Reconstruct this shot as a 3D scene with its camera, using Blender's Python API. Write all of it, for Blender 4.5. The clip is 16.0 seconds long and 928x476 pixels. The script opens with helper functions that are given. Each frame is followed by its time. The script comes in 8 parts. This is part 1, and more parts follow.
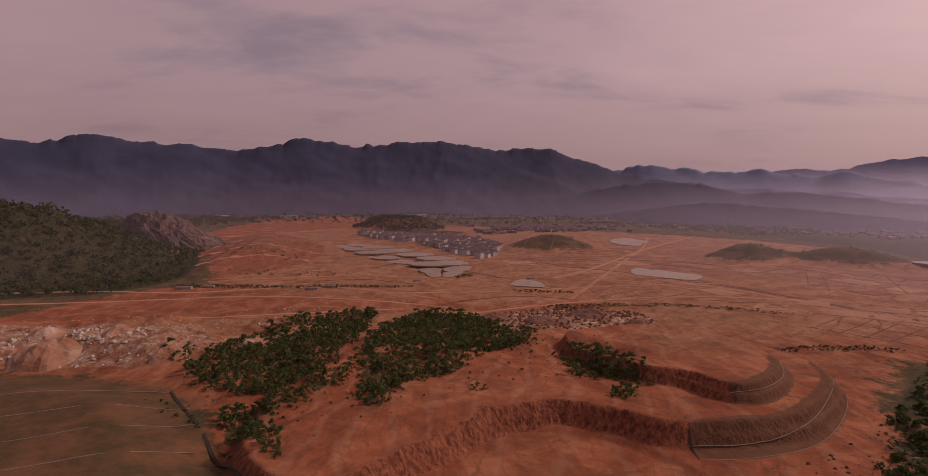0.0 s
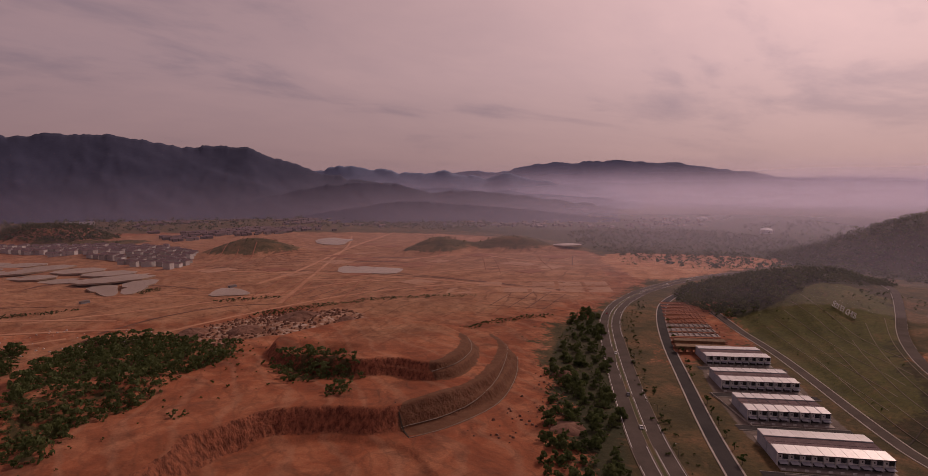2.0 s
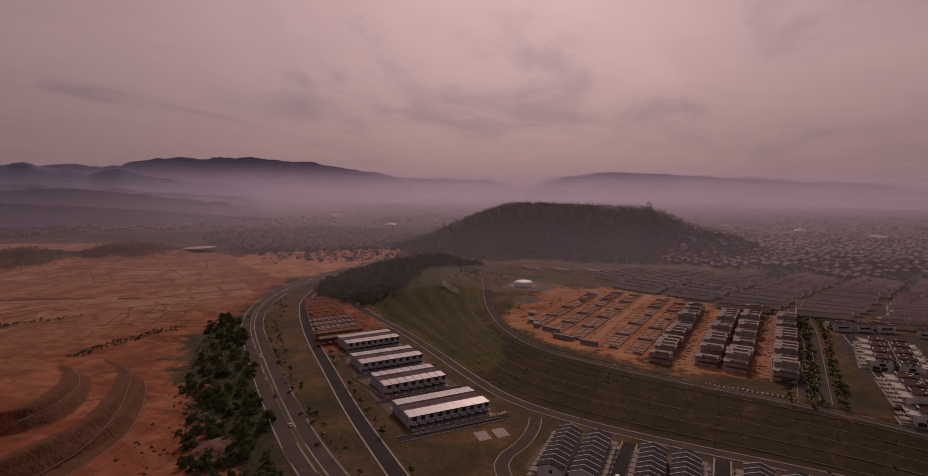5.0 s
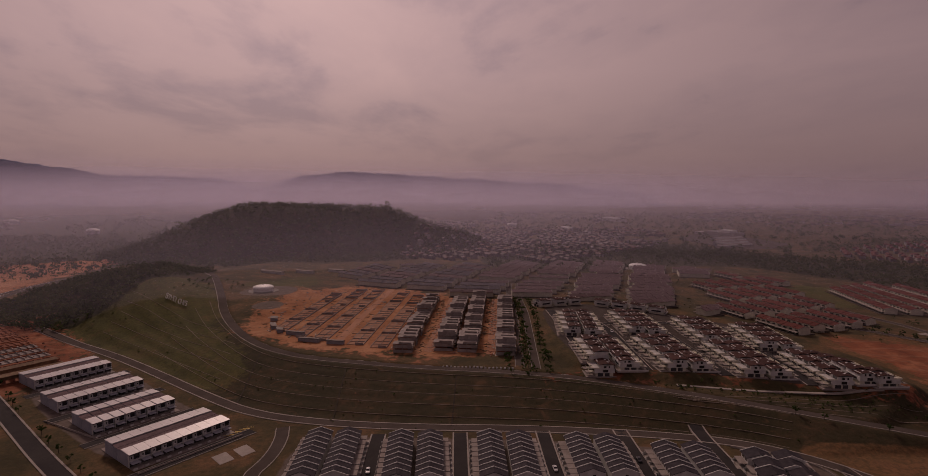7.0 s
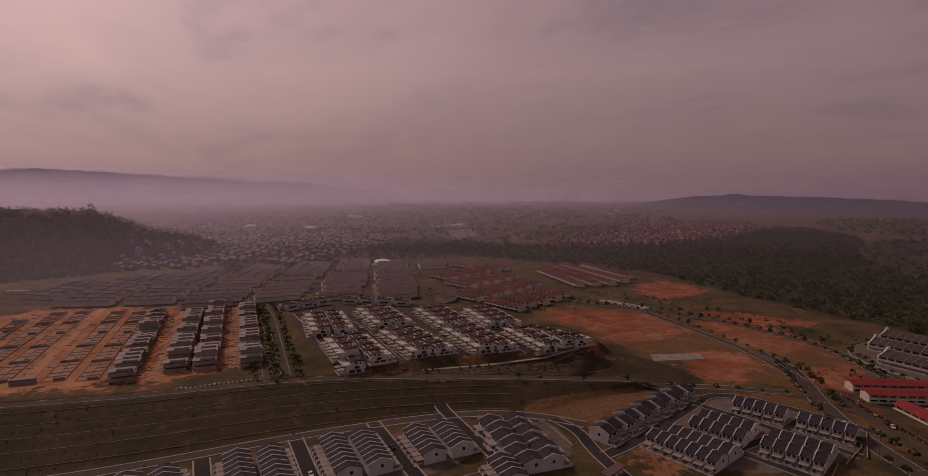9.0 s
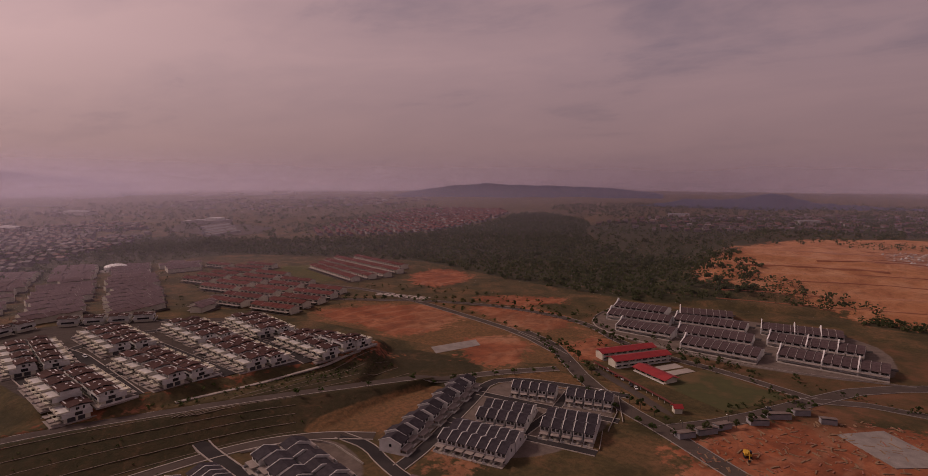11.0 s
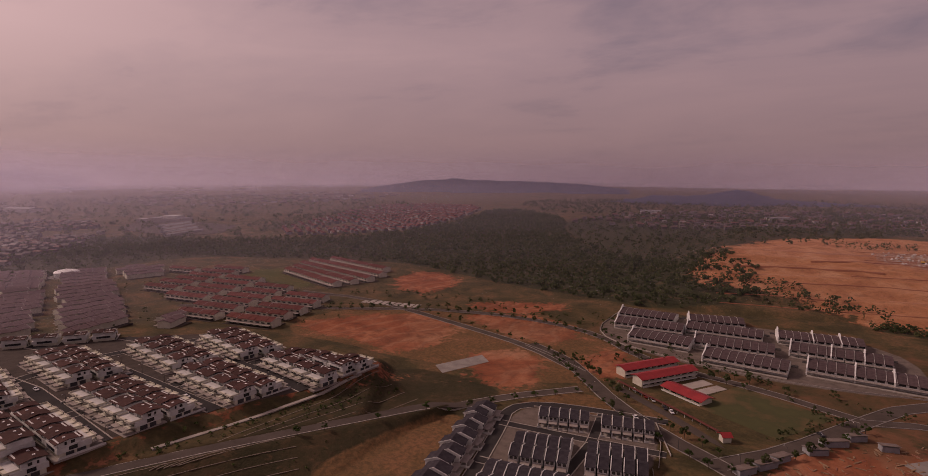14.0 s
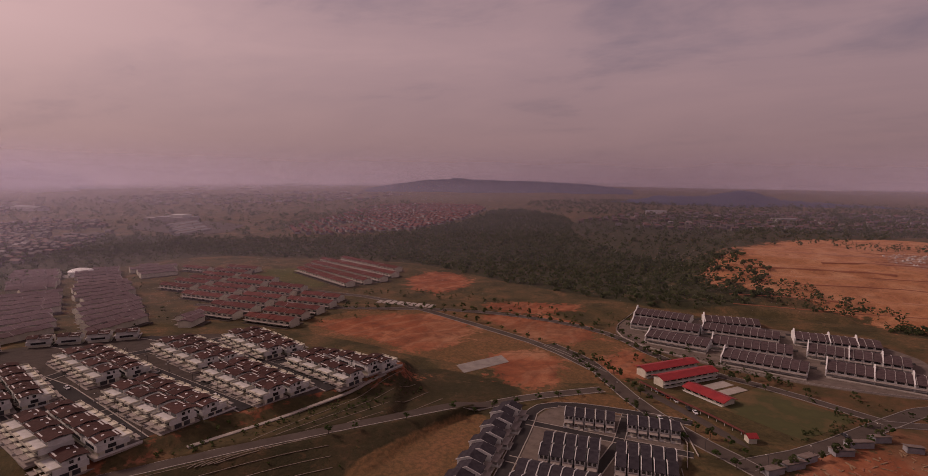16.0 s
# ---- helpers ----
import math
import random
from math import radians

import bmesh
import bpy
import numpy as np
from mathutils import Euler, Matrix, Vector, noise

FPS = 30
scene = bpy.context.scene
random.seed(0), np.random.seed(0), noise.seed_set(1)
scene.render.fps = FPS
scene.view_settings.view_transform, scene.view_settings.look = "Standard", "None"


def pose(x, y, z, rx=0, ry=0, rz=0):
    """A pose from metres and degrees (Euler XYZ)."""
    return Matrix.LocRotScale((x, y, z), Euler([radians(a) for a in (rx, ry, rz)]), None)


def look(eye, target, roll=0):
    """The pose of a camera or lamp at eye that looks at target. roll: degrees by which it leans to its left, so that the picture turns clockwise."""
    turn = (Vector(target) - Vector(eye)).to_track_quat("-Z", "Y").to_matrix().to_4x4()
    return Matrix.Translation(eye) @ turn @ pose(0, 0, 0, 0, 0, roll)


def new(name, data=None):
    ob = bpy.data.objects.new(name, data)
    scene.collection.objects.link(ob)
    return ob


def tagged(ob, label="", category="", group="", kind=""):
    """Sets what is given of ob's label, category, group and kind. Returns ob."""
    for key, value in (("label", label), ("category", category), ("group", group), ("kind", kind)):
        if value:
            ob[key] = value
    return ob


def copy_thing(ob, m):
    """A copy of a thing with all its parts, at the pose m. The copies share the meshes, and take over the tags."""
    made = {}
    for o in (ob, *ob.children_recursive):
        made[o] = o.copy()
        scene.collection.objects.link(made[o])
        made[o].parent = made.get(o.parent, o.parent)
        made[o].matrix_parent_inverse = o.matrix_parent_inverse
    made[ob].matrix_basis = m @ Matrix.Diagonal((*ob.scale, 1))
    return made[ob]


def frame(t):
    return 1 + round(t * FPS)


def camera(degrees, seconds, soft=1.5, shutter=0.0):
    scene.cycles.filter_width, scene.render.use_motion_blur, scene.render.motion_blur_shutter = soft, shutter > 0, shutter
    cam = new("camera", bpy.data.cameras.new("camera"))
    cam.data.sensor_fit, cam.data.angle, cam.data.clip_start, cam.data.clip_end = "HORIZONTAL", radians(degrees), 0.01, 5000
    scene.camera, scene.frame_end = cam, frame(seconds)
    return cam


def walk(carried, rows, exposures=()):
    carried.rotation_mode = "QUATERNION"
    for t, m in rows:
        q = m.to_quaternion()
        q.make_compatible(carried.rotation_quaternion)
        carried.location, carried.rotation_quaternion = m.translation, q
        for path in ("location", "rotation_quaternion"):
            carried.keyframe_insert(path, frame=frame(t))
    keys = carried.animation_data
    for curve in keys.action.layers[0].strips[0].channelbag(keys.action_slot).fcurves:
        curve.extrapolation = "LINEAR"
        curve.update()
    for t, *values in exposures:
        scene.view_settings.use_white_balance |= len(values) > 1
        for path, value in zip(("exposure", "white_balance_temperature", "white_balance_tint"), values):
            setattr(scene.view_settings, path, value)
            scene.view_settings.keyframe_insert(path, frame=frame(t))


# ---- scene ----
cam = camera(80.38, 16.0, soft=0.55)

# seconds, eye, heading (clockwise from north), pitch, roll
PATH = [
    (0.0, 0, 0, 120, 0.00, -5.10, 0.43), (0.5, 0, 0, 120, 8.43, -4.98, 0.27), (1.0, 0, 0, 120, 16.43, -4.96, 0.29),
    (1.5, 0, 0, 120, 23.58, -4.95, 0.15), (2.0, 0, 0, 120, 30.13, -4.98, -0.09), (2.5, 0, 0, 120, 35.92, -4.97, -0.13),
    (3.0, 0, 0, 120, 41.68, -5.00, -0.18), (3.5, 0, 0, 120, 47.63, -5.07, -0.27), (6.0, 0, 0, 120, 79.74, -5.00, 0.41),
    (6.5, 0, 0, 120, 86.34, -5.02, 0.31), (7.0, 0, 0, 120, 93.16, -5.05, 0.25), (7.5, 0, 0, 120, 99.90, -5.04, 0.11),
    (8.0, 0, 0, 120, 106.53, -5.09, -0.07), (8.5, 0, 0, 120, 112.68, -5.09, -0.07), (9.0, 0, 0, 120, 119.36, -5.15, -0.14),
    (9.5, 0, 0, 120, 126.11, -5.19, -0.13), (10.0, 0, 0, 120, 133.09, -5.25, -0.19),
]


def glide(t):
    """The eye and angles in the last third: the pan slows while the aircraft slides to its last leg."""
    if t >= 12.3:
        s = t - 12.5
        return (t, 61.1 + 4.85 * s, -32.6 + 4.70 * s, 124.8 + 0.65 * s, 147.24 - 0.054 * s, -6.84 - 0.026 * s, 0.07 + 0.085 * s)
    w, a = (t - 10.15) / 2.15, 0.14
    u = (w * w / (2 * a) if w < a else w - a / 2 if w < 1 - a else 1 - a - (1 - w) ** 2 / (2 * a)) / (1 - a)
    k = 1 - (1 - w) ** 2.2
    return (t, 60.1 * u, -33.5 * u, 120 + 4.7 * u, 135.2 + 12.05 * k, -5.27 - 1.57 * k, -0.2 + 0.25 * k)


PATH += [glide(t) for t in (10.2, 10.4, 10.6, 10.8, 11.0, 11.2, 11.4, 11.6, 11.8, 12.0, 12.15, 12.3, 12.5, 13.0, 13.5, 14.0, 14.5, 15.0, 15.5, 16.0)]
walk(cam, [(t, pose(x, y, z, 0, 0, -w) @ pose(0, 0, 0, 90 + p, 0, 0) @ pose(0, 0, 0, 0, 0, r)) for t, x, y, z, w, p, r in PATH],
     exposures=((0.0, 0.22), (2.0, 0.03), (3.5, -0.25), (6.0, -0.55), (7.5, -0.62), (9.5, -0.3), (12.5, 0.07), (16.0, 0.1)))

# ---------------------------------------------------------------- light
SUN_AZ, SUN_EL = 74.0, 38.0
sun_way = Vector((math.sin(radians(SUN_AZ)) * math.cos(radians(SUN_EL)), math.cos(radians(SUN_AZ)) * math.cos(radians(SUN_EL)), math.sin(radians(SUN_EL))))
sun = new("sun", bpy.data.lights.new("sun", "SUN"))
sun.data.energy, sun.data.angle, sun.data.color = 1.8, radians(10), (1.0, 0.70, 0.60)
sun.matrix_world = look(sun_way * 100, (0, 0, 0))


class Nodes:
    """A short hand for node trees."""

    def __init__(self, tree):
        self.tree = tree

    def add(self, kind, values=None):
        node = self.tree.nodes.new(kind)
        for key, value in (values or {}).items():
            if isinstance(value, bpy.types.NodeSocket):
                self.tree.links.new(value, node.inputs[key])
            else:
                node.inputs[key].default_value = value
        return node

    def math(self, op, a, b=0.0, clamp=False):
        node = self.add("ShaderNodeMath", {0: a, 1: b})
        node.operation, node.use_clamp = op, clamp
        return node.outputs[0]

    def mix(self, fac, a, b, blend="MIX"):
        n = self.add("ShaderNodeMix")
        n.data_type, n.blend_type = "RGBA", blend
        for i, value in ((0, fac), (6, a), (7, b)):
            if isinstance(value, bpy.types.NodeSocket):
                self.tree.links.new(value, n.inputs[i])
            else:
                n.inputs[i].default_value = value
        return n.outputs[2]

    def noise(self, vector, scale, detail=4.0, rough=0.55, distortion=0.0):
        n = self.add("ShaderNodeTexNoise", {"Scale": scale, "Detail": detail, "Roughness": rough, "Distortion": distortion})
        if vector is not None:
            self.tree.links.new(vector, n.inputs["Vector"])
        return n.outputs[0]

    def ramp(self, fac, *stops):
        n = self.add("ShaderNodeValToRGB", {0: fac})
        el = n.color_ramp.elements
        while len(el) < len(stops):
            el.new(0.5)
        for e, (p, c) in zip(el, stops):
            e.position, e.color = p, (*c, 1) if isinstance(c, tuple) else (c, c, c, 1)
        return n.outputs[0]

    def link(self, a, b):
        self.tree.links.new(a, b)


def build_world():
    world = bpy.data.worlds.new("sky")
    scene.world = world
    world.use_nodes = True
    world.node_tree.nodes.clear()
    n = Nodes(world.node_tree)
    sky = n.add("ShaderNodeTexSky")
    sky.sky_type, sky.sun_disc, sky.sun_elevation, sky.sun_rotation = "NISHITA", False, radians(SUN_EL), radians(SUN_AZ)
    sky.dust_density, sky.air_density = 4.0, 1.5
    way = n.add("ShaderNodeTexCoord").outputs["Generated"]
    sep = n.add("ShaderNodeSeparateXYZ", {0: way})
    up = sep.outputs[2]
    dot = n.add("ShaderNodeVectorMath", {0: way, 1: sun_way})
    dot.operation = "DOT_PRODUCT"
    toward = dot.outputs["Value"]
    half = n.math("MAXIMUM", n.math("ADD", n.math("MULTIPLY", toward, 0.5), 0.5), 0.0)
    near = n.math("POWER", half, 5.0)
    # the cloud sheet, spread as a flat layer overhead
    flat = n.math("ADD", n.math("MAXIMUM", up, 0.0), 0.16)
    px = n.math("DIVIDE", sep.outputs[0], flat)
    py = n.math("DIVIDE", sep.outputs[1], flat)
    sheet = n.add("ShaderNodeCombineXYZ", {0: px, 1: py, 2: 0.0}).outputs[0]
    drift = n.add("ShaderNodeMapping", {0: sheet, 2: (0.0, 0.0, radians(25)), 3: (0.8, 1.25, 1.0)}).outputs[0]
    big = n.noise(drift, 0.62, 6.0, 0.55, 0.5)
    small = n.noise(drift, 2.3, 5.0, 0.6, 0.3)
    body = n.math("ADD", n.math("MULTIPLY", big, 0.78), n.math("MULTIPLY", small, 0.22))
    cover = n.ramp(body, (0.37, 0.0), (0.47, 0.75), (0.60, 1.0))
    lit = n.mix(near, (0.350, 0.222, 0.240, 1), (0.66, 0.42, 0.41, 1))
    grey = n.mix(near, (0.215, 0.150, 0.185, 1), (0.40, 0.265, 0.30, 1))
    clouds = n.mix(cover, grey, lit)
    haze = n.mix(near, (0.245, 0.150, 0.158, 1), (0.46, 0.285, 0.285, 1))
    low = n.ramp(n.math("ADD", up, 0.1), (0.06, 1.0), (0.12, 0.85), (0.30, 0.0))
    air = n.mix(low, clouds, haze)
    # thicker cloud added overhead, out of view, to lower the fill light
    thick = n.ramp(up, (0.34, 1.0), (0.75, 0.55))
    air = n.mix(1.0, air, thick, "MULTIPLY")
    thin = n.mix(1.0, sky.outputs[0], (0.05, 0.05, 0.05, 1), "MULTIPLY")
    # the veiled sun lights the cloud around it
    glow = n.math("ADD", n.math("MULTIPLY", n.math("POWER", half, 14.0), 0.85), 1.0)
    air = n.mix(1.0, air, glow, "MULTIPLY")
    mixed = n.mix(0.08, air, thin)
    back = n.add("ShaderNodeBackground", {"Color": mixed, "Strength": 1.0})
    n.add("ShaderNodeOutputWorld", {0: back.outputs[0]})


build_world()

# ---------------------------------------------------------------- materials
def surface(name, colours, scale=1.0, rough=0.85, metal=0.0, bump=0.15, spec=0.3, random_tint=0.0, space="Object", grain=9.0):
    """A worn matt or glossy material: colours mixed by large and fine noise, with a fine relief."""
    m = bpy.data.materials.new(name)
    m.use_nodes = True
    n = Nodes(m.node_tree)
    b = m.node_tree.nodes["Principled BSDF"]
    co = n.add("ShaderNodeTexCoord").outputs[space] if space == "Object" else n.add("ShaderNodeNewGeometry").outputs["Position"]
    large, fine = n.noise(co, scale * 0.35, 5.0, 0.6), n.noise(co, scale * grain, 4.0, 0.6)
    a, c = colours[0], colours[-1]
    mid = colours[1] if len(colours) > 2 else tuple((p + q) / 2 for p, q in zip(a, c))
    col = n.ramp(large, (0.32, a), (0.5, mid), (0.68, c))
    col = n.mix(n.math("MULTIPLY", n.ramp(fine, (0.35, 0.0), (0.75, 1.0)), 0.35), col, (*[v * 0.55 for v in a], 1))
    if random_tint:
        r = n.add("ShaderNodeObjectInfo").outputs["Random"]
        hsv = n.add("ShaderNodeHueSaturation", {"Hue": 0.5, "Saturation": 1.0, "Value": n.math("ADD", n.math("MULTIPLY", r, 2 * random_tint), 1 - random_tint), "Color": col})
        col = hsv.outputs[0]
    n.link(col, b.inputs["Base Color"])
    b.inputs["Roughness"].default_value, b.inputs["Metallic"].default_value = rough, metal
    b.inputs["Specular IOR Level"].default_value = spec
    if bump:
        bp = n.add("ShaderNodeBump", {"Strength": bump, "Distance": 0.1, "Height": fine})
        n.link(bp.outputs[0], b.inputs["Normal"])
    return m


M = {
    "asphalt": surface("asphalt", [(0.072, 0.058, 0.050), (0.110, 0.090, 0.078)], 0.2, 0.95, spec=0.08, space="World", grain=12),
    "asphalt_dark": surface("asphalt_dark", [(0.034, 0.031, 0.032), (0.058, 0.052, 0.050)], 0.2, 0.92, spec=0.1, space="World", grain=12),
    "concrete": surface("concrete", [(0.20, 0.18, 0.165), (0.30, 0.275, 0.25)], 0.5, 0.9, space="World"),
    "pale_concrete": surface("pale_concrete", [(0.30, 0.265, 0.235), (0.42, 0.38, 0.34)], 0.4, 0.9, space="World"),
    "paving": surface("paving", [(0.26, 0.22, 0.20), (0.36, 0.32, 0.29)], 0.4, 0.9, space="World"),
    "white_wall": surface("white_wall", [(0.50, 0.49, 0.47), (0.68, 0.67, 0.65)], 0.8, 0.85, random_tint=0.06),
    "grey_wall": surface("grey_wall", [(0.22, 0.22, 0.24), (0.32, 0.32, 0.33)], 0.8, 0.85, random_tint=0.06),
    # white wall of the metal-roofed blocks, its bluish shade put into the colour
    "shaded_blue_wall": surface("shaded_blue_wall", [(0.30, 0.31, 0.36), (0.40, 0.41, 0.45)], 0.8, 0.85, random_tint=0.05),
    "parapet_wall": surface("parapet_wall", [(0.34, 0.31, 0.30), (0.46, 0.43, 0.41)], 0.8, 0.85, random_tint=0.05),
    "cream_wall": surface("cream_wall", [(0.52, 0.49, 0.40), (0.66, 0.63, 0.53)], 0.8, 0.85, random_tint=0.06),
    "slate_roof": surface("slate_roof", [(0.030, 0.026, 0.033), (0.062, 0.054, 0.062)], 1.5, 0.8, spec=0.12, random_tint=0.12, bump=0.3),
    "rib_roof": surface("rib_roof", [(0.066, 0.046, 0.049), (0.115, 0.082, 0.084)], 1.5, 0.8, spec=0.12, random_tint=0.1, bump=0.3),
    "blue_roof": surface("blue_roof", [(0.085, 0.076, 0.092), (0.135, 0.122, 0.138)], 1.5, 0.85, spec=0.12, random_tint=0.2, bump=0.3),
    "mauve_roof": surface("mauve_roof", [(0.110, 0.074, 0.080), (0.175, 0.122, 0.126)], 1.5, 0.85, spec=0.15, random_tint=0.15, bump=0.3),
    "brown_roof": surface("brown_roof", [(0.050, 0.023, 0.021), (0.085, 0.042, 0.036)], 1.5, 0.85, spec=0.12, random_tint=0.2, bump=0.3),
    "red_roof": surface("red_roof", [(0.100, 0.034, 0.030), (0.165, 0.058, 0.048)], 1.5, 0.85, spec=0.12, random_tint=0.15, bump=0.3),
    "school_roof": surface("school_roof", [(0.23, 0.020, 0.024), (0.33, 0.034, 0.036)], 0.6, 0.55, bump=0.2),
    "rusty_roof": surface("rusty_roof", [(0.12, 0.085, 0.070), (0.22, 0.185, 0.165)], 0.6, 0.7, bump=0.1),
    "metal_roof": surface("metal_roof", [(0.46, 0.45, 0.45), (0.60, 0.58, 0.57)], 0.7, 0.34, metal=0.0, spec=0.9, random_tint=0.1, bump=0.05),
    "grey_roof": surface("grey_roof", [(0.16, 0.15, 0.155), (0.23, 0.215, 0.22)], 0.7, 0.5, spec=0.5, random_tint=0.1, bump=0.1),
    "glass": surface("glass", [(0.012, 0.014, 0.018), (0.03, 0.034, 0.04)], 0.3, 0.12, spec=0.8, bump=0),
    "dark_metal": surface("dark_metal", [(0.05, 0.05, 0.055), (0.09, 0.09, 0.095)], 1.0, 0.5, metal=0.5),
    "raw_concrete": surface("raw_concrete", [(0.24, 0.205, 0.19), (0.40, 0.36, 0.33)], 0.7, 0.95, random_tint=0.1, bump=0.3),
    "brick": surface("brick", [(0.26, 0.11, 0.075), (0.36, 0.165, 0.11)], 1.0, 0.95, random_tint=0.1, bump=0.4),
    "timber": surface("timber", [(0.16, 0.10, 0.06), (0.30, 0.20, 0.12)], 1.2, 0.9, random_tint=0.2),
    "white_paint": surface("white_paint", [(0.72, 0.72, 0.70), (0.82, 0.82, 0.80)], 0.5, 0.5, bump=0.05),
    "yellow_paint": surface("yellow_paint", [(0.62, 0.43, 0.06), (0.74, 0.54, 0.10)], 0.5, 0.6, bump=0.05, space="World"),
    "leaf": surface("leaf", [(0.044, 0.060, 0.022), (0.082, 0.100, 0.038), (0.130, 0.138, 0.062)], 0.22, 0.8, space="World", grain=6, bump=0.4),
    "shrub": surface("shrub", [(0.064, 0.086, 0.029), (0.100, 0.128, 0.044), (0.150, 0.172, 0.068)], 0.3, 0.8, space="World", grain=6, bump=0.3),
    "leaf_bright": surface("leaf_bright", [(0.040, 0.066, 0.016), (0.085, 0.125, 0.032)], 0.3, 0.8, space="World", grain=6, bump=0.4),
    "bark": surface("bark", [(0.075, 0.055, 0.042), (0.13, 0.10, 0.078)], 2.0, 0.95),
    "rock": surface("rock", [(0.30, 0.25, 0.21), (0.42, 0.37, 0.33), (0.58, 0.53, 0.49)], 0.25, 0.95, space="World", bump=0.6, grain=5),
    "red_rock": surface("red_rock", [(0.105, 0.050, 0.034), (0.235, 0.125, 0.086)], 0.3, 0.95, space="World", bump=0.6, grain=5),
    # blue haze of distance is put into the base colour of both ranges
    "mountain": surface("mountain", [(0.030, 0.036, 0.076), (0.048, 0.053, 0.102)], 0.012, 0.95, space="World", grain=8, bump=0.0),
    "hazed_mountain": surface("hazed_mountain", [(0.125, 0.155, 0.260), (0.165, 0.200, 0.320)], 0.004, 0.95, space="World", grain=8, bump=0.0),
    "pond": surface("pond", [(0.25, 0.18, 0.125), (0.33, 0.245, 0.175)], 0.02, 0.30, spec=0.35, space="World", bump=0.02),
    "car_white": surface("car_white", [(0.70, 0.70, 0.70), (0.78, 0.78, 0.78)], 0.5, 0.25, spec=0.6, bump=0),
    "car_dark": surface("car_dark", [(0.03, 0.032, 0.036), (0.05, 0.05, 0.055)], 0.5, 0.25, spec=0.6, bump=0),
    "car_red": surface("car_red", [(0.30, 0.03, 0.03), (0.36, 0.05, 0.04)], 0.5, 0.25, spec=0.6, bump=0),
    "rubber": surface("rubber", [(0.015, 0.015, 0.015), (0.03, 0.03, 0.03)], 1.0, 0.9, bump=0),
    "digger": surface("digger", [(0.55, 0.32, 0.03), (0.66, 0.42, 0.05)], 1.0, 0.6),
    "blue_sheet": surface("blue_sheet", [(0.05, 0.10, 0.16), (0.09, 0.16, 0.24)], 1.0, 0.7),
}


def ground_material():
    m = bpy.data.materials.new("ground")
    m.use_nodes = True
    n = Nodes(m.node_tree)
    b = m.node_tree.nodes["Principled BSDF"]
    pos = n.add("ShaderNodeNewGeometry").outputs["Position"]

    def attr(name):
        node = n.add("ShaderNodeAttribute")
        node.attribute_name = name
        return node.outputs["Fac"]

    n1, n2, n3, n4 = n.noise(pos, 0.006, 5, 0.6), n.noise(pos, 0.035, 6, 0.62, 0.5), n.noise(pos, 0.22, 5, 0.6), n.noise(pos, 1.2, 4, 0.6)
    scrub = n.ramp(n2, (0.36, (0.044, 0.040, 0.015)), (0.50, (0.092, 0.070, 0.029)), (0.64, (0.190, 0.108, 0.052)))
    earth = n.ramp(n2, (0.32, (0.195, 0.052, 0.023)), (0.5, (0.300, 0.096, 0.044)), (0.66, (0.420, 0.172, 0.088)))
    sand = n.ramp(n2, (0.32, (0.235, 0.096, 0.048)), (0.5, (0.330, 0.155, 0.082)), (0.68, (0.440, 0.235, 0.135)))
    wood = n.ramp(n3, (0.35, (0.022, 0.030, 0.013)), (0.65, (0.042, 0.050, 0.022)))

    def edge(a, spread=0.5):
        """A zone's share, its border broken up by noise."""
        rough = n.math("ADD", n.math("MULTIPLY", n.math("SUBTRACT", n2, 0.5), spread), n.math("MULTIPLY", n.math("SUBTRACT", n3, 0.5), spread * 0.9))
        return n.ramp(n.math("ADD", a, rough), (0.42, 0.0), (0.58, 1.0))

    earth = n.mix(n.ramp(n.math("ADD", attr("sand"), n.math("MULTIPLY", n.math("SUBTRACT", n.noise(pos, 0.014, 6, 0.65, 0.8), 0.5), 2.2)), (0.35, 0.0), (0.85, 1.0)), earth, sand)
    earth = n.mix(n.math("MULTIPLY", edge(attr("rust"), 0.8), 0.8), earth, n.ramp(n3, (0.35, (0.16, 0.040, 0.022)), (0.65, (0.27, 0.085, 0.046))))
    turf = n.ramp(n.math("ADD", n.math("MULTIPLY", n2, 0.55), n.math("MULTIPLY", n3, 0.45)), (0.38, (0.020, 0.023, 0.009)), (0.50, (0.038, 0.034, 0.014)), (0.62, (0.070, 0.046, 0.022)))
    grass = n.ramp(n2, (0.34, (0.062, 0.070, 0.016)), (0.5, (0.092, 0.098, 0.024)), (0.66, (0.125, 0.106, 0.036)))
    straw = n.ramp(n2, (0.34, (0.150, 0.086, 0.036)), (0.5, (0.205, 0.112, 0.048)), (0.66, (0.250, 0.125, 0.060)))
    scrub = n.mix(edge(attr("bank"), 0.4), scrub, turf)
    scrub = n.mix(edge(attr("green"), 0.9), scrub, grass)
    scrub = n.mix(edge(attr("dry"), 0.4), scrub, straw)
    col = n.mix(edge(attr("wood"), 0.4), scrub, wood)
    tuft = n.ramp(n.noise(pos, 0.42, 6, 0.7, 0.4), (0.42, 0.0), (0.60, 1.0))
    col = n.mix(n.math("MULTIPLY", tuft, 0.5), col, (0.022, 0.026, 0.010, 1))
    bald = n.ramp(n.noise(pos, 0.075, 7, 0.7, 0.9), (0.56, 0.0), (0.68, 1.0))
    col = n.mix(n.math("MULTIPLY", bald, 0.45), col, (0.200, 0.105, 0.055, 1))
    # fresh subsoil and painted shade darken the steep faces, dust lies on the level
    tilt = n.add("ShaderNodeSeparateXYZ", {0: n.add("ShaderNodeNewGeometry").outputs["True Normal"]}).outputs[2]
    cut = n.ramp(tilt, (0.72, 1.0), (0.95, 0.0))
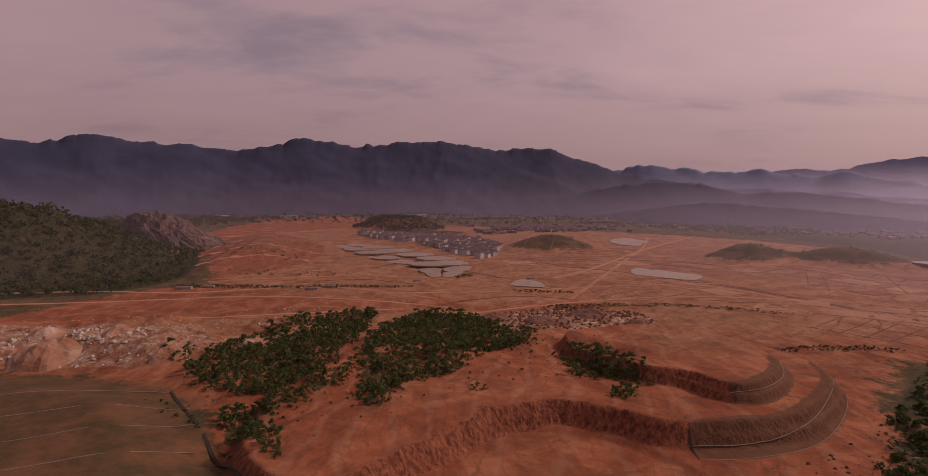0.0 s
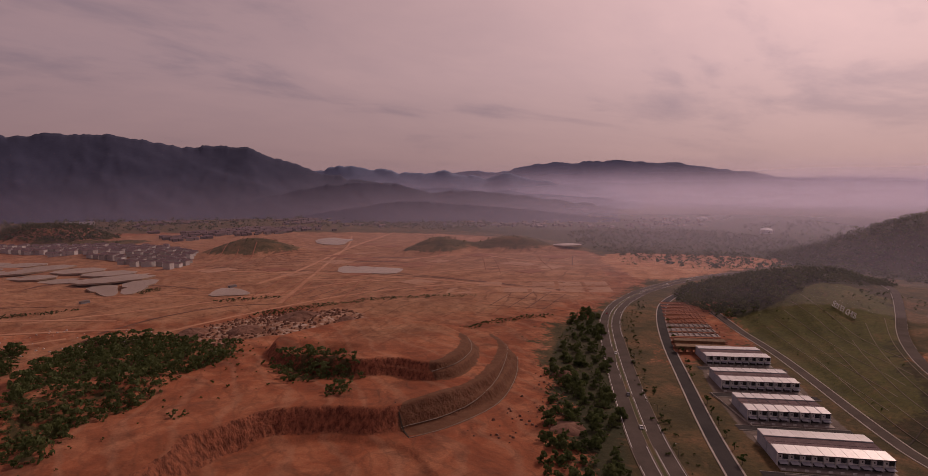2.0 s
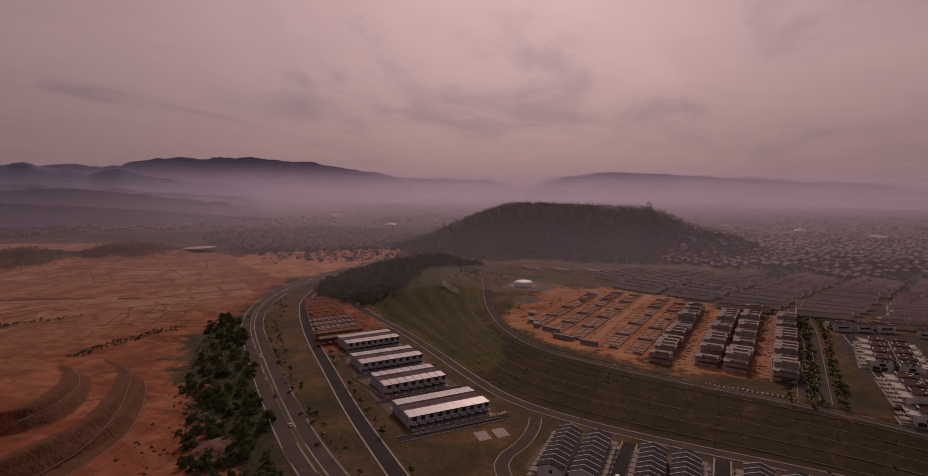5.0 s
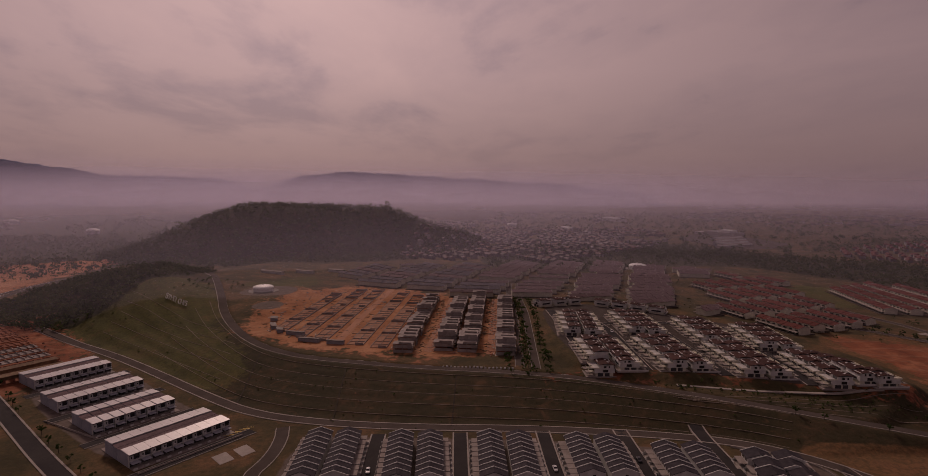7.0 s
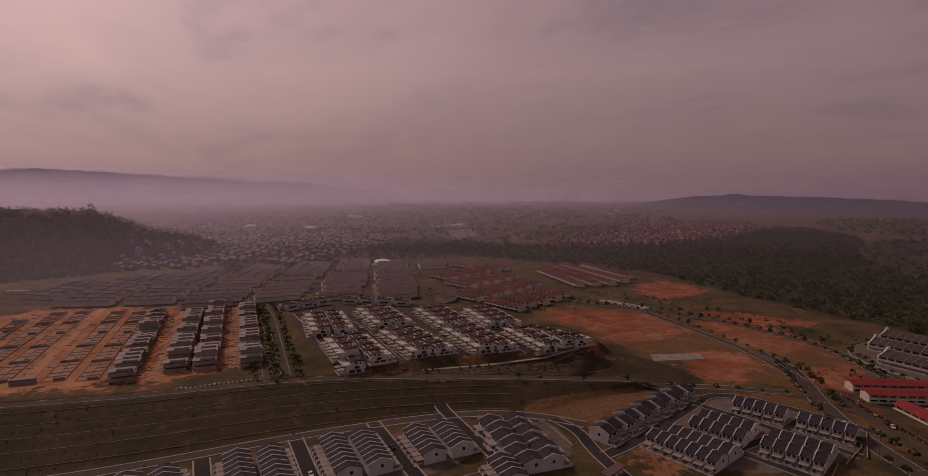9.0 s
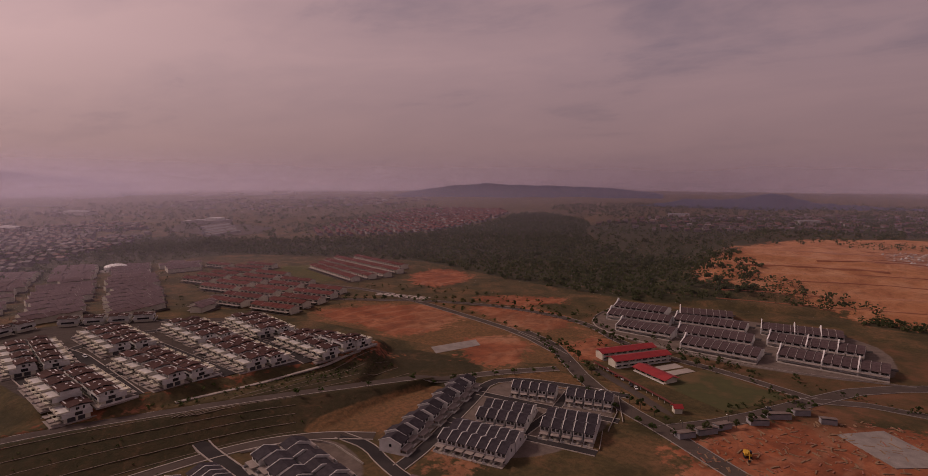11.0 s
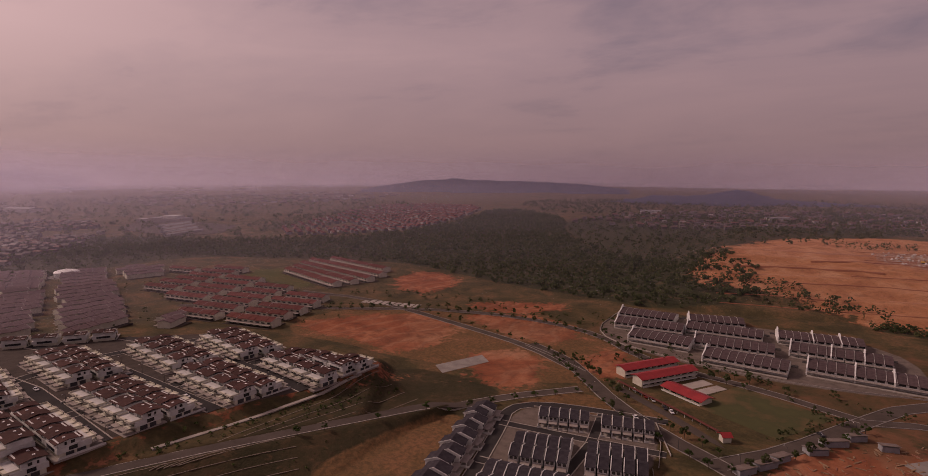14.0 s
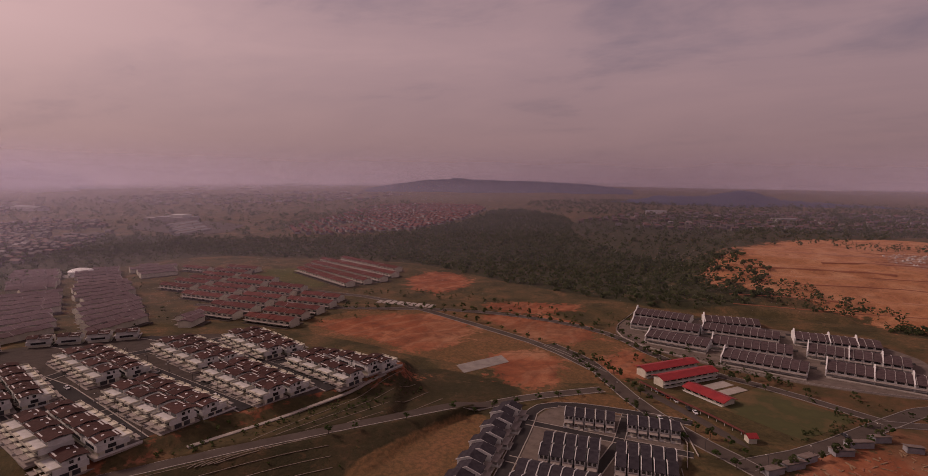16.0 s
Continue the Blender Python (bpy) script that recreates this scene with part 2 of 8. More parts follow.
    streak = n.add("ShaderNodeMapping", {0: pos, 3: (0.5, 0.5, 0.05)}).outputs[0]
    shaded_clay = n.ramp(n.noise(streak, 1.0, 4, 0.6), (0.36, (0.105, 0.030, 0.017)), (0.64, (0.33, 0.115, 0.062)))
    lane = n.add("ShaderNodeTexWave", {"Vector": pos, "Scale": 0.035, "Distortion": 14.0, "Detail": 4.0, "Detail Scale": 0.6})
    earth = n.mix(n.math("MULTIPLY", n.ramp(lane.outputs[0], (0.0, 1.0), (0.10, 0.0)), 0.28), earth, (0.13, 0.048, 0.027, 1))
    lane = n.add("ShaderNodeTexWave", {"Vector": pos, "Scale": 0.016, "Distortion": 22.0, "Detail": 5.0, "Detail Scale": 0.4})
    earth = n.mix(n.math("MULTIPLY", n.ramp(lane.outputs[0], (0.80, 0.0), (1.0, 1.0)), 0.3), earth, (0.40, 0.225, 0.140, 1))
    # plots set out on the levelled ground: ditches between them, and each with its own tint
    wavy = n.add("ShaderNodeVectorMath", {0: pos, 1: n.add("ShaderNodeVectorMath", {0: n.add("ShaderNodeTexNoise", {"Vector": pos, "Scale": 0.008, "Detail": 3.0}).outputs["Color"], 1: (46.0, 46.0, 0.0)}).outputs[0]})
    wavy.inputs[1].links[0].from_node.operation = "MULTIPLY"
    turned = n.add("ShaderNodeMapping", {0: wavy.outputs[0], 2: (0.0, 0.0, radians(-38))}).outputs[0]
    plots = n.add("ShaderNodeTexBrick", {"Vector": turned, "Color1": (0, 0, 0, 1), "Color2": (1, 1, 1, 1), "Mortar": (0, 0, 0, 1), "Scale": 1.0, "Mortar Size": 1.1, "Mortar Smooth": 0.25, "Brick Width": 74.0, "Row Height": 27.0})
    level = n.math("MULTIPLY", attr("sand"), n.ramp(n.noise(pos, 0.011, 5, 0.6, 0.5), (0.44, 0.0), (0.54, 1.0)))
    earth = n.mix(n.math("MULTIPLY", level, n.math("MULTIPLY", plots.outputs["Color"], 0.34)), earth, (0.48, 0.265, 0.155, 1))
    earth = n.mix(n.math("MULTIPLY", level, n.math("MULTIPLY", plots.outputs["Fac"], 0.5)), earth, (0.105, 0.044, 0.027, 1))
    dark = n.ramp(n.noise(pos, 0.055, 7, 0.7, 1.2), (0.48, 0.0), (0.66, 1.0))
    earth = n.mix(n.math("MULTIPLY", dark, 0.62), earth, (0.105, 0.040, 0.024, 1))
    ochre = n.ramp(n2, (0.34, (0.36, 0.150, 0.064)), (0.5, (0.47, 0.215, 0.098)), (0.66, (0.56, 0.300, 0.160)))
    ochre = n.mix(n.math("MULTIPLY", n.ramp(n.noise(pos, 0.12, 6, 0.7, 0.8), (0.50, 0.0), (0.66, 1.0)), 0.5), ochre, (0.185, 0.075, 0.038, 1))
    earth = n.mix(n.math("MULTIPLY", edge(attr("ochre"), 0.8), 0.85), earth, ochre)
    earth = n.mix(cut, earth, shaded_clay)
    # broken stone: pale blocks in rusty soil
    stone = n.ramp(n.noise(pos, 0.16, 7, 0.72, 0.6), (0.36, (0.11, 0.050, 0.032)), (0.46, (0.30, 0.135, 0.075)), (0.56, (0.36, 0.25, 0.185)), (0.66, (0.55, 0.48, 0.42)))
    earth = n.mix(edge(attr("stone"), 0.9), earth, stone)
    col = n.mix(edge(attr("earth"), 1.5), col, earth)
    planted = n.ramp(n.math("ADD", n.math("MULTIPLY", n2, 0.6), n.math("MULTIPLY", n3, 0.4)), (0.36, (0.052, 0.046, 0.018)), (0.48, (0.098, 0.060, 0.028)), (0.60, (0.165, 0.080, 0.042)))
    col = n.mix(n.math("MULTIPLY", n.ramp(n.math("ADD", attr("planted"), n.math("MULTIPLY", n.math("SUBTRACT", n2, 0.5), 1.2)), (0.25, 0.0), (0.7, 1.0)), 0.9), col, planted)
    net = n.ramp(n3, (0.35, (0.085, 0.040, 0.022)), (0.65, (0.135, 0.070, 0.040)))
    col = n.mix(n.math("MULTIPLY", edge(attr("dressed"), 0.9), 0.85), col, net)
    paved = n.ramp(n3, (0.35, (0.115, 0.094, 0.082)), (0.65, (0.195, 0.162, 0.142)))
    col = n.mix(edge(attr("paved"), 0.25), col, paved)
    col = n.mix(edge(attr("tarred"), 0.2), col, n.ramp(n3, (0.35, (0.040, 0.035, 0.034)), (0.65, (0.075, 0.064, 0.060))))
    # wheel tracks, puddled clay and dust at a finer scale
    col = n.mix(n.math("MULTIPLY", n.ramp(n3, (0.42, 0.0), (0.75, 1.0)), 0.35), col, n.mix(0.5, col, (0.05, 0.035, 0.025, 1)))
    col = n.mix(n.math("MULTIPLY", n.ramp(n4, (0.35, 1.0), (0.7, 0.0)), 0.22), col, (0.09, 0.06, 0.04, 1))
    col = n.mix(n.math("MULTIPLY", n.ramp(n1, (0.4, 0.0), (0.65, 1.0)), 0.18), col, (0.10, 0.07, 0.045, 1))
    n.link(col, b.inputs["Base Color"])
    b.inputs["Roughness"].default_value = 0.95
    b.inputs["Specular IOR Level"].default_value = 0.15
    h = n.math("ADD", n.math("MULTIPLY", n3, 1.2), n.math("MULTIPLY", n4, 0.25))
    h = n.math("ADD", h, n.math("MULTIPLY", n.math("MULTIPLY", cut, n.noise(streak, 1.0, 4, 0.6)), 3.0))
    n.link(n.add("ShaderNodeBump", {"Strength": 0.5, "Distance": 0.9, "Height": h}).outputs[0], b.inputs["Normal"])
    return m


M["ground"] = ground_material()
M["field"] = surface("field", [(0.150, 0.092, 0.044), (0.056, 0.060, 0.021), (0.074, 0.078, 0.027)], 0.12, 0.95, space="World", grain=14)
M["soil"] = surface("soil", [(0.19, 0.070, 0.038), (0.29, 0.120, 0.066)], 0.1, 0.95, space="World", grain=8, bump=0.4)
M["track"] = surface("track", [(0.34, 0.158, 0.088), (0.46, 0.250, 0.150)], 0.06, 0.95, space="World", grain=10, bump=0.3)
M["cliff"] = surface("cliff", [(0.06, 0.045, 0.04), (0.13, 0.10, 0.088), (0.22, 0.115, 0.075)], 0.03, 0.95, space="World", grain=6, bump=0.6)


def island_material(name, *stops):
    """Colours picked house by house."""
    m = bpy.data.materials.new(name)
    m.use_nodes = True
    n = Nodes(m.node_tree)
    b = m.node_tree.nodes["Principled BSDF"]
    geo = n.add("ShaderNodeNewGeometry")
    col = n.ramp(geo.outputs["Random Per Island"], *stops)
    fine = n.noise(geo.outputs["Position"], 0.4, 4, 0.6)
    n.link(n.mix(n.math("MULTIPLY", fine, 0.4), col, (0.06, 0.045, 0.04, 1)), b.inputs["Base Color"])
    b.inputs["Roughness"].default_value = 0.85
    return m


M["town_roofs"] = island_material("town_roofs", (0.0, (0.13, 0.045, 0.035)), (0.35, (0.085, 0.055, 0.048)), (0.6, (0.090, 0.080, 0.082)), (0.92, (0.14, 0.065, 0.05)), (1.0, (0.30, 0.28, 0.28)))
M["town_walls"] = island_material("town_walls", (0.0, (0.09, 0.075, 0.068)), (0.7, (0.17, 0.15, 0.14)), (1.0, (0.40, 0.38, 0.36)))
M["pale_walls"] = island_material("pale_walls", (0.0, (0.30, 0.27, 0.25)), (0.5, (0.50, 0.47, 0.45)), (1.0, (0.62, 0.60, 0.58)))
M["quarry"] = surface("quarry", [(0.24, 0.105, 0.058), (0.34, 0.20, 0.135), (0.52, 0.44, 0.38)], 0.09, 0.95, space="World", grain=7, bump=0.7)
M["plot"] = surface("plot", [(0.29, 0.145, 0.085), (0.40, 0.235, 0.150)], 0.07, 0.95, space="World", grain=9, bump=0.2)
M["wet_soil"] = surface("wet_soil", [(0.085, 0.036, 0.023), (0.150, 0.066, 0.041)], 0.08, 0.9, space="World", grain=9, bump=0.3)
M["drain"] = surface("drain", [(0.175, 0.140, 0.110), (0.260, 0.212, 0.172)], 0.3, 0.95, space="World")
M["dark_drain"] = surface("dark_drain", [(0.026, 0.020, 0.014), (0.050, 0.036, 0.025)], 0.5, 0.95, space="World")

# light passes through leaves
for kind in ("leaf", "shrub", "leaf_bright"):
    nt = M[kind].node_tree
    b = nt.nodes["Principled BSDF"]
    thin, both_ways = nt.nodes.new("ShaderNodeBsdfTranslucent"), nt.nodes.new("ShaderNodeMixShader")
    nt.links.new(b.inputs["Base Color"].links[0].from_socket, thin.inputs[0])
    both_ways.inputs[0].default_value = 0.45
    nt.links.new(b.outputs[0], both_ways.inputs[1])
    nt.links.new(thin.outputs[0], both_ways.inputs[2])
    nt.links.new(both_ways.outputs[0], nt.nodes["Material Output"].inputs[0])

# ---------------------------------------------------------------- the lie of the land
def smooth_line(pts, closed=False, rounds=2):
    """Rounds the corners of a line or ring."""
    p = np.array(pts, float)
    for _ in range(rounds):
        q = np.roll(p, -1, 0) if closed else p[1:]
        a = p if closed else p[:-1]
        mid = np.stack([a * 0.75 + q * 0.25, a * 0.25 + q * 0.75], 1).reshape(-1, 2)
        p = mid if closed else np.concatenate([p[:1], mid, p[-1:]])
    return p


def line_far(pts, X, Y, closed=False):
    """Distance of places from a line."""
    p = np.asarray(pts, float)
    ends = np.concatenate([p, p[:1]]) if closed else p
    best = np.full(np.shape(X), 1e9)
    for (ax, ay), (bx, by) in zip(ends[:-1], ends[1:]):
        dx, dy = bx - ax, by - ay
        t = np.clip(((X - ax) * dx + (Y - ay) * dy) / max(dx * dx + dy * dy, 1e-9), 0, 1)
        best = np.minimum(best, (X - ax - t * dx) ** 2 + (Y - ay - t * dy) ** 2)
    return np.sqrt(best)


def inside(pts, X, Y):
    """Distance from a ring's border, positive inside."""
    p = np.asarray(pts, float)
    shape, X, Y = np.shape(X), np.ravel(X), np.ravel(Y)
    near = (X > p[:, 0].min() - 45) & (X < p[:, 0].max() + 45) & (Y > p[:, 1].min() - 45) & (Y < p[:, 1].max() + 45)
    out = np.full(len(X), -45.0)
    out[near] = inside_near(p, X[near], Y[near])
    return out.reshape(shape)


def inside_near(p, X, Y):
    odd = np.zeros(np.shape(X), bool)
    for (ax, ay), (bx, by) in zip(p, np.roll(p, -1, 0)):
        if ay != by:
            odd ^= ((ay > Y) != (by > Y)) & (X < (bx - ax) * (Y - ay) / (by - ay) + ax)
    d = line_far(p, X, Y, True)
    return np.where(odd, d, -d)


def step(a, b, x):
    t = np.clip((x - a) / (b - a), 0, 1)
    return t * t * (3 - 2 * t)


def rolling(X, Y, size, seed=0.0):
    """Soft relief of about that size, -1 to 1."""
    a = 6.2832 / size
    return (np.sin(X * a + 1.3 + seed) * np.cos(Y * a * 0.9 + 0.7 * seed) + 0.6 * np.sin((X + Y) * a * 1.7 + 2.1 + seed) + 0.5 * np.cos((X - 1.4 * Y) * a * 2.3 + seed)
            + 0.3 * np.sin((1.7 * X + 0.6 * Y) * a * 4.1 + seed)) / 2.4


def cloud(X, Y, size, seed=0, rounds=4):
    """Broken relief from a lattice of chance values, about -1 to 1."""
    out, amp = np.zeros(np.shape(X)), 0.55
    for k in range(rounds):
        u, v = np.asarray(X) / size + 37.7 * seed, np.asarray(Y) / size + 11.3 * seed
        i, j = np.floor(u), np.floor(v)
        a, b = u - i, v - j
        a, b = a * a * (3 - 2 * a), b * b * (3 - 2 * b)
        h = lambda p, q: np.modf(np.abs(np.sin(p * 127.1 + q * 311.7 + 5.3 * k + seed) * 43758.5453))[0] * 2 - 1
        out += amp * ((h(i, j) * (1 - a) + h(i + 1, j) * a) * (1 - b) + (h(i, j + 1) * (1 - a) + h(i + 1, j + 1) * a) * b)
        size, amp = size / 2.03, amp * 0.5
    return out


def bump_hill(X, Y, cx, cy, rx, ry, turn=0.0, flat=0.0):
    """A hill, 0 to 1, with an optional flat top."""
    c, s = math.cos(radians(turn)), math.sin(radians(turn))
    u, v = ((X - cx) * c + (Y - cy) * s) / rx, (-(X - cx) * s + (Y - cy) * c) / ry
    r = np.sqrt(u * u + v * v)
    return 1 - step(flat, 1.0, r)


FOOT_ROAD = smooth_line([(470, 330), (430, 275), (400, 231), (366, 189), (316, 131), (289, 96), (276, 55), (269, 10), (265, -50), (256, -107), (245, -147), (226, -172), (205, -186)])
TOP_ROAD = smooth_line([(690, 280), (610, 238), (539, 206), (465, 176), (391, 132), (358, 90), (334, 12), (322, -53), (308, -92), (280, -150), (253, -205), (217, -279), (178, -321)])
EMBANKMENT = list(FOOT_ROAD[:-5]) + [(232, -200), (222, -270)] + list(TOP_ROAD[::-1][6:-4]) + [(600, 330), (520, 360)]
HIGH_GROUND = [tuple(p) for p in TOP_ROAD[::-1][9:-6]] + [(640, 330), (900, 250), (1100, -100), (900, -420), (480, -330), (300, -300)]
PLATEAU = smooth_line([(400, -86), (335, -88), (322, -102), (306, -125), (302, -172), (291, -214), (281, -275), (330, -290), (420, -285), (560, -240), (600, -130), (520, -92)], True, 1)
PIT = smooth_line([(-62, 190), (-46, 222), (-15, 252), (24, 272), (62, 266), (90, 246), (104, 225), (96, 180), (40, 150), (-30, 160)], True)
BENCH_1 = smooth_line([(-60, 190), (-44, 211), (-9, 248), (20, 275), (45, 283), (66, 277), (83, 268), (99, 254), (134, 255), (168, 265), (204, 300), (218, 316), (226, 350), (205, 400), (150, 430), (60, 420), (-20, 380), (-100, 300), (-100, 230)], True)
BENCH_2 = smooth_line([(80, 345), (108, 312), (132, 306), (140, 284), (154, 283), (180, 306), (191, 333), (186, 370), (161, 408), (110, 405), (70, 385)], True)
GRASS_SLOPE = smooth_line([(-420, 290), (-300, 345), (-171, 316), (-130, 265), (-88, 205), (-60, 130), (-200, 60), (-420, 80)], True, 1)
QUARRY = [(-330, 330), (-300, 360), (-180, 350), (-150, 400), (-120, 480), (-260, 500), (-420, 470), (-430, 360)]


RED_HILL = [(-447, 801), (-561, 1284), (-469, 1428), (-304, 1200), (-241, 912), (-291, 780), (-367, 696)]


def height(X, Y):
    """The ground's height."""
    X, Y = np.asarray(X, float), np.asarray(Y, float)
    far = np.sqrt(X * X + Y * Y)
    z = 0.5 * rolling(X, Y, 90) * step(420, 700, far) + 3.5 * rolling(X, Y, 800, 2.0) * step(900, 1800, far) + 10 * rolling(X, Y, 2200, 1.0) * step(1500, 3500, far)
    # the green embankment with its berms, from the foot road up to the top road
    df, dt = np.minimum(line_far(FOOT_ROAD, X, Y), line_far([(236, -155), (226, -175), (225, -225), (222, -262), (205, -300)], X, Y) + 4), line_far(TOP_ROAD, X, Y)
    top = np.interp(Y, [-320, -279, -205, -150, -92, 90, 176, 240], [1.5, 2.5, 6.5, 9, 10, 10, 13, 18])
    t = np.clip((df - 7) / np.maximum(df + dt - 13, 1), 0, 1)
    k = np.clip(t, 0, 1) * 6
    berm = (np.floor(k) + step(0.22, 1.0, k - np.floor(k))) / 6
    e = inside(EMBANKMENT, X, Y)
    on = step(-3, 3, e)
    hg = step(-2, 4, inside(HIGH_GROUND, X, Y))
    z = np.maximum(z, np.where(e > -3, top * berm * on, 0))
    z = np.where(hg > 0, np.maximum(z, top * hg * (1 - 0.8 * step(620, 1000, far))), z)
    z = z + 4.0 * step(-9, 2, inside(PLATEAU, X, Y)) * (1 - 0.9 * step(430, 560, X))
    z = z + 4.0 * bump_hill(X, Y, 292, -256, 44, 36, 0, 0.3)
    # the wooded knoll over the sign, and the hills behind
    z = z + 25 * bump_hill(X, Y, 600, 335, 200, 115, 35) + 5 * bump_hill(X, Y, 520, 265, 130, 70, 40)
    z = z + 84 * bump_hill(X, Y, 1130, 285, 350, 220, -68, 0.25) * (1 + 0.14 * cloud(X, Y, 170, 17)) + 34 * bump_hill(X, Y, 1160, 20, 170, 150, -68, 0.3)
    z = z + 92 * bump_hill(X, Y, -690, 760, 330, 260, 40, 0.1) * (1 + 0.1 * rolling(X, Y, 120)) + 40 * bump_hill(X, Y, -900, 1250, 420, 200, 10)
    z = z + 36 * bump_hill(X, Y, -200, 1640, 150, 105, 5, 0.3) + 30 * bump_hill(X, Y, 175, 1100, 130, 90, 0) + 28 * bump_hill(X, Y, 500, 960, 110, 80, 20) + 26 * bump_hill(X, Y, 650, 930, 140, 80, -15) + 9 * cloud(X, Y, 120, 14) * step(640, 800, Y) * step(1500, 1250, Y) * step(-420, -300, X) * step(60, -40, X)
    z = z + 20 * bump_hill(X, Y, 1500, 2200, 800, 200, -30) + 12 * bump_hill(X, Y, 560, 2050, 700, 120, 0)
    shelf = np.maximum(bump_hill(X, Y, 572, 174, 62, 50, 0, 0.6), bump_hill(X, Y, 502, 152, 44, 34, 0, 0.6))
    z = z * (1 - shelf) + 14.5 * shelf
    k = np.clip(inside(RED_HILL, X, Y) / 24, 0, 4)
    z = z + 4.0 * (np.floor(k) + step(0.6, 1.0, k - np.floor(k)))
    # the terraced earth works: cut faces with rain rills
    w = 1.5 * cloud(X, Y, 22, 1)
    works = bump_hill(X, Y, 40, 330, 330, 230, 10, 0.75)
    b1, b2, p = inside(BENCH_1, X, Y), inside(BENCH_2, X, Y), inside(PIT, X, Y)
    turn = np.arctan2(Y - 230, X - 30)
    rills = 1.9 * cloud(turn * 150, 0.1 * b1, 6.0, 2, 3)
    s1 = np.clip((b1 + w + rills + 10) / 8.5, 0, 1)
    half = 0.5 * step(0.0, 0.42, s1) + 0.5 * step(0.55, 1.0, s1)
    dressed = step(100, 140, X)
    z = z + 10.5 * ((0.8 * s1 + 0.2 * step(0, 1, s1)) * (1 - dressed) + half * dressed)
    s2 = np.clip((b2 + w * 0.5 + 0.7 * rills + 10) / 8, 0, 1)
    half = 0.5 * step(0.0, 0.42, s2) + 0.5 * step(0.55, 1.0, s2)
    z = z + 8.5 * (s2 * s2 * (3 - 2 * s2) * (1 - dressed) + half * dressed)
    z = z - 2.0 * step(-3, 3, p + w)
    # a spur of bare earth with overgrown gullies on both sides
    spur = bump_hill(X, Y, -50, 385, 150, 95, 30, 0.2)
    z = z + 6 * spur + 3.2 * cloud(X, Y, 48, 3) * bump_hill(X, Y, -40, 370, 200, 150, 20, 0.6)
    for cx, cy, rx, ry, a in ((-112, 355, 70, 30, 60), (-52, 305, 60, 20, 50), (0, 385, 80, 38, 10), (92, 350, 40, 18, -40), (-98, 255, 60, 22, 55)):
        z = z - 6 * bump_hill(X, Y, cx, cy, rx, ry, a)
    haul = line_far(smooth_line([(-130, 262), (-100, 300), (-60, 335), (-35, 400), (-10, 470), (60, 470), (120, 420)]), X, Y)
    z = z + 1.6 * (1 - step(3, 10, haul))
    # the planted hillside and the rubble above it
    g = inside(GRASS_SLOPE, X, Y)
    z = z + 9 * step(-2, 45, g) * (0.9 + 0.05 * rolling(X, Y, 50))
    q = inside(QUARRY, X, Y)
    z = z + step(-5, 30, q) * (6 + 10 * cloud(X, Y, 60, 4) + 4.0 * np.abs(cloud(X, Y, 18, 5)))
    rubble = bump_hill(X, Y, 95, 490, 95, 62, 15, 0.3)
    z = z + rubble * (3 + 5.0 * cloud(X, Y, 34, 6) + 1.2 * cloud(X, Y, 9, 7, 2))
    z = z + 0.9 * cloud(X, Y, 30, 8) * works + 0.8 * cloud(X, Y, 60, 9) * step(380, 460, Y) * step(1500, 1200, Y) * step(-500, -350, X) * step(620, 480, X)
    # the cut hill to the south, in long benches
    r = np.clip((-Y - 590 + 0.25 * X) / 260, 0, 1) * step(260, 150, X) * step(-420, -250, X)
    k = r * 7
    z = z + (30 + 3 * cloud(X, Y, 80, 12)) * (np.floor(k) + step(0.0, 0.35, k - np.floor(k))) / 7 * (1 - 0.9 * step(950, 1500, -Y))
    return z


def axis(lo, a, b, hi, fine, grow):
    """Grid lines: fine between a and b, and wider and wider out to lo and hi."""
    mid = list(np.arange(a, b + 0.1, fine))
    out, d, v = [], fine, b
    while v < hi:
        d *= 1.022 if d < 15 else grow
        v += d
        out.append(min(v, hi))
    inn, d, v = [], fine, a
    while v > lo:
        d *= 1.022 if d < 15 else grow
        v -= d
        inn.append(max(v, lo))
    return np.array(inn[::-1] + mid + out)


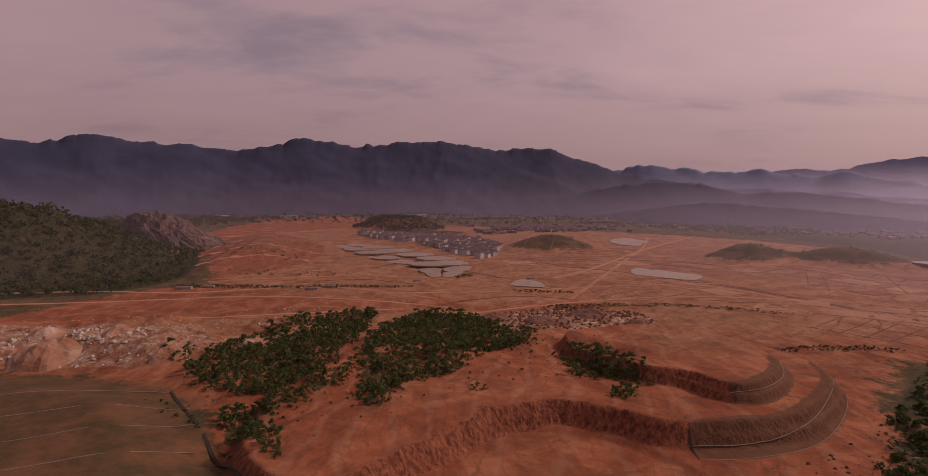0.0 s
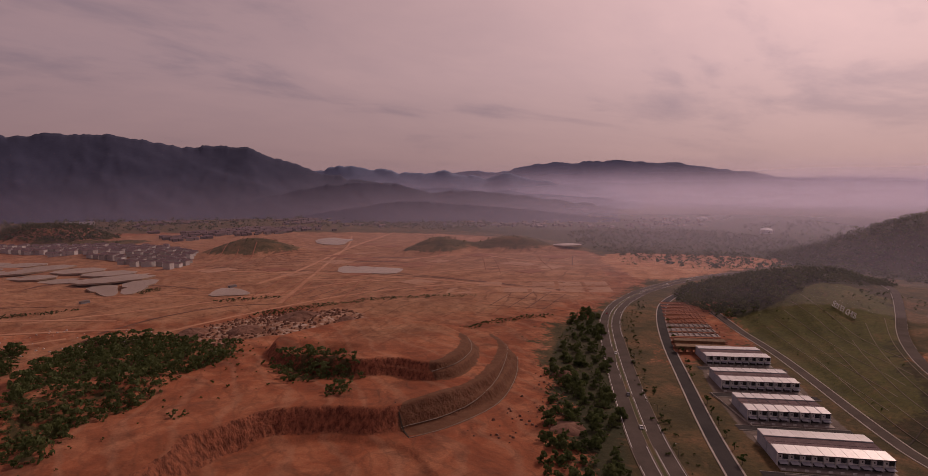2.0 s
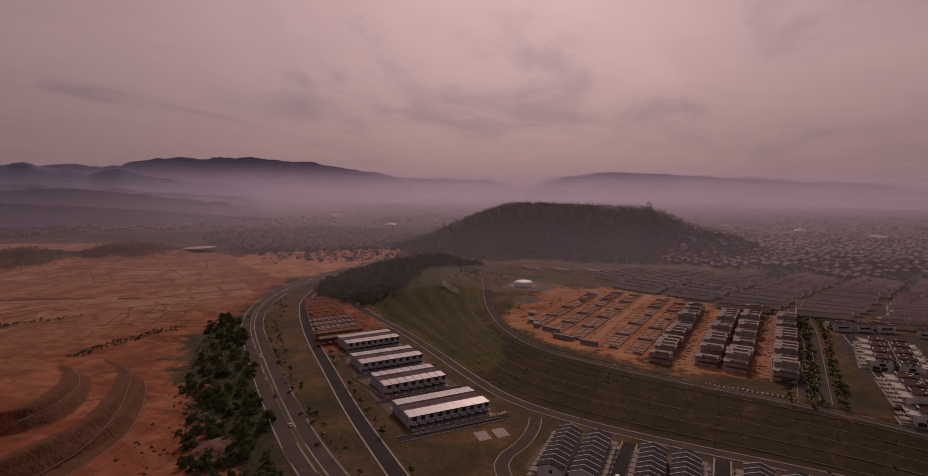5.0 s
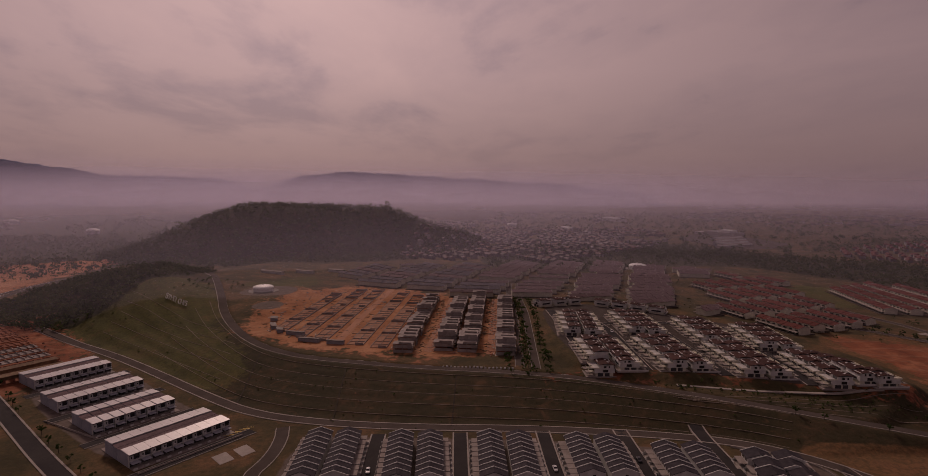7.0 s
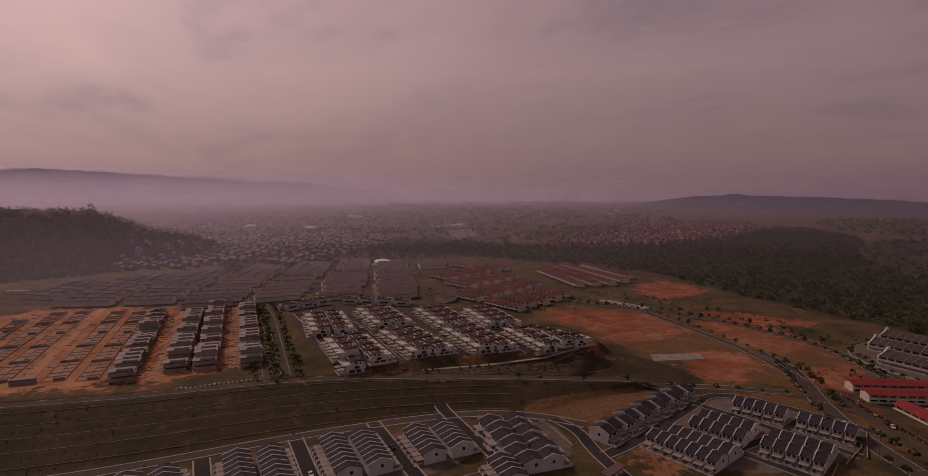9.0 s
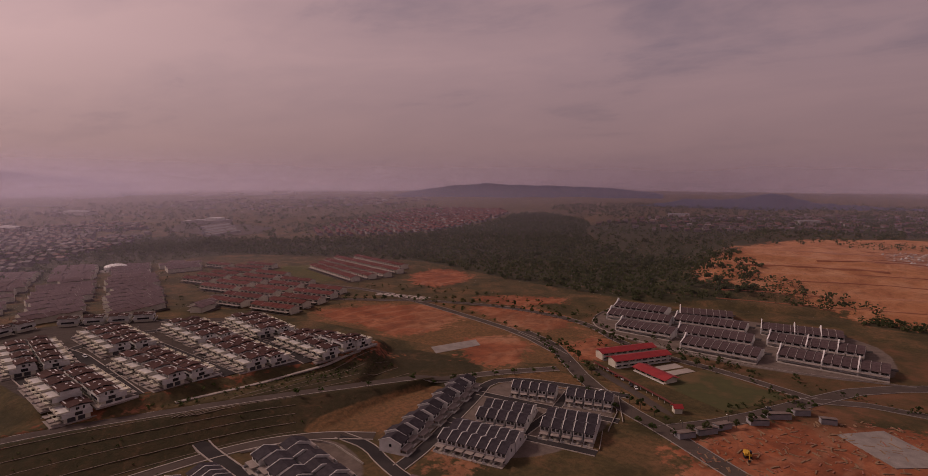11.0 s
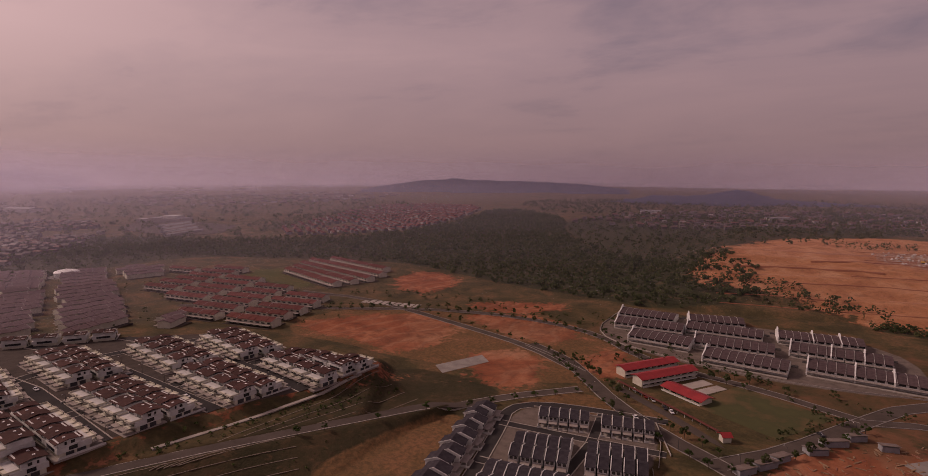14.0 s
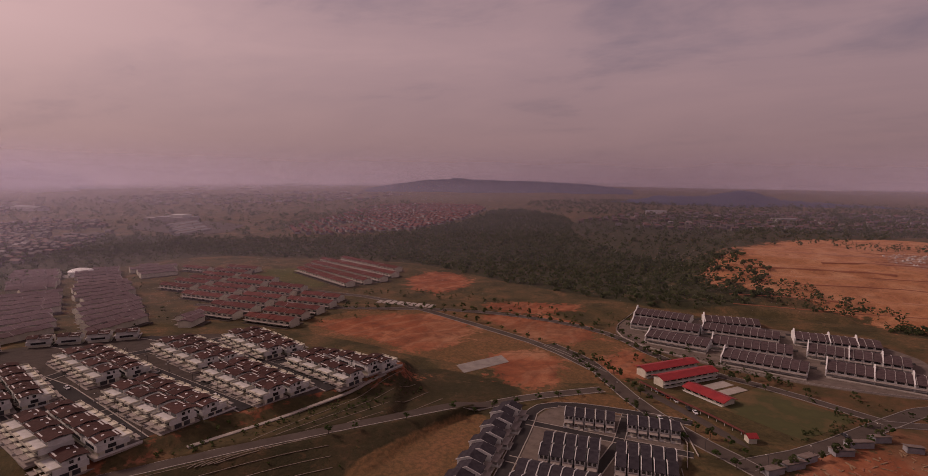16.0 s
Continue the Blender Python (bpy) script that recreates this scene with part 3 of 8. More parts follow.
EARTH_RINGS = [
    [(-95, 190), (-130, 275), (-175, 320), (-330, 350), (-420, 345), (-430, 480), (-370, 640), (-300, 660), (-420, 900), (-560, 1100), (-700, 1500), (-720, 2000), (-640, 2350), (-420, 2250), (-300, 1800), (200, 1750), (520, 1500), (800, 1250), (740, 800), (690, 560), (530, 478), (430, 430), (360, 380), (330, 395), (250, 330), (215, 260), (165, 190), (140, 120), (60, 60), (-60, 100)],
    [(395, 128), (430, 150), (520, 165), (630, 118), (600, 20), (545, -30), (535, -75), (350, -52), (362, 33)],
    [(300, 250), (345, 275), (420, 345), (480, 395), (500, 350), (440, 290), (385, 235), (345, 240)],
    [(418, -316), (418, -355), (364, -403), (314, -402), (297, -330), (325, -311), (359, -323)],
    [(328, -428), (288, -449), (237, -446), (212, -410), (228, -392), (268, -392)],
    [(262, -323), (251, -360), (216, -354), (208, -320), (222, -300), (239, -301)],
    [(197, -381), (180, -407), (160, -365), (175, -343)],
    [(168, -178), (152, -174), (142, -196), (165, -200)],
    [(95, -262), (66, -304), (30, -352), (-30, -340), (-60, -250), (40, -220)],
    [(190, -640), (170, -800), (60, -1050), (-120, -1050), (-260, -800), (-120, -560), (30, -575), (110, -640)],
    [(490, -518), (477, -597), (400, -535), (407, -458)],
    [(349, -467), (275, -511), (254, -489), (314, -441)],
    [(560, 500), (650, 484), (740, 500), (900, 500), (960, 560), (800, 760), (700, 740), (600, 560)],
    [(312, -66), (318, -72), (309, -130), (303, -175), (292, -214), (281, -262), (284, -280), (300, -215), (310, -172), (316, -120)],
]
SAND_RINGS = [
    [(-300, 600), (100, 560), (420, 520), (720, 640), (820, 1250), (520, 1600), (200, 1750), (-300, 1700), (-620, 1350), (-420, 900)],
    [(120, 480), (330, 420), (480, 470), (640, 640), (640, 900), (300, 950), (60, 800)],
    [(130, 345), (190, 330), (205, 360), (180, 390), (130, 395)],
    [(-300, 345), (-200, 360), (-60, 470), (60, 520), (-40, 560), (-300, 480)],
    [(380, 140), (520, 180), (640, 125), (610, 20), (560, -60), (340, -60), (360, 40)],
    [(176, -150), (240, -150), (215, -290), (150, -300), (105, -280), (100, -220), (130, -160)],
    [(330, -400), (260, -410), (200, -400), (190, -345), (230, -330), (330, -350)],
    [(150, -650), (0, -620), (-200, -700), (-150, -950), (80, -950)],
]
WOOD_RINGS = [
    [(455, 305), (470, 350), (520, 430), (620, 450), (780, 370), (735, 280), (650, 268), (600, 262), (560, 275), (530, 282), (495, 280)],
    [(930, 640), (1400, 520), (1450, -80), (1080, -110), (900, 40), (840, 250)],
    [(-350, 650), (-480, 560), (-900, 500), (-1300, 1300), (-820, 1500), (-560, 1080), (-420, 900)],
    [(125, 150), (140, 180), (172, 216), (206, 258), (255, 312), (330, 378), (392, 420), (376, 388), (276, 276), (218, 207), (166, 148), (140, 120)],
    [(106, -595), (190, -535), (257, -552), (362, -562), (532, -617), (652, -579), (844, -489), (960, -411), (1010, -320), (1080, -470), (959, -676), (781, -824), (837, -1233), (1004, -1646), (681, -1534), (444, -927), (154, -783), (120, -690)],
    [(700, -120), (880, -420), (760, -560), (1100, -640), (1300, -400), (1100, -150), (900, -60)],
    [(30, -560), (-160, -545), (-170, -575), (20, -590)],
    [(-350, 1640), (-290, 1560), (-180, 1535), (-70, 1580), (-50, 1650), (-110, 1730), (-280, 1740)],
    [(435, -933), (155, -787), (0, -1000), (-134, -1500), (-227, -2300), (191, -1904), (698, -1577)],
    [(700, 510), (900, 480), (1000, 430), (1350, 600), (2300, 900), (2600, 1700), (1500, 2200), (900, 2100), (760, 1500), (880, 1150), (760, 760)],
]


# netted slopes, grey with young grass, and planted banks
DRESSED_RINGS = [
    [(104, 236), (130, 234), (170, 250), (206, 284), (230, 318), (236, 350), (224, 352), (214, 318), (200, 302), (166, 268), (134, 258), (106, 256)],
    [(139, 272), (140, 287), (153, 286), (178, 308), (189, 336), (203, 334), (189, 302), (160, 274)],
]
PAVED_RINGS = [
    [(262, 66), (258, 20), (252, -60), (236, -128), (204, -130), (196, -60), (196, 66)],
    [(215, -512), (212, -425), (130, -398), (70, -396), (0, -412), (10, -515), (100, -525)],
    [(226, 125), (265, 92), (300, 135), (372, 212), (340, 250), (290, 205)],
    [(245, -142), (223, -175), (186, -166), (176, -140), (200, -128)],
    [(197, -268), (176, -198), (138, -204), (118, -250), (128, -298), (190, -288)],
    [(545, 150), (550, 200), (600, 195), (600, 150), (570, 140)], [(478, 142), (492, 168), (526, 156), (508, 134)],
]


PLANTED_RINGS = [
    [(-440, 290), (-300, 345), (-171, 322), (-130, 265), (-88, 205), (-60, 130), (-200, 60), (-440, 80)],
    [(130, -390), (60, -330), (40, -300), (-60, -400), (0, -540), (215, -530), (225, -430)],
]
RUST_RINGS = [RED_HILL]
BANK_RINGS = [[tuple(p) for p in EMBANKMENT], [(279, -144), (275, -219), (298, -293), (239, -301), (215, -294), (208, -270), (243, -203), (254, -162)]]
GREEN_RINGS = [[(318, 140), (400, 232), (480, 330), (540, 330), (585, 250), (560, 215), (470, 185), (395, 150), (350, 110)], [(600, 215), (650, 190), (700, 150), (640, 130), (590, 140)], [(570, -480), (650, -500), (680, -440), (560, -410), (520, -430)]]
OCHRE_RINGS = [[(395, 128), (430, 150), (520, 165), (630, 118), (600, 20), (545, -30), (535, -75), (350, -52), (362, 33)], [(190, -640), (170, -800), (60, -1050), (-120, -1050), (-260, -800), (-120, -560), (30, -575), (110, -640)], [(560, 500), (650, 484), (740, 500), (900, 500), (960, 560), (800, 760), (700, 740), (600, 560)]]
TARRED_RINGS = [[(318, -88), (500, -92), (520, -150), (470, -215), (425, -262), (330, -256), (284, -250), (292, -215), (306, -170), (314, -125)]]
DRY_RINGS = [[(425, -296), (330, -304), (262, -312), (205, -312), (165, -345), (150, -392), (215, -436), (320, -436), (440, -385)], [(240, -165), (236, -209), (222, -262), (208, -236), (200, -190), (222, -176)], [(205, -278), (177, -322), (150, -306), (140, -296), (187, -277)]]
STONE_RINGS = [
    [(-430, 350), (-330, 340), (-270, 352), (-205, 356), (-180, 400), (-230, 440), (-330, 450), (-440, 440)],
    [(20, 470), (60, 440), (150, 455), (190, 505), (130, 550), (40, 535)],
    [(20, -790), (-120, -780), (-150, -860), (0, -880)],
]
GULLIES = [
    [(-183, 350), (-185, 387), (-158, 433), (-127, 519), (-79, 540), (-81, 424), (-89, 364), (-93, 296), (-133, 313), (-158, 316)],
    [(-75, 397), (-65, 483), (-31, 535), (15, 510), (61, 404), (50, 386), (7, 350), (-4, 310), (-28, 309), (-39, 263), (-52, 270), (-62, 309)],
    [(-117, 290), (-97, 289), (-78, 317), (-62, 327), (-64, 303), (-87, 277), (-101, 264)],
    [(-129, 281), (-113, 288), (-82, 234), (-73, 215), (-83, 217), (-115, 262)],
    [(66, 370), (90, 358), (111, 306), (103, 303), (62, 317)],
    [(-1, 292), (16, 298), (9, 282)],
    [(83, 297), (100, 293), (94, 279), (81, 282)],
    [(-212, 372), (-197, 387), (-182, 365), (-197, 355)],
]
LAND = []


def land(X, Y):
    """The built ground's height, read between the grid's corners."""
    gx, gy, Z = LAND
    X, Y = np.asarray(X, float), np.asarray(Y, float)
    i, j = np.clip(np.searchsorted(gx, X) - 1, 0, len(gx) - 2), np.clip(np.searchsorted(gy, Y) - 1, 0, len(gy) - 2)
    a, b = (X - gx[i]) / (gx[i + 1] - gx[i]), (Y - gy[j]) / (gy[j + 1] - gy[j])
    return (Z[j, i] * (1 - a) + Z[j, i + 1] * a) * (1 - b) + (Z[j + 1, i] * (1 - a) + Z[j + 1, i + 1] * a) * b


def build_ground():
    gx, gy = axis(-4900, -330, 430, 4900, 2.9, 1.07), axis(-4900, -440, 520, 4900, 2.9, 1.07)
    gx = np.unique(np.concatenate([gx, gx[(gx > -110) & (gx < 240)] + 1.45]))
    gy = np.unique(np.concatenate([gy, gy[(gy > 190) & (gy < 420)] + 1.45]))
    X, Y = np.meshgrid(gx, gy)
    Z = height(X, Y)
    LAND.extend((gx, gy, Z))
    nx, ny = len(gx), len(gy)
    i = np.arange(nx * ny).reshape(ny, nx)
    quads = np.stack([i[:-1, :-1], i[:-1, 1:], i[1:, 1:], i[1:, :-1]], -1).reshape(-1, 4)
    me = bpy.data.meshes.new("ground")
    me.from_pydata(np.stack([X, Y, Z], -1).reshape(-1, 3), [], quads)
    me.polygons.foreach_set("use_smooth", np.ones(len(quads), bool))
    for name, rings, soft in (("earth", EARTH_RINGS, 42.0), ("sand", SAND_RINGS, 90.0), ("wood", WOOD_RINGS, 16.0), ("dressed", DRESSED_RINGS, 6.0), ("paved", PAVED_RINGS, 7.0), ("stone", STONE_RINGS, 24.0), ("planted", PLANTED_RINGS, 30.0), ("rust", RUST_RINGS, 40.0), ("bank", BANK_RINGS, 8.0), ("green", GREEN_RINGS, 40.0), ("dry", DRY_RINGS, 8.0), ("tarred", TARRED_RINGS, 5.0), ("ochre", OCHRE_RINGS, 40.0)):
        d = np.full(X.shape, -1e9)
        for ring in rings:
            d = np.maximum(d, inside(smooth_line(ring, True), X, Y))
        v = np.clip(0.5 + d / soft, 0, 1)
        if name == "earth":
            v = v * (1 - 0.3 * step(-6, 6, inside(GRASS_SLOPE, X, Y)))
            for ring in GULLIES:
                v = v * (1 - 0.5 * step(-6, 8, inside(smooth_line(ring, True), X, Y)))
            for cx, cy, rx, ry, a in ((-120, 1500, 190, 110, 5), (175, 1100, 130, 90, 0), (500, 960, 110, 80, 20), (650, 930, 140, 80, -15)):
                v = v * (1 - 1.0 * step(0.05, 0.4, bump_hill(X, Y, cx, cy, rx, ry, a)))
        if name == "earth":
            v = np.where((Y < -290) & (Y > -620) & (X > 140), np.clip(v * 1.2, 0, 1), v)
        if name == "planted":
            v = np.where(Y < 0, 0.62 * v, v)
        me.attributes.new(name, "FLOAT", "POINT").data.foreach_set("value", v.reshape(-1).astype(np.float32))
    me.materials.append(M["ground"])
    return tagged(new("ground", me), "red earth, scrub and dark woodland ground", "ground", kind="structure")



ground = build_ground()

# ---------------------------------------------------------------- builders
class Solid:
    """Collects faces of one part, then makes its mesh."""

    def __init__(self):
        self.v, self.f = [], []

    def box(self, x0, y0, z0, x1, y1, z1, chamfer=0.0):
        c, k = chamfer, len(self.v)
        if c:
            for z, e in ((z0, 0), (z1 - c, 0), (z1, c)):
                self.v += [(x0 + e, y0 + e, z), (x1 - e, y0 + e, z), (x1 - e, y1 - e, z), (x0 + e, y1 - e, z)]
            self.f += [(k + 3, k + 2, k + 1, k), (k + 8, k + 9, k + 10, k + 11)]
            for r in (0, 4):
                self.f += [(k + r + i, k + r + (i + 1) % 4, k + r + 4 + (i + 1) % 4, k + r + 4 + i) for i in range(4)]
        else:
            self.v += [(x, y, z) for z in (z0, z1) for x, y in ((x0, y0), (x1, y0), (x1, y1), (x0, y1))]
            self.f += [(k + 3, k + 2, k + 1, k), (k + 4, k + 5, k + 6, k + 7)] + [(k + i, k + (i + 1) % 4, k + 4 + (i + 1) % 4, k + 4 + i) for i in range(4)]
        return self

    def prism(self, profile, x0, x1):
        """A profile of (y, z), anticlockwise seen from +x, drawn out along x."""
        k, n = len(self.v), len(profile)
        self.v += [(x0, y, z) for y, z in profile] + [(x1, y, z) for y, z in profile]
        self.f += [tuple(k + i for i in range(n))[::-1], tuple(k + n + i for i in range(n))]
        self.f += [(k + i, k + (i + 1) % n, k + n + (i + 1) % n, k + n + i) for i in range(n)]
        return self

    def slab(self, a, b, c, d, thick):
        """A sloping plate with the top corners a b c d, anticlockwise from above."""
        k = len(self.v)
        self.v += [a, b, c, d] + [(p[0], p[1], p[2] - thick) for p in (a, b, c, d)]
        self.f += [(k, k + 1, k + 2, k + 3), (k + 7, k + 6, k + 5, k + 4)] + [(k + i, k + 4 + i, k + 4 + (i + 1) % 4, k + (i + 1) % 4) for i in range(4)]
        return self

    def tube(self, x, y, z0, z1, r0, r1, sides=8):
        k = len(self.v)
        for z, r in ((z0, r0), (z1, r1)):
            self.v += [(x + r * math.cos(6.2832 * i / sides), y + r * math.sin(6.2832 * i / sides), z) for i in range(sides)]
        self.f += [tuple(k + i for i in range(sides))[::-1], tuple(k + sides + i for i in range(sides))]
        self.f += [(k + i, k + (i + 1) % sides, k + sides + (i + 1) % sides, k + sides + i) for i in range(sides)]
        return self

    def mesh(self, name, material, smooth=False):
        me = bpy.data.meshes.new(name)
        me.from_pydata(self.v, [], self.f)
        me.materials.append(M[material])
        if smooth:
            me.polygons.foreach_set("use_smooth", [True] * len(me.polygons))
        me.update()
        return me


def part(name, solid, material, parent, label="", smooth=False):
    ob = new(name, solid.mesh(name, material, smooth) if isinstance(solid, Solid) else solid)
    ob.parent = parent
    return tagged(ob, label)


def ground_z(x, y):
    return float(land(x, y))


def along(pts, gap, start=0.0):
    """Places at even gaps on a line, with the heading there."""
    p = np.asarray(pts, float)
    seg = np.sqrt(((p[1:] - p[:-1]) ** 2).sum(1))
    total, s = seg.sum(), np.concatenate([[0], np.cumsum(seg)])
    out, d = [], start
    while d <= total:
        i = min(np.searchsorted(s, d, "right") - 1, len(seg) - 1)
        t = (d - s[i]) / max(seg[i], 1e-9)
        x, y = p[i] + (p[i + 1] - p[i]) * t
        dx, dy = (p[i + 1] - p[i]) / max(seg[i], 1e-9)
        out.append((x, y, dx, dy))
        d += gap
    return out


def offset(pts, d):
    """A line moved to its right by d."""
    p = np.asarray(pts, float)
    t = np.gradient(p, axis=0)
    t /= np.sqrt((t ** 2).sum(1, keepdims=True)) + 1e-9
    return p + np.stack([t[:, 1], -t[:, 0]], 1) * d


def ribbon(name, pts, profile, material, gap=5.0, lift=0.0, drape=False):
    """A strip with a cross profile of (sideways, up), laid over the ground along a line."""
    st = along(pts, gap)
    st.append((*pts[-1], st[-1][2], st[-1][3]))
    a = np.array(st)
    tx, ty = np.gradient(a[:, 0]), np.gradient(a[:, 1])
    l = np.sqrt(tx * tx + ty * ty) + 1e-9
    tx, ty = tx / l, ty / l
    # the bed is level across: the highest ground under the strip carries it
    w = [s for s, _ in profile]
    zs = [land(a[:, 0] + ty * s, a[:, 1] - tx * s) for s in np.linspace(min(w), max(w), 5)]
    z = np.max(zs, 0)
    z = np.convolve(np.pad(z, 2, "edge"), np.ones(5) / 5, "valid") * 0.5 + z * 0.5 + lift
    v, f, n = [], [], len(profile)
    for s, u in profile:
        x, y = a[:, 0] + ty * s, a[:, 1] - tx * s
        # a draped strip follows the ground across its width as well
        v.append(np.stack([x, y, (land(x, y) + lift if drape else z) + u], 1))
    v = np.stack(v, 1).reshape(-1, 3)
    for i in range(len(a) - 1):
        for j in range(n - 1):
            f.append((i * n + j, i * n + j + 1, (i + 1) * n + j + 1, (i + 1) * n + j))
    me = bpy.data.meshes.new(name)
    me.from_pydata(v, [], f)
    me.materials.append(M[material])
    me.update()
    return me


def flat_road(w, thick=0.5):
    return [(-w / 2, -thick), (-w / 2, 0.12), (0, 0.18), (w / 2, 0.12), (w / 2, -thick)]


def curb(side, w=0.35, up=0.3):
    return [(side - w / 2, -0.5), (side - w / 2, up), (side + w / 2, up), (side + w / 2, -0.5)]


def road(name, pts, width, material="asphalt", kerb=None, label="", lines=False, rounds=1, kerb_width=0.45):
    pts = smooth_line(pts, rounds=rounds)
    ob = tagged(new(name, ribbon(name, pts, flat_road(width), material)), label or "grey asphalt road", "road", kind="structure")
    if kerb:
        for s in (-1, 1):
            part("kerb", ribbon("kerb", pts, curb(s * (width / 2 + kerb_width / 2 - 0.05), kerb_width), kerb), kerb, ob)
    if lines:
        for s in (-1, 1):
            part("edge_line", ribbon("edge_line", pts, [(s * (width / 2 - 0.6) - 0.1, 0.165), (s * (width / 2 - 0.6) + 0.1, 0.165)], "white_paint"), "", ob)
    return ob


# ---------------------------------------------------------------- roads
HIGHWAY = smooth_line([(105, 10), (130, 60), (150, 95), (176, 137), (204, 177), (249, 232), (313, 307), (371, 370), (440, 421), (524, 458), (611, 478), (690, 484), (820, 465)])
for side in (-1, 1):
    road("highway", offset(HIGHWAY, side * 5.2), 8.2, kerb="drain", label="dual carriageway of worn grey asphalt with edge lines", lines=True, rounds=0, kerb_width=0.3)
median = tagged(new("median", ribbon("median", HIGHWAY, [(-1.0, -0.4), (-0.9, 0.25), (0.9, 0.25), (1.0, -0.4)], "field")), "narrow grassy median between the carriageways", "median", kind="structure")
SERVICE = smooth_line([(150, 60), (186, 106), (197, 119), (237, 166), (289, 221), (347, 283), (412, 345), (475, 395), (545, 424), (640, 440)])
road("service_road", SERVICE, 7.2, "asphalt_dark", "pale_concrete", "dark asphalt service road with pale kerbs", rounds=0, kerb_width=0.9)
road("foot_road", FOOT_ROAD, 6.4, "asphalt", "pale_concrete", "asphalt estate road below the green embankment", rounds=0, kerb_width=0.7)
road("top_road", TOP_ROAD, 7.0, "asphalt", "pale_concrete", "asphalt road along the top of the embankment", rounds=0)
road("park_road", [(272, 76), (258, 73), (240, 73), (222, 78), (205, 70), (196, 40), (192, 0), (190, -60), (188, -128)], 6.0, "asphalt", "pale_concrete", "asphalt lane round the small park")
for y0, y1 in ((28, 28), (-12, -11), (-53, -51), (-92, -90), (-131, -128)):
    road("estate_road", [(262, y0 - 1), (225, (y0 + y1) / 2), (182, y1)], 6.2, "asphalt_dark", "pale_concrete", "dark asphalt lane between terrace rows", rounds=0, kerb_width=0.7)
road("estate_road", [(219, -177), (200, -178), (186, -172), (172, -168), (150, -164)], 6.0, "asphalt_dark", "pale_concrete", "dark asphalt lane between terrace rows")
road("estate_road", [(176, -172), (178, -190), (186, -222), (194, -254), (201, -276), (188, -290), (160, -298), (125, -304)], 6.0, "asphalt_dark", "pale_concrete", "dark asphalt lane between terrace rows")
road("estate_road", [(196, -258), (160, -263), (118, -270)], 5.0, "asphalt_dark", "pale_concrete", "dark asphalt lane between terrace rows")
road("estate_road", [(187, -221), (155, -226), (114, -233)], 5.0, "asphalt_dark", "pale_concrete", "dark asphalt lane between terrace rows")
road("estate_road", [(150, -226), (150, -262), (156, -296)], 4.6, "asphalt_dark", "pale_concrete", "dark asphalt lane between terrace rows", rounds=0)
for pts in ([(312, -126), (360, -130), (415, -134), (480, -120)], [(304, -172), (370, -174), (437, -175), (500, -165)], [(292, -216), (345, -222), (400, -222), (470, -210)], [(415, -108), (430, -150), (436, -190), (420, -262)], [(352, -100), (352, -262)], [(330, -97), (480, -104)]):
    road("plateau_road", pts, 7.4, "asphalt_dark", "pale_concrete", "dark asphalt lane on the upper estate", kerb_width=0.6)
for s in (-5, 5):
    road("boulevard", offset(smooth_line([(318, -57), (400, -67), (480, -77), (560, -82), (640, -95)]), s), 5.0, "asphalt", "concrete", "tree-lined boulevard of the upper estate", rounds=0)
road("main_avenue", [(240, -382), (205, -365), (187, -347), (154, -311), (120, -286), (97, -274), (60, -250), (0, -215)], 9.5, "asphalt", "concrete", "broad grey asphalt avenue with street trees")
road("link_road", [(187, -347), (237, -376), (300, -393), (380, -412), (440, -424), (520, -410)], 7.0, "asphalt", "concrete", "grey asphalt road across bare red ground")
road("ring_road", [(560, -300), (500, -340), (441, -376), (370, -420), (313, -440), (250, -444), (202, -430), (166, -398), (130, -385), (92, -378), (42, -360)], 7.0, "asphalt", "concrete", "grey asphalt ring road with young trees")
road("cross_road", [(97, -274), (72, -304), (42, -358), (20, -395), (-40, -440)], 9.0, "asphalt", "concrete", "broad grey asphalt road by the playing field")
road("side_road", [(42, -358), (10, -372), (-60, -360)], 6.5, "asphalt", "concrete", "grey asphalt side road")
road("footpath", [(297, -138), (292, -170), (286, -215), (282, -248)], 2.4, "pale_concrete", None, "pale concrete path up the green bank")

# ---------------------------------------------------------------- the hillside sign
def sign_letter(char, x, y, z, ang, size):
    cu = bpy.data.curves.new("letter", "FONT")
    cu.body, cu.size, cu.extrude = char, size, 0.25
    cu.materials.append(M["white_paint"])
    ob = new("letter", cu)
    bpy.context.view_layer.update()
    me = bpy.data.meshes.new_from_object(ob.evaluated_get(bpy.context.evaluated_depsgraph_get()))
    bpy.data.objects.remove(ob)
    return part("letter", me, "", sign), (x, y, z, ang)


sign = tagged(new("hillside_sign"), "white standing capital letters on the green hillside", "sign")
SIGN_A, SIGN_B = (501, 241), (489, 217)
sign_at = (SIGN_A[0], SIGN_A[1], ground_z(*SIGN_A))
sign.location = sign_at
head = math.degrees(math.atan2(SIGN_B[1] - SIGN_A[1], SIGN_B[0] - SIGN_A[0]))
for i, char in enumerate("S2HEIGHTS"):
    t = i / 9
    x, y = SIGN_A[0] + (SIGN_B[0] - SIGN_A[0]) * t, SIGN_A[1] + (SIGN_B[1] - SIGN_A[1]) * t
    ob, _ = sign_letter(char, x, y, 0, head, 7.4 if i < 1 else 6.2)
    ob.matrix_basis = pose(x - sign_at[0], y - sign_at[1], ground_z(x, y) - sign_at[2] + 0.2, 74, 0, head)


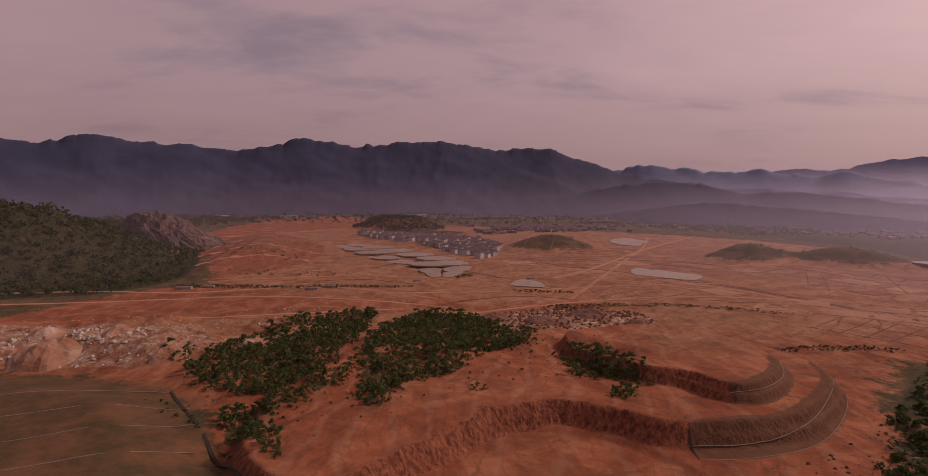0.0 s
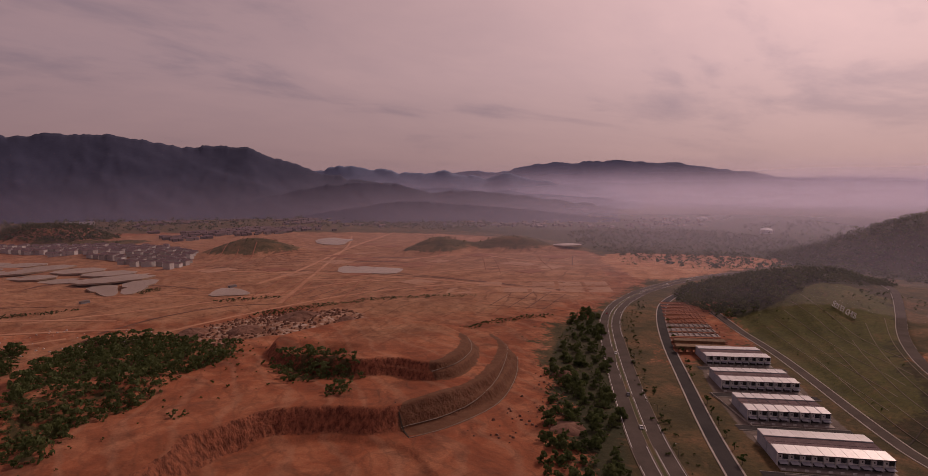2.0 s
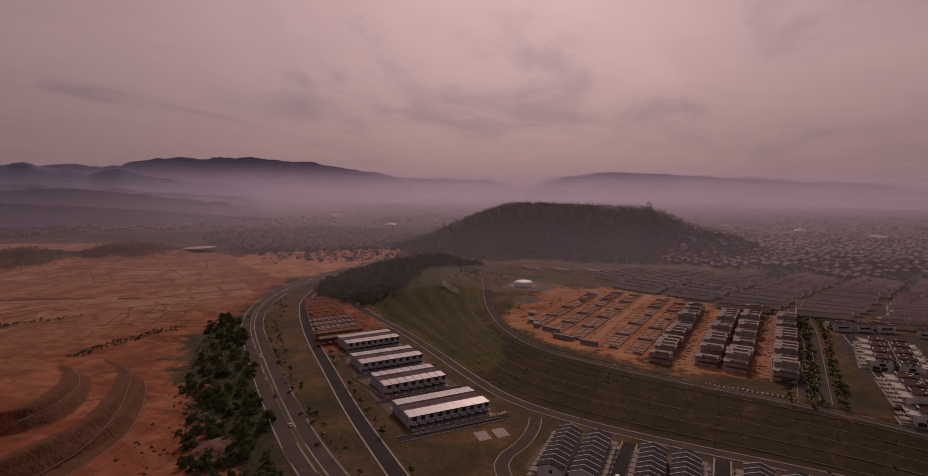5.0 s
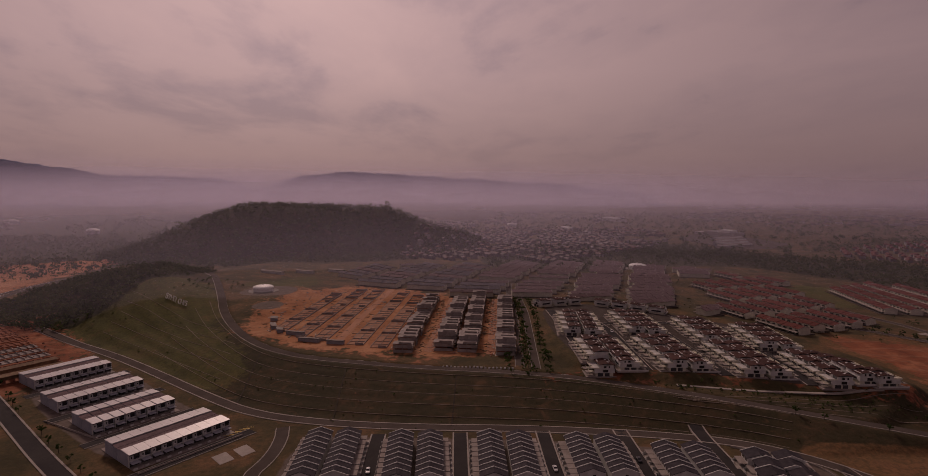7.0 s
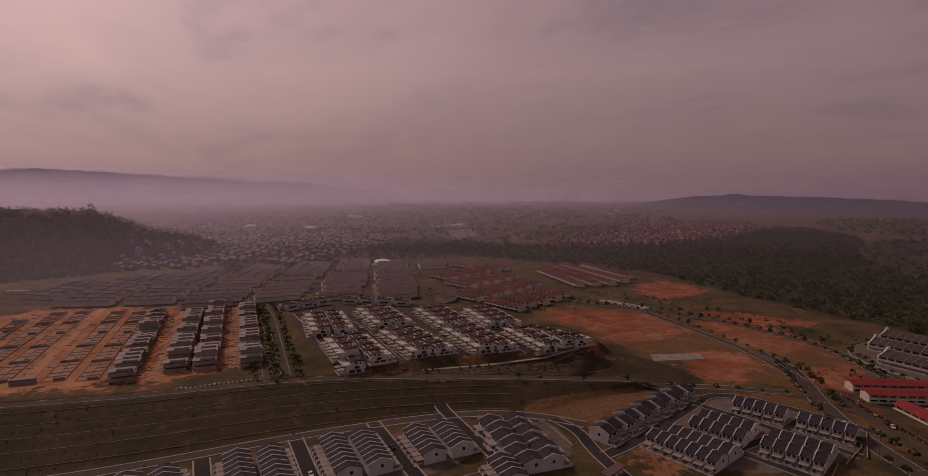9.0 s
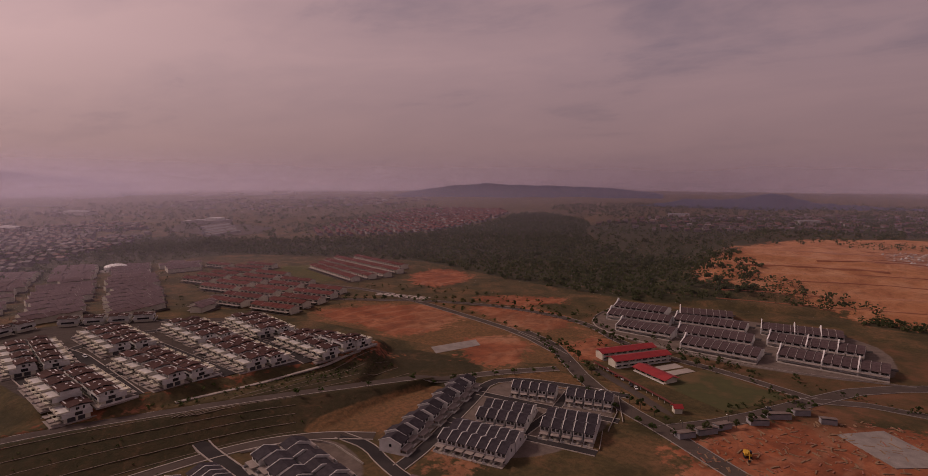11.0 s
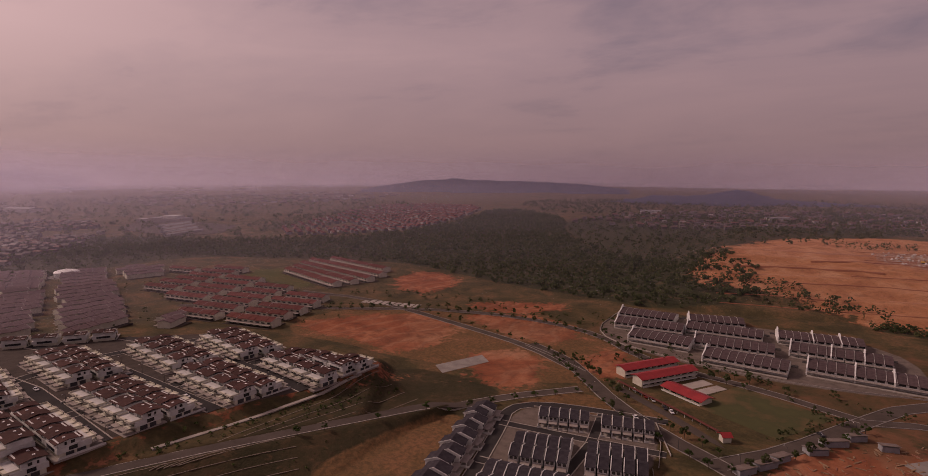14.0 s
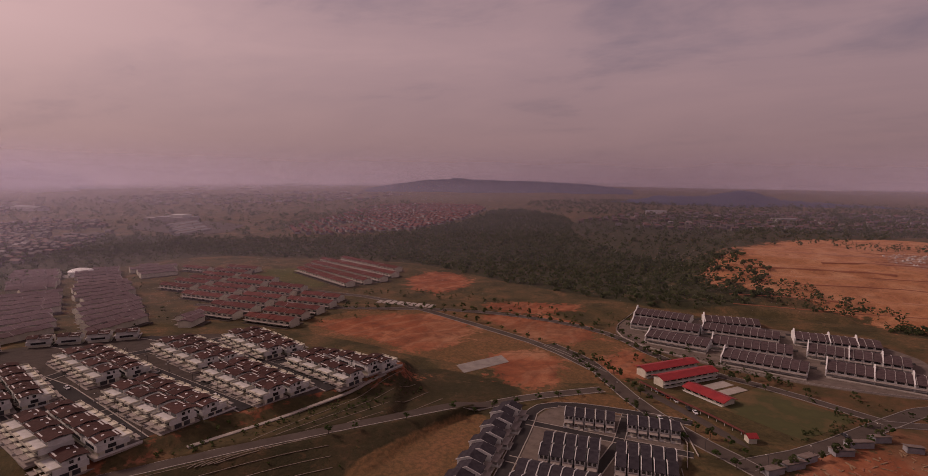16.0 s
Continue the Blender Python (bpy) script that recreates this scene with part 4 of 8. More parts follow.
# ---------------------------------------------------------------- hills on the horizon
def ridge(name, far, points, label, material, depth=420, foot=-20.0, rough=9.0, seed=0):
    """A mountain range seen from afar: a crest that follows (azimuth, elevation) and falls to both sides in spurs."""
    az = np.arange(points[0][0], points[-1][0] + 0.01, 0.16)
    el = np.interp(az, [p[0] for p in points], [p[1] for p in points])
    el = np.convolve(np.pad(el, 4, "edge"), np.ones(9) / 9, "valid")
    u = az * far * 0.01745
    body = 120 + far * np.tan(np.radians(el))
    crest = body + rough * (cloud(u, u * 0, far * 0.05, seed, 4) + 0.7 * cloud(u, u * 0, far * 0.012, seed + 5, 3))
    crest = crest + 3.5 * cloud(u, u * 0 + 3, far * 0.0035, seed + 9, 2)
    rows = []
    for t in np.linspace(-1, 1, 61):
        w = t * depth
        spur = 1 - 2 * np.abs(cloud(u + 0.35 * w, w + u * 0.2, far * 0.085, seed + 1, 4))
        gully = 1 - 2 * np.abs(cloud(u - 0.2 * w, w * 0.8, far * 0.035, seed + 2, 4))
        fall = np.clip(1 - abs(t), 0, 1) ** 1.35
        side = min(1, abs(t) * 3.2) * (1 - abs(t)) ** 0.7
        z = max(0, 1 - abs(t) * 9) * (crest - body) + foot + (body - foot) * np.clip(fall + side * (0.055 * spur + 0.02 * gully - 0.02), 0, 1)
        r = far + w
        rows.append(np.stack([np.sin(np.radians(az)) * r, np.cos(np.radians(az)) * r, z], 1))
    v = np.concatenate(rows)
    n = len(az)
    f = [(i * n + j, i * n + j + 1, (i + 1) * n + j + 1, (i + 1) * n + j) for i in range(60) for j in range(n - 1)]
    me = bpy.data.meshes.new(name)
    me.from_pydata(v, [], f)
    me.materials.append(M[material])
    me.polygons.foreach_set("use_smooth", [True] * len(f))
    return tagged(new(name, me), label, "mountain", kind="structure")


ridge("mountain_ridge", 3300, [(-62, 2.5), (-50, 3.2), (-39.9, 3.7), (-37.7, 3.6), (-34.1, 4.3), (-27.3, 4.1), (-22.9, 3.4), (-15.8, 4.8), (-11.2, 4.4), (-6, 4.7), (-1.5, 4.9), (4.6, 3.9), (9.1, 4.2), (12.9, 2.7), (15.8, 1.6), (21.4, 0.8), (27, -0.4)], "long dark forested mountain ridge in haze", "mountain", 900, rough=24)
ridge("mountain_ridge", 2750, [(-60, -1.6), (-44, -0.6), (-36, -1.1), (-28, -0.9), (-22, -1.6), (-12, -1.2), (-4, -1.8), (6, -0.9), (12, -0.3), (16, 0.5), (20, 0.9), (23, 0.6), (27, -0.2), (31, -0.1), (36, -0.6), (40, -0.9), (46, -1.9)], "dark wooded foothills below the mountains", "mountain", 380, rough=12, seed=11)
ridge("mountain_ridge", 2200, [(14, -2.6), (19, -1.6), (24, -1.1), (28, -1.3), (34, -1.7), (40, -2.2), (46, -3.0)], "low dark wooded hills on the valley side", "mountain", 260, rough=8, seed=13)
ridge("mountain_ridge", 3900, [(8, 1.5), (15.3, 2.0), (18.3, 2.6), (21, 2.2), (24.0, 1.8), (28.8, 2.0), (32.5, 1.2), (34.4, 2.0), (36.7, 1.0), (40.0, 0.6), (44, 0.4), (48, -1.0)], "hazy blue-grey hills behind the valley", "hazed_mountain", 420, rough=22, seed=2)
ridge("mountain_ridge", 4550, [(24, 1.4), (30, 1.9), (34.2, 1.8), (35.9, 2.5), (43.8, 2.9), (51.7, 2.6), (59.5, 1.2), (69.1, 0.9), (72.5, -0.0), (76.2, 1.3), (81.4, 1.7), (88.0, 1.4), (94.1, 1.0), (106.2, 0.4), (113, -0.6)], "pale blue far mountain range over a band of mist", "hazed_mountain", 260, rough=20, seed=4)
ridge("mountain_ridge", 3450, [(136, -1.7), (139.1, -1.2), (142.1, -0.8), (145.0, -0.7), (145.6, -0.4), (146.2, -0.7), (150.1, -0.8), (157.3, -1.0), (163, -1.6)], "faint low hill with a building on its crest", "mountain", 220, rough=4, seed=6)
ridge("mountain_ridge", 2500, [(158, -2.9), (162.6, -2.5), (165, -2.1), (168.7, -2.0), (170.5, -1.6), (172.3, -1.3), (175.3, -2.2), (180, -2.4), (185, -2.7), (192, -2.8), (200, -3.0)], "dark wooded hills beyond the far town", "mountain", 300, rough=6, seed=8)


# ---------------------------------------------------------------- veil sheets that stand in for haze over the valley
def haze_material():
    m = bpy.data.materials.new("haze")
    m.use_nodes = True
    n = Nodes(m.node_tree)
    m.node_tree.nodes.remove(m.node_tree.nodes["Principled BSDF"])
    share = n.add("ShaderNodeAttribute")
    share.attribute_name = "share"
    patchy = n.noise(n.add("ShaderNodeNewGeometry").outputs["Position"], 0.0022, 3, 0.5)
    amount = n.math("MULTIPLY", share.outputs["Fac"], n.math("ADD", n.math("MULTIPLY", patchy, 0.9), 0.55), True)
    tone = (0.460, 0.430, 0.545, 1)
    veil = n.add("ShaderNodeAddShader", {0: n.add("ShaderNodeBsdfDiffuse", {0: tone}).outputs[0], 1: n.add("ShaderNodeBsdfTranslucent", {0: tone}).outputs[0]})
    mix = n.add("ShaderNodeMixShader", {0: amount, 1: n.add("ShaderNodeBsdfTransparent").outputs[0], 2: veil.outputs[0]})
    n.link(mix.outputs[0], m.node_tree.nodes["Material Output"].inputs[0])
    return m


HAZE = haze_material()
# upright part-clear rings, added to imitate haze that builds with distance
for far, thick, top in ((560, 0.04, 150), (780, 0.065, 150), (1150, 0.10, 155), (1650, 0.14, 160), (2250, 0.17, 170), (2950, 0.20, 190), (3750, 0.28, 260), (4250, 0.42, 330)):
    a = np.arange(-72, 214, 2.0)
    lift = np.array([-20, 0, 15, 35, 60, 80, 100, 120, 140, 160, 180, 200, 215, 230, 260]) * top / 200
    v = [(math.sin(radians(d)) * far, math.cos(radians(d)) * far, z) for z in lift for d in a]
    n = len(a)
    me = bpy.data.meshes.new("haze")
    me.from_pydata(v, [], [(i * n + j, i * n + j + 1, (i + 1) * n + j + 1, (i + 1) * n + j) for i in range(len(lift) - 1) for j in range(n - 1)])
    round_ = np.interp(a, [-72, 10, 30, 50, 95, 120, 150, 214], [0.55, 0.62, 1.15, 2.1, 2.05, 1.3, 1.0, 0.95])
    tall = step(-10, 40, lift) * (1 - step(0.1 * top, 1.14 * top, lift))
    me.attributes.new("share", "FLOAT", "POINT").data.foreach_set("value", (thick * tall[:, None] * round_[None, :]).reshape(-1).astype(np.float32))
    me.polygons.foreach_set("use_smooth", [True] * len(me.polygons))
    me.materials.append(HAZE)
    tagged(new("haze_bank", me), "thin grey see-through sheet standing in for valley haze", "haze", kind="stuff")

# ---------------------------------------------------------------- trees
def clump(rng, r, squash=0.8, faces=22):
    """A ragged ball of leaf blades: small quads on a lumpy shell."""
    v, f = [], []
    for _ in range(faces):
        d = rng.normal(size=3)
        d /= np.linalg.norm(d)
        d[2] = abs(d[2]) * 0.9 - 0.25
        c = d * r * rng.uniform(0.55, 1.05) * (1, 1, squash)
        a = np.cross(d, rng.normal(size=3))
        a /= np.linalg.norm(a)
        b = np.cross(d, a)
        s = r * rng.uniform(0.28, 0.55)
        k = len(v)
        v += [c - a * s - b * s * 0.6, c + a * s - b * s * 0.6, c + a * s * 0.7 + b * s * 0.8 - d * s * 0.2, c - a * s * 0.7 + b * s * 0.8 - d * s * 0.2]
        f.append((k, k + 1, k + 2, k + 3))
    return np.array(v), np.array(f)


def crown(rng, width, tall, clumps, faces=22):
    """Clumps gathered into an uneven crown that starts at z = 0."""
    V, F, k = [], [], 0
    for _ in range(clumps):
        a, q = rng.uniform(0, 6.283), rng.uniform(0.05, 1) ** 0.5
        h = rng.uniform(0, 1)
        w = width * 0.5 * (1 - 0.65 * h ** 1.6) * q
        v, f = clump(rng, width * rng.uniform(0.14, 0.24), rng.uniform(0.6, 0.9), faces)
        V.append(v + (math.cos(a) * w, math.sin(a) * w, tall * (0.12 + 0.8 * h)))
        F.append(f + k)
        k += len(v)
    return np.concatenate(V), np.concatenate(F)


def np_mesh(name, v, f, material):
    me = bpy.data.meshes.new(name)
    me.from_pydata(v, [], f)
    me.materials.append(M[material])
    return me


RNG = np.random.default_rng(5)
CROWNS = [crown(RNG, 5.5, 5.0, 14), crown(RNG, 7.0, 6.0, 18), crown(RNG, 4.0, 5.5, 10), crown(RNG, 8.5, 5.0, 18)]
SMALL_CROWNS = [crown(RNG, 5.0, 4.2, 6, 12), crown(RNG, 6.5, 5.0, 7, 12), crown(RNG, 4.0, 3.5, 5, 12)]
TINY_CROWNS = [crown(RNG, 5.0, 4.5, 4, 9), crown(RNG, 6.5, 5.0, 5, 8), crown(RNG, 4.2, 5.2, 4, 9), crown(RNG, 7.5, 4.5, 5, 9)]
BUSHES = [crown(RNG, 2.6, 1.7, 5, 12), crown(RNG, 3.6, 2.0, 6, 12), crown(RNG, 1.8, 1.3, 4, 10)]


def thicket(name, places, shapes, material, label, scale=(0.7, 1.3), sink=0.3, category="trees"):
    """Many crowns in one object, each turned and scaled by chance."""
    V, F, k = [], [], 0
    p = np.asarray(places, float)
    z = land(p[:, 0], p[:, 1])
    for (x, y), h in zip(p, z):
        v, f = shapes[RNG.integers(len(shapes))]
        a, s = RNG.uniform(0, 6.283), RNG.uniform(*scale)
        c, n = math.cos(a) * s, math.sin(a) * s
        V.append(np.stack([v[:, 0] * c - v[:, 1] * n + x, v[:, 0] * n + v[:, 1] * c + y, v[:, 2] * s * RNG.uniform(0.85, 1.25) + h - sink], 1))
        F.append(f + k)
        k += len(v)
    return tagged(new(name, np_mesh(name, np.concatenate(V), np.concatenate(F), material)), label, category, kind="stuff")


def scatter(ring, gap, keep=1.0, margin=0.0):
    """Places by chance inside a ring, about gap apart."""
    ring = smooth_line(ring, True)
    lo, hi = ring.min(0), ring.max(0)
    gx, gy = np.meshgrid(np.arange(lo[0], hi[0], gap), np.arange(lo[1], hi[1], gap))
    p = np.stack([gx.ravel(), gy.ravel()], 1) + RNG.uniform(-0.5, 0.5, (gx.size, 2)) * gap
    d = inside(ring, p[:, 0], p[:, 1]) + 5 * rolling(p[:, 0], p[:, 1], 45, 2.0) - margin
    return p[(d > 0) & (RNG.random(len(p)) < keep)]


thicket("roadside_wood", scatter(WOOD_RINGS[3], 5.4, 0.85), CROWNS + BUSHES, "shrub", "dense green roadside trees and bushes", (0.6, 1.15))
thicket("knoll_wood", scatter(WOOD_RINGS[0], 5.5), TINY_CROWNS, "leaf", "dark dense wood on the knoll", (0.9, 1.7))
thicket("hill_wood", scatter(WOOD_RINGS[1], 9.5), TINY_CROWNS, "leaf", "dark forest on the flat-topped hill", (1.3, 2.3), 1.5)
thicket("hillside_forest", scatter(WOOD_RINGS[2], 11.0), TINY_CROWNS, "leaf", "dark green forest on the hillside", (1.4, 2.6), 1.0)
thicket("southern_forest", scatter(WOOD_RINGS[4], 11.0), TINY_CROWNS, "leaf", "broad dark green forest belt", (1.2, 2.4), 1.0)
thicket("eastern_wood", scatter(WOOD_RINGS[5], 12.0, 0.75), TINY_CROWNS, "leaf", "dark tree belt behind the estate", (1.0, 1.9), 1.0)
thicket("village_wood", scatter([(435, -933), (155, -787), (0, -1000), (-134, -1500), (-227, -2300), (191, -1904), (698, -1577)], 17.0, 0.6), TINY_CROWNS, "leaf", "dark trees round the distant village", (1.2, 2.4), 1.0)
thicket("mound_wood", scatter([(-350, 1640), (-290, 1560), (-180, 1535), (-70, 1580), (-50, 1650), (-110, 1730), (-280, 1740)], 7.0), TINY_CROWNS, "leaf", "dark scrub on the low mound behind the ponds", (1.5, 2.4), 1.0)
thicket("valley_wood", scatter([(577, 1746), (700, 1500), (830, 1440), (1122, 1634), (1286, 2186), (846, 2410)], 21.0, 0.8), TINY_CROWNS, "leaf", "dark woods along the valley floor", (1.5, 2.8), 1.5)
thicket("valley_wood", scatter([(-1900, 1500), (-1900, 2200), (-1000, 2300), (-760, 2150), (-780, 1700), (-900, 1560), (-1300, 1500)], 23.0, 0.8), TINY_CROWNS, "leaf", "dark woods below the mountains", (1.6, 3.0), 1.5)
thicket("estate_belt", scatter([(1050, -729), (1287, -1052), (1384, -1413), (1242, -1237), (1099, -929), (1014, -745)], 13.0, 0.8), TINY_CROWNS, "leaf", "dark tree belt between distant estates", (1.0, 2.0), 1.0)
thicket("forest_edge", scatter(WOOD_RINGS[6], 5.0), TINY_CROWNS, "leaf", "trees at the foot of the cut hill", (0.8, 1.5))
for ring in GULLIES:
    thicket("gully_scrub", scatter(ring, 3.4, 0.92), BUSHES + SMALL_CROWNS, "shrub", "dark green scrub filling a gully in the red earth", (0.8, 1.5), 0.6, "scrub")
thicket("slope_scrub", scatter([(-200, 330), (-100, 440), (60, 440), (120, 330), (0, 300), (-60, 220), (-140, 250)], 7.0, 0.35), BUSHES, "leaf_bright", "scattered bushes on red slopes", (0.5, 1.0), 0.4, "scrub")

# ---------------------------------------------------------------- houses
def slate_terrace(name, w=4.55, d=10.6):
    """A two-storey terrace house: slate gable roof, white party-wall parapet, front porch and yard."""
    h = new(name)
    e, r = 4.8, 6.9
    part("wall", Solid().prism([(0, -0.6), (d, -0.6), (d, e), (d / 2, r - 0.25), (0, e)], -w / 2, w / 2), "white_wall", h)
    part("roof", Solid().prism([(-0.7, e - 0.15), (d / 2, r - 0.15), (d + 0.5, e - 0.1), (d + 0.5, e + 0.1), (d / 2, r + 0.08), (-0.7, e + 0.08)], -w / 2 + 0.3, w / 2), "slate_roof", h, "dark slate-grey gable roof")
    part("parapet", Solid().prism([(-0.8, e - 0.2), (d / 2, r - 0.15), (d + 0.6, e - 0.1), (d + 0.6, e + 0.35), (d / 2, r + 0.4), (-0.8, e + 0.32)], -w / 2 - 0.03, -w / 2 + 0.34), "white_wall", h, "white party-wall parapet")
    part("porch_roof", Solid().box(-w / 2 + 0.3, -3.3, 2.2, w / 2 - 0.2, 0, 2.4, 0.05), "paving", h, "flat concrete porch roof")
    part("porch_post", Solid().box(-w / 2 + 0.3, -3.2, -0.3, -w / 2 + 0.55, -2.95, 2.2), "white_wall", h)
    part("yard", Solid().box(-w / 2, -4.3, -0.6, w / 2, 0, 0.12), "pale_concrete", h, "pale concrete front yard")
    part("yard_wall", Solid().box(-w / 2, -4.3, 0.12, -w / 2 + 0.14, -0.2, 1.1), "white_wall", h, "low white yard wall")
    part("front_wall", Solid().box(-w / 2 + 0.14, -4.3, 0.12, -w * 0.05, -4.15, 1.0), "white_wall", h)
    part("door", Solid().box(-w * 0.4, -0.06, 0.1, -w * 0.2, 0, 2.0), "timber", h)
    part("window", Solid().box(-w * 0.06, -0.08, 0.5, w * 0.38, 0, 1.9), "glass", h)
    part("window", Solid().box(-w * 0.36, -0.08, 2.9, -w * 0.06, 0, 4.2), "glass", h)
    part("window", Solid().box(w * 0.08, -0.08, 2.9, w * 0.38, 0, 4.2), "glass", h)
    part("gable_window", Solid().box(w / 2, d * 0.5, 2.9, w / 2 + 0.06, d * 0.62, 4.3), "glass", h)
    part("gable_window", Solid().box(-w / 2 - 0.06, d * 0.4, 2.9, -w / 2, d * 0.52, 4.3), "glass", h)
    return h


def row(proto, start, end, count, face=1, step_z=0.0, group="", z=None, stagger=0.0):
    """Houses in a row. face 1: their fronts look to the right of the way from start to end."""
    sx, sy = start
    ex, ey = end
    ang = math.degrees(math.atan2(ey - sy, ex - sx)) + (0 if face > 0 else 180)
    for i in range(count):
        t = (i + 0.5) / count
        x, y = sx + (ex - sx) * t, sy + (ey - sy) * t
        o = stagger * (i % 2)
        b = (ground_z(x, y) if z is None else z) + step_z * i + 0.1
        ob = copy_thing(proto, pose(x - math.sin(radians(ang)) * o, y + math.cos(radians(ang)) * o, b, 0, 0, ang))
        tagged(ob, group=group)
        if 0 < i < count - 1:
            for o in list(ob.children):
                if o.name.split(".")[0] in ("gable_window", "end_window", "open_bay"):
                    bpy.data.objects.remove(o)


def drop(proto):
    for o in (*proto.children_recursive, proto):
        bpy.data.objects.remove(o)


slate = tagged(slate_terrace("terrace_house"), "two-storey white terrace house with dark slate gable roof", "house")


def paired_rows(rows, depth, group, proto):
    """Rows given by their back line; the fronts stand depth away on the side that they face."""
    for s, e, c, f in rows:
        dx, dy = e[0] - s[0], e[1] - s[1]
        l = math.hypot(dx, dy)
        px, py = dy / l * f * depth, -dx / l * f * depth
        row(proto, (s[0] + px, s[1] + py), (e[0] + px, e[1] + py), c, f, group=group)


def both(s, e, c):
    return [(s, e, c, -1), (s, e, c, 1)]


paired_rows(both((256, 47), (214, 47), 9) + both((252, 8.5), (211, 8.5), 9) + both((250, -33), (210, -31), 9) + both((245, -73.5), (211, -71.5), 8) + both((235, -111), (207.5, -109), 6), 12.0, "lower estate terraces", slate)
paired_rows([((183, -277), (159, -285), 5, 1), ((153, -285), (129, -292), 5, 1)], 11.0, "lower estate terraces", slate)
paired_rows(both((177, -235), (152, -242), 5) + both((146, -244), (121, -251), 5) + both((176, -206), (143, -212), 7), 11.0, "lower estate terraces", slate)
paired_rows([((190, -130), (172, -127), 4, 1)], 11.0, "lower estate terraces", slate)
drop(slate)


# wider, staggered houses in the bend of the lane
wide = tagged(slate_terrace("terrace_house", 7.6, 10.4), "wide white house with staggered dark slate gable roof", "house")
for s, e, f in (((226, -148), (178, -139), -1), ((226, -148), (178, -139), 1), ((194, -177), (214, -263), 1)):
    dx, dy = e[0] - s[0], e[1] - s[1]
    l = math.hypot(dx, dy)
    px, py = dy / l * f * 11.5, -dx / l * f * 11.5
    row(wide, (s[0] + px, s[1] + py), (e[0] + px, e[1] + py), round(l / 8.1), f, group="staggered houses by the lane", stagger=2.0)
drop(wide)


# the four blocks by the service road
def metal_terrace(name, w=4.75):
    """A modern terrace house: a light sheet roof over the front, a grey lower roof behind."""
    h = new(name)
    part("wall", Solid().prism([(0, -0.6), (11.6, -0.6), (11.6, 5.1), (7.3, 5.3), (7.3, 5.7), (0, 5.5)], -w / 2, w / 2), "shaded_blue_wall", h)
    part("roof", Solid().slab((-w / 2 + 0.12, -0.9, 5.75), (w / 2 - 0.12, -0.9, 5.75), (w / 2 - 0.12, 7.3, 6.06), (-w / 2 + 0.12, 7.3, 6.06), 0.16), "metal_roof", h, "light sheet-metal roof")
    part("fascia", Solid().box(-w / 2, -1.0, 5.3, w / 2, -0.9, 5.7), "rib_roof", h, "dark eaves board")
    part("back_roof", Solid().slab((-w / 2 + 0.08, 7.35, 5.56), (w / 2 - 0.08, 7.35, 5.56), (w / 2 - 0.08, 11.6, 5.3), (-w / 2 + 0.08, 11.6, 5.3), 0.15), "mauve_roof", h, "grey flat back roof")
    part("fin", Solid().box(-w / 2 - 0.1, -0.9, 0, -w / 2 + 0.12, 0.1, 5.3), "white_wall", h, "white party fin")
    part("band", Solid().box(-w / 2 + 0.12, -0.5, 2.45, w / 2, 0, 2.85), "white_wall", h, "white floor band")
    part("window", Solid().box(-w * 0.02, -0.1, 2.95, w * 0.42, 0, 5.0), "glass", h)
    panel = part("panel", Solid().box(-w * 0.38, -0.1, 2.95, -w * 0.08, 0, 5.1), "white_wall", h)
    part("small_window", Solid().box(-w * 0.28, -0.14, 3.5, -w * 0.16, -0.1, 4.3), "glass", panel)
    part("garage", Solid().box(-w * 0.38, -0.1, 0.1, w * 0.38, 0, 2.2), "dark_metal", h, "dark glazed ground floor front")
    part("canopy", Solid().box(-w / 2 + 0.2, -3.6, 2.2, w * 0.3, -0.1, 2.4, 0.05), "shaded_blue_wall", h, "flat porch canopy")
    part("yard", Solid().box(-w / 2, -5.0, -0.6, w / 2, 0, 0.12), "paving", h, "concrete forecourt")
    part("gate_wall", Solid().box(-w / 2, -5.0, 0.12, -w * 0.15, -4.8, 1.0), "white_wall", h)
    return h


def back_terrace(name, w=4.75):
    """The back row of a block, whose front looks away: walls, roofs and yard."""
    h = new(name)
    part("wall", Solid().prism([(0, -0.6), (11.6, -0.6), (11.6, 5.1), (7.3, 5.3), (7.3, 5.7), (0, 5.5)], -w / 2, w / 2), "shaded_blue_wall", h)
    part("roof", Solid().slab((-w / 2 + 0.12, -0.9, 5.75), (w / 2 - 0.12, -0.9, 5.75), (w / 2 - 0.12, 7.3, 6.06), (-w / 2 + 0.12, 7.3, 6.06), 0.16), "metal_roof", h, "light sheet-metal roof")
    part("back_roof", Solid().slab((-w / 2 + 0.08, 7.35, 5.56), (w / 2 - 0.08, 7.35, 5.56), (w / 2 - 0.08, 11.6, 5.3), (-w / 2 + 0.08, 11.6, 5.3), 0.15), "mauve_roof", h, "grey flat back roof")
    part("yard", Solid().box(-w / 2, -5.0, -0.6, w / 2, 0, 0.12), "paving", h, "concrete forecourt")
    return h


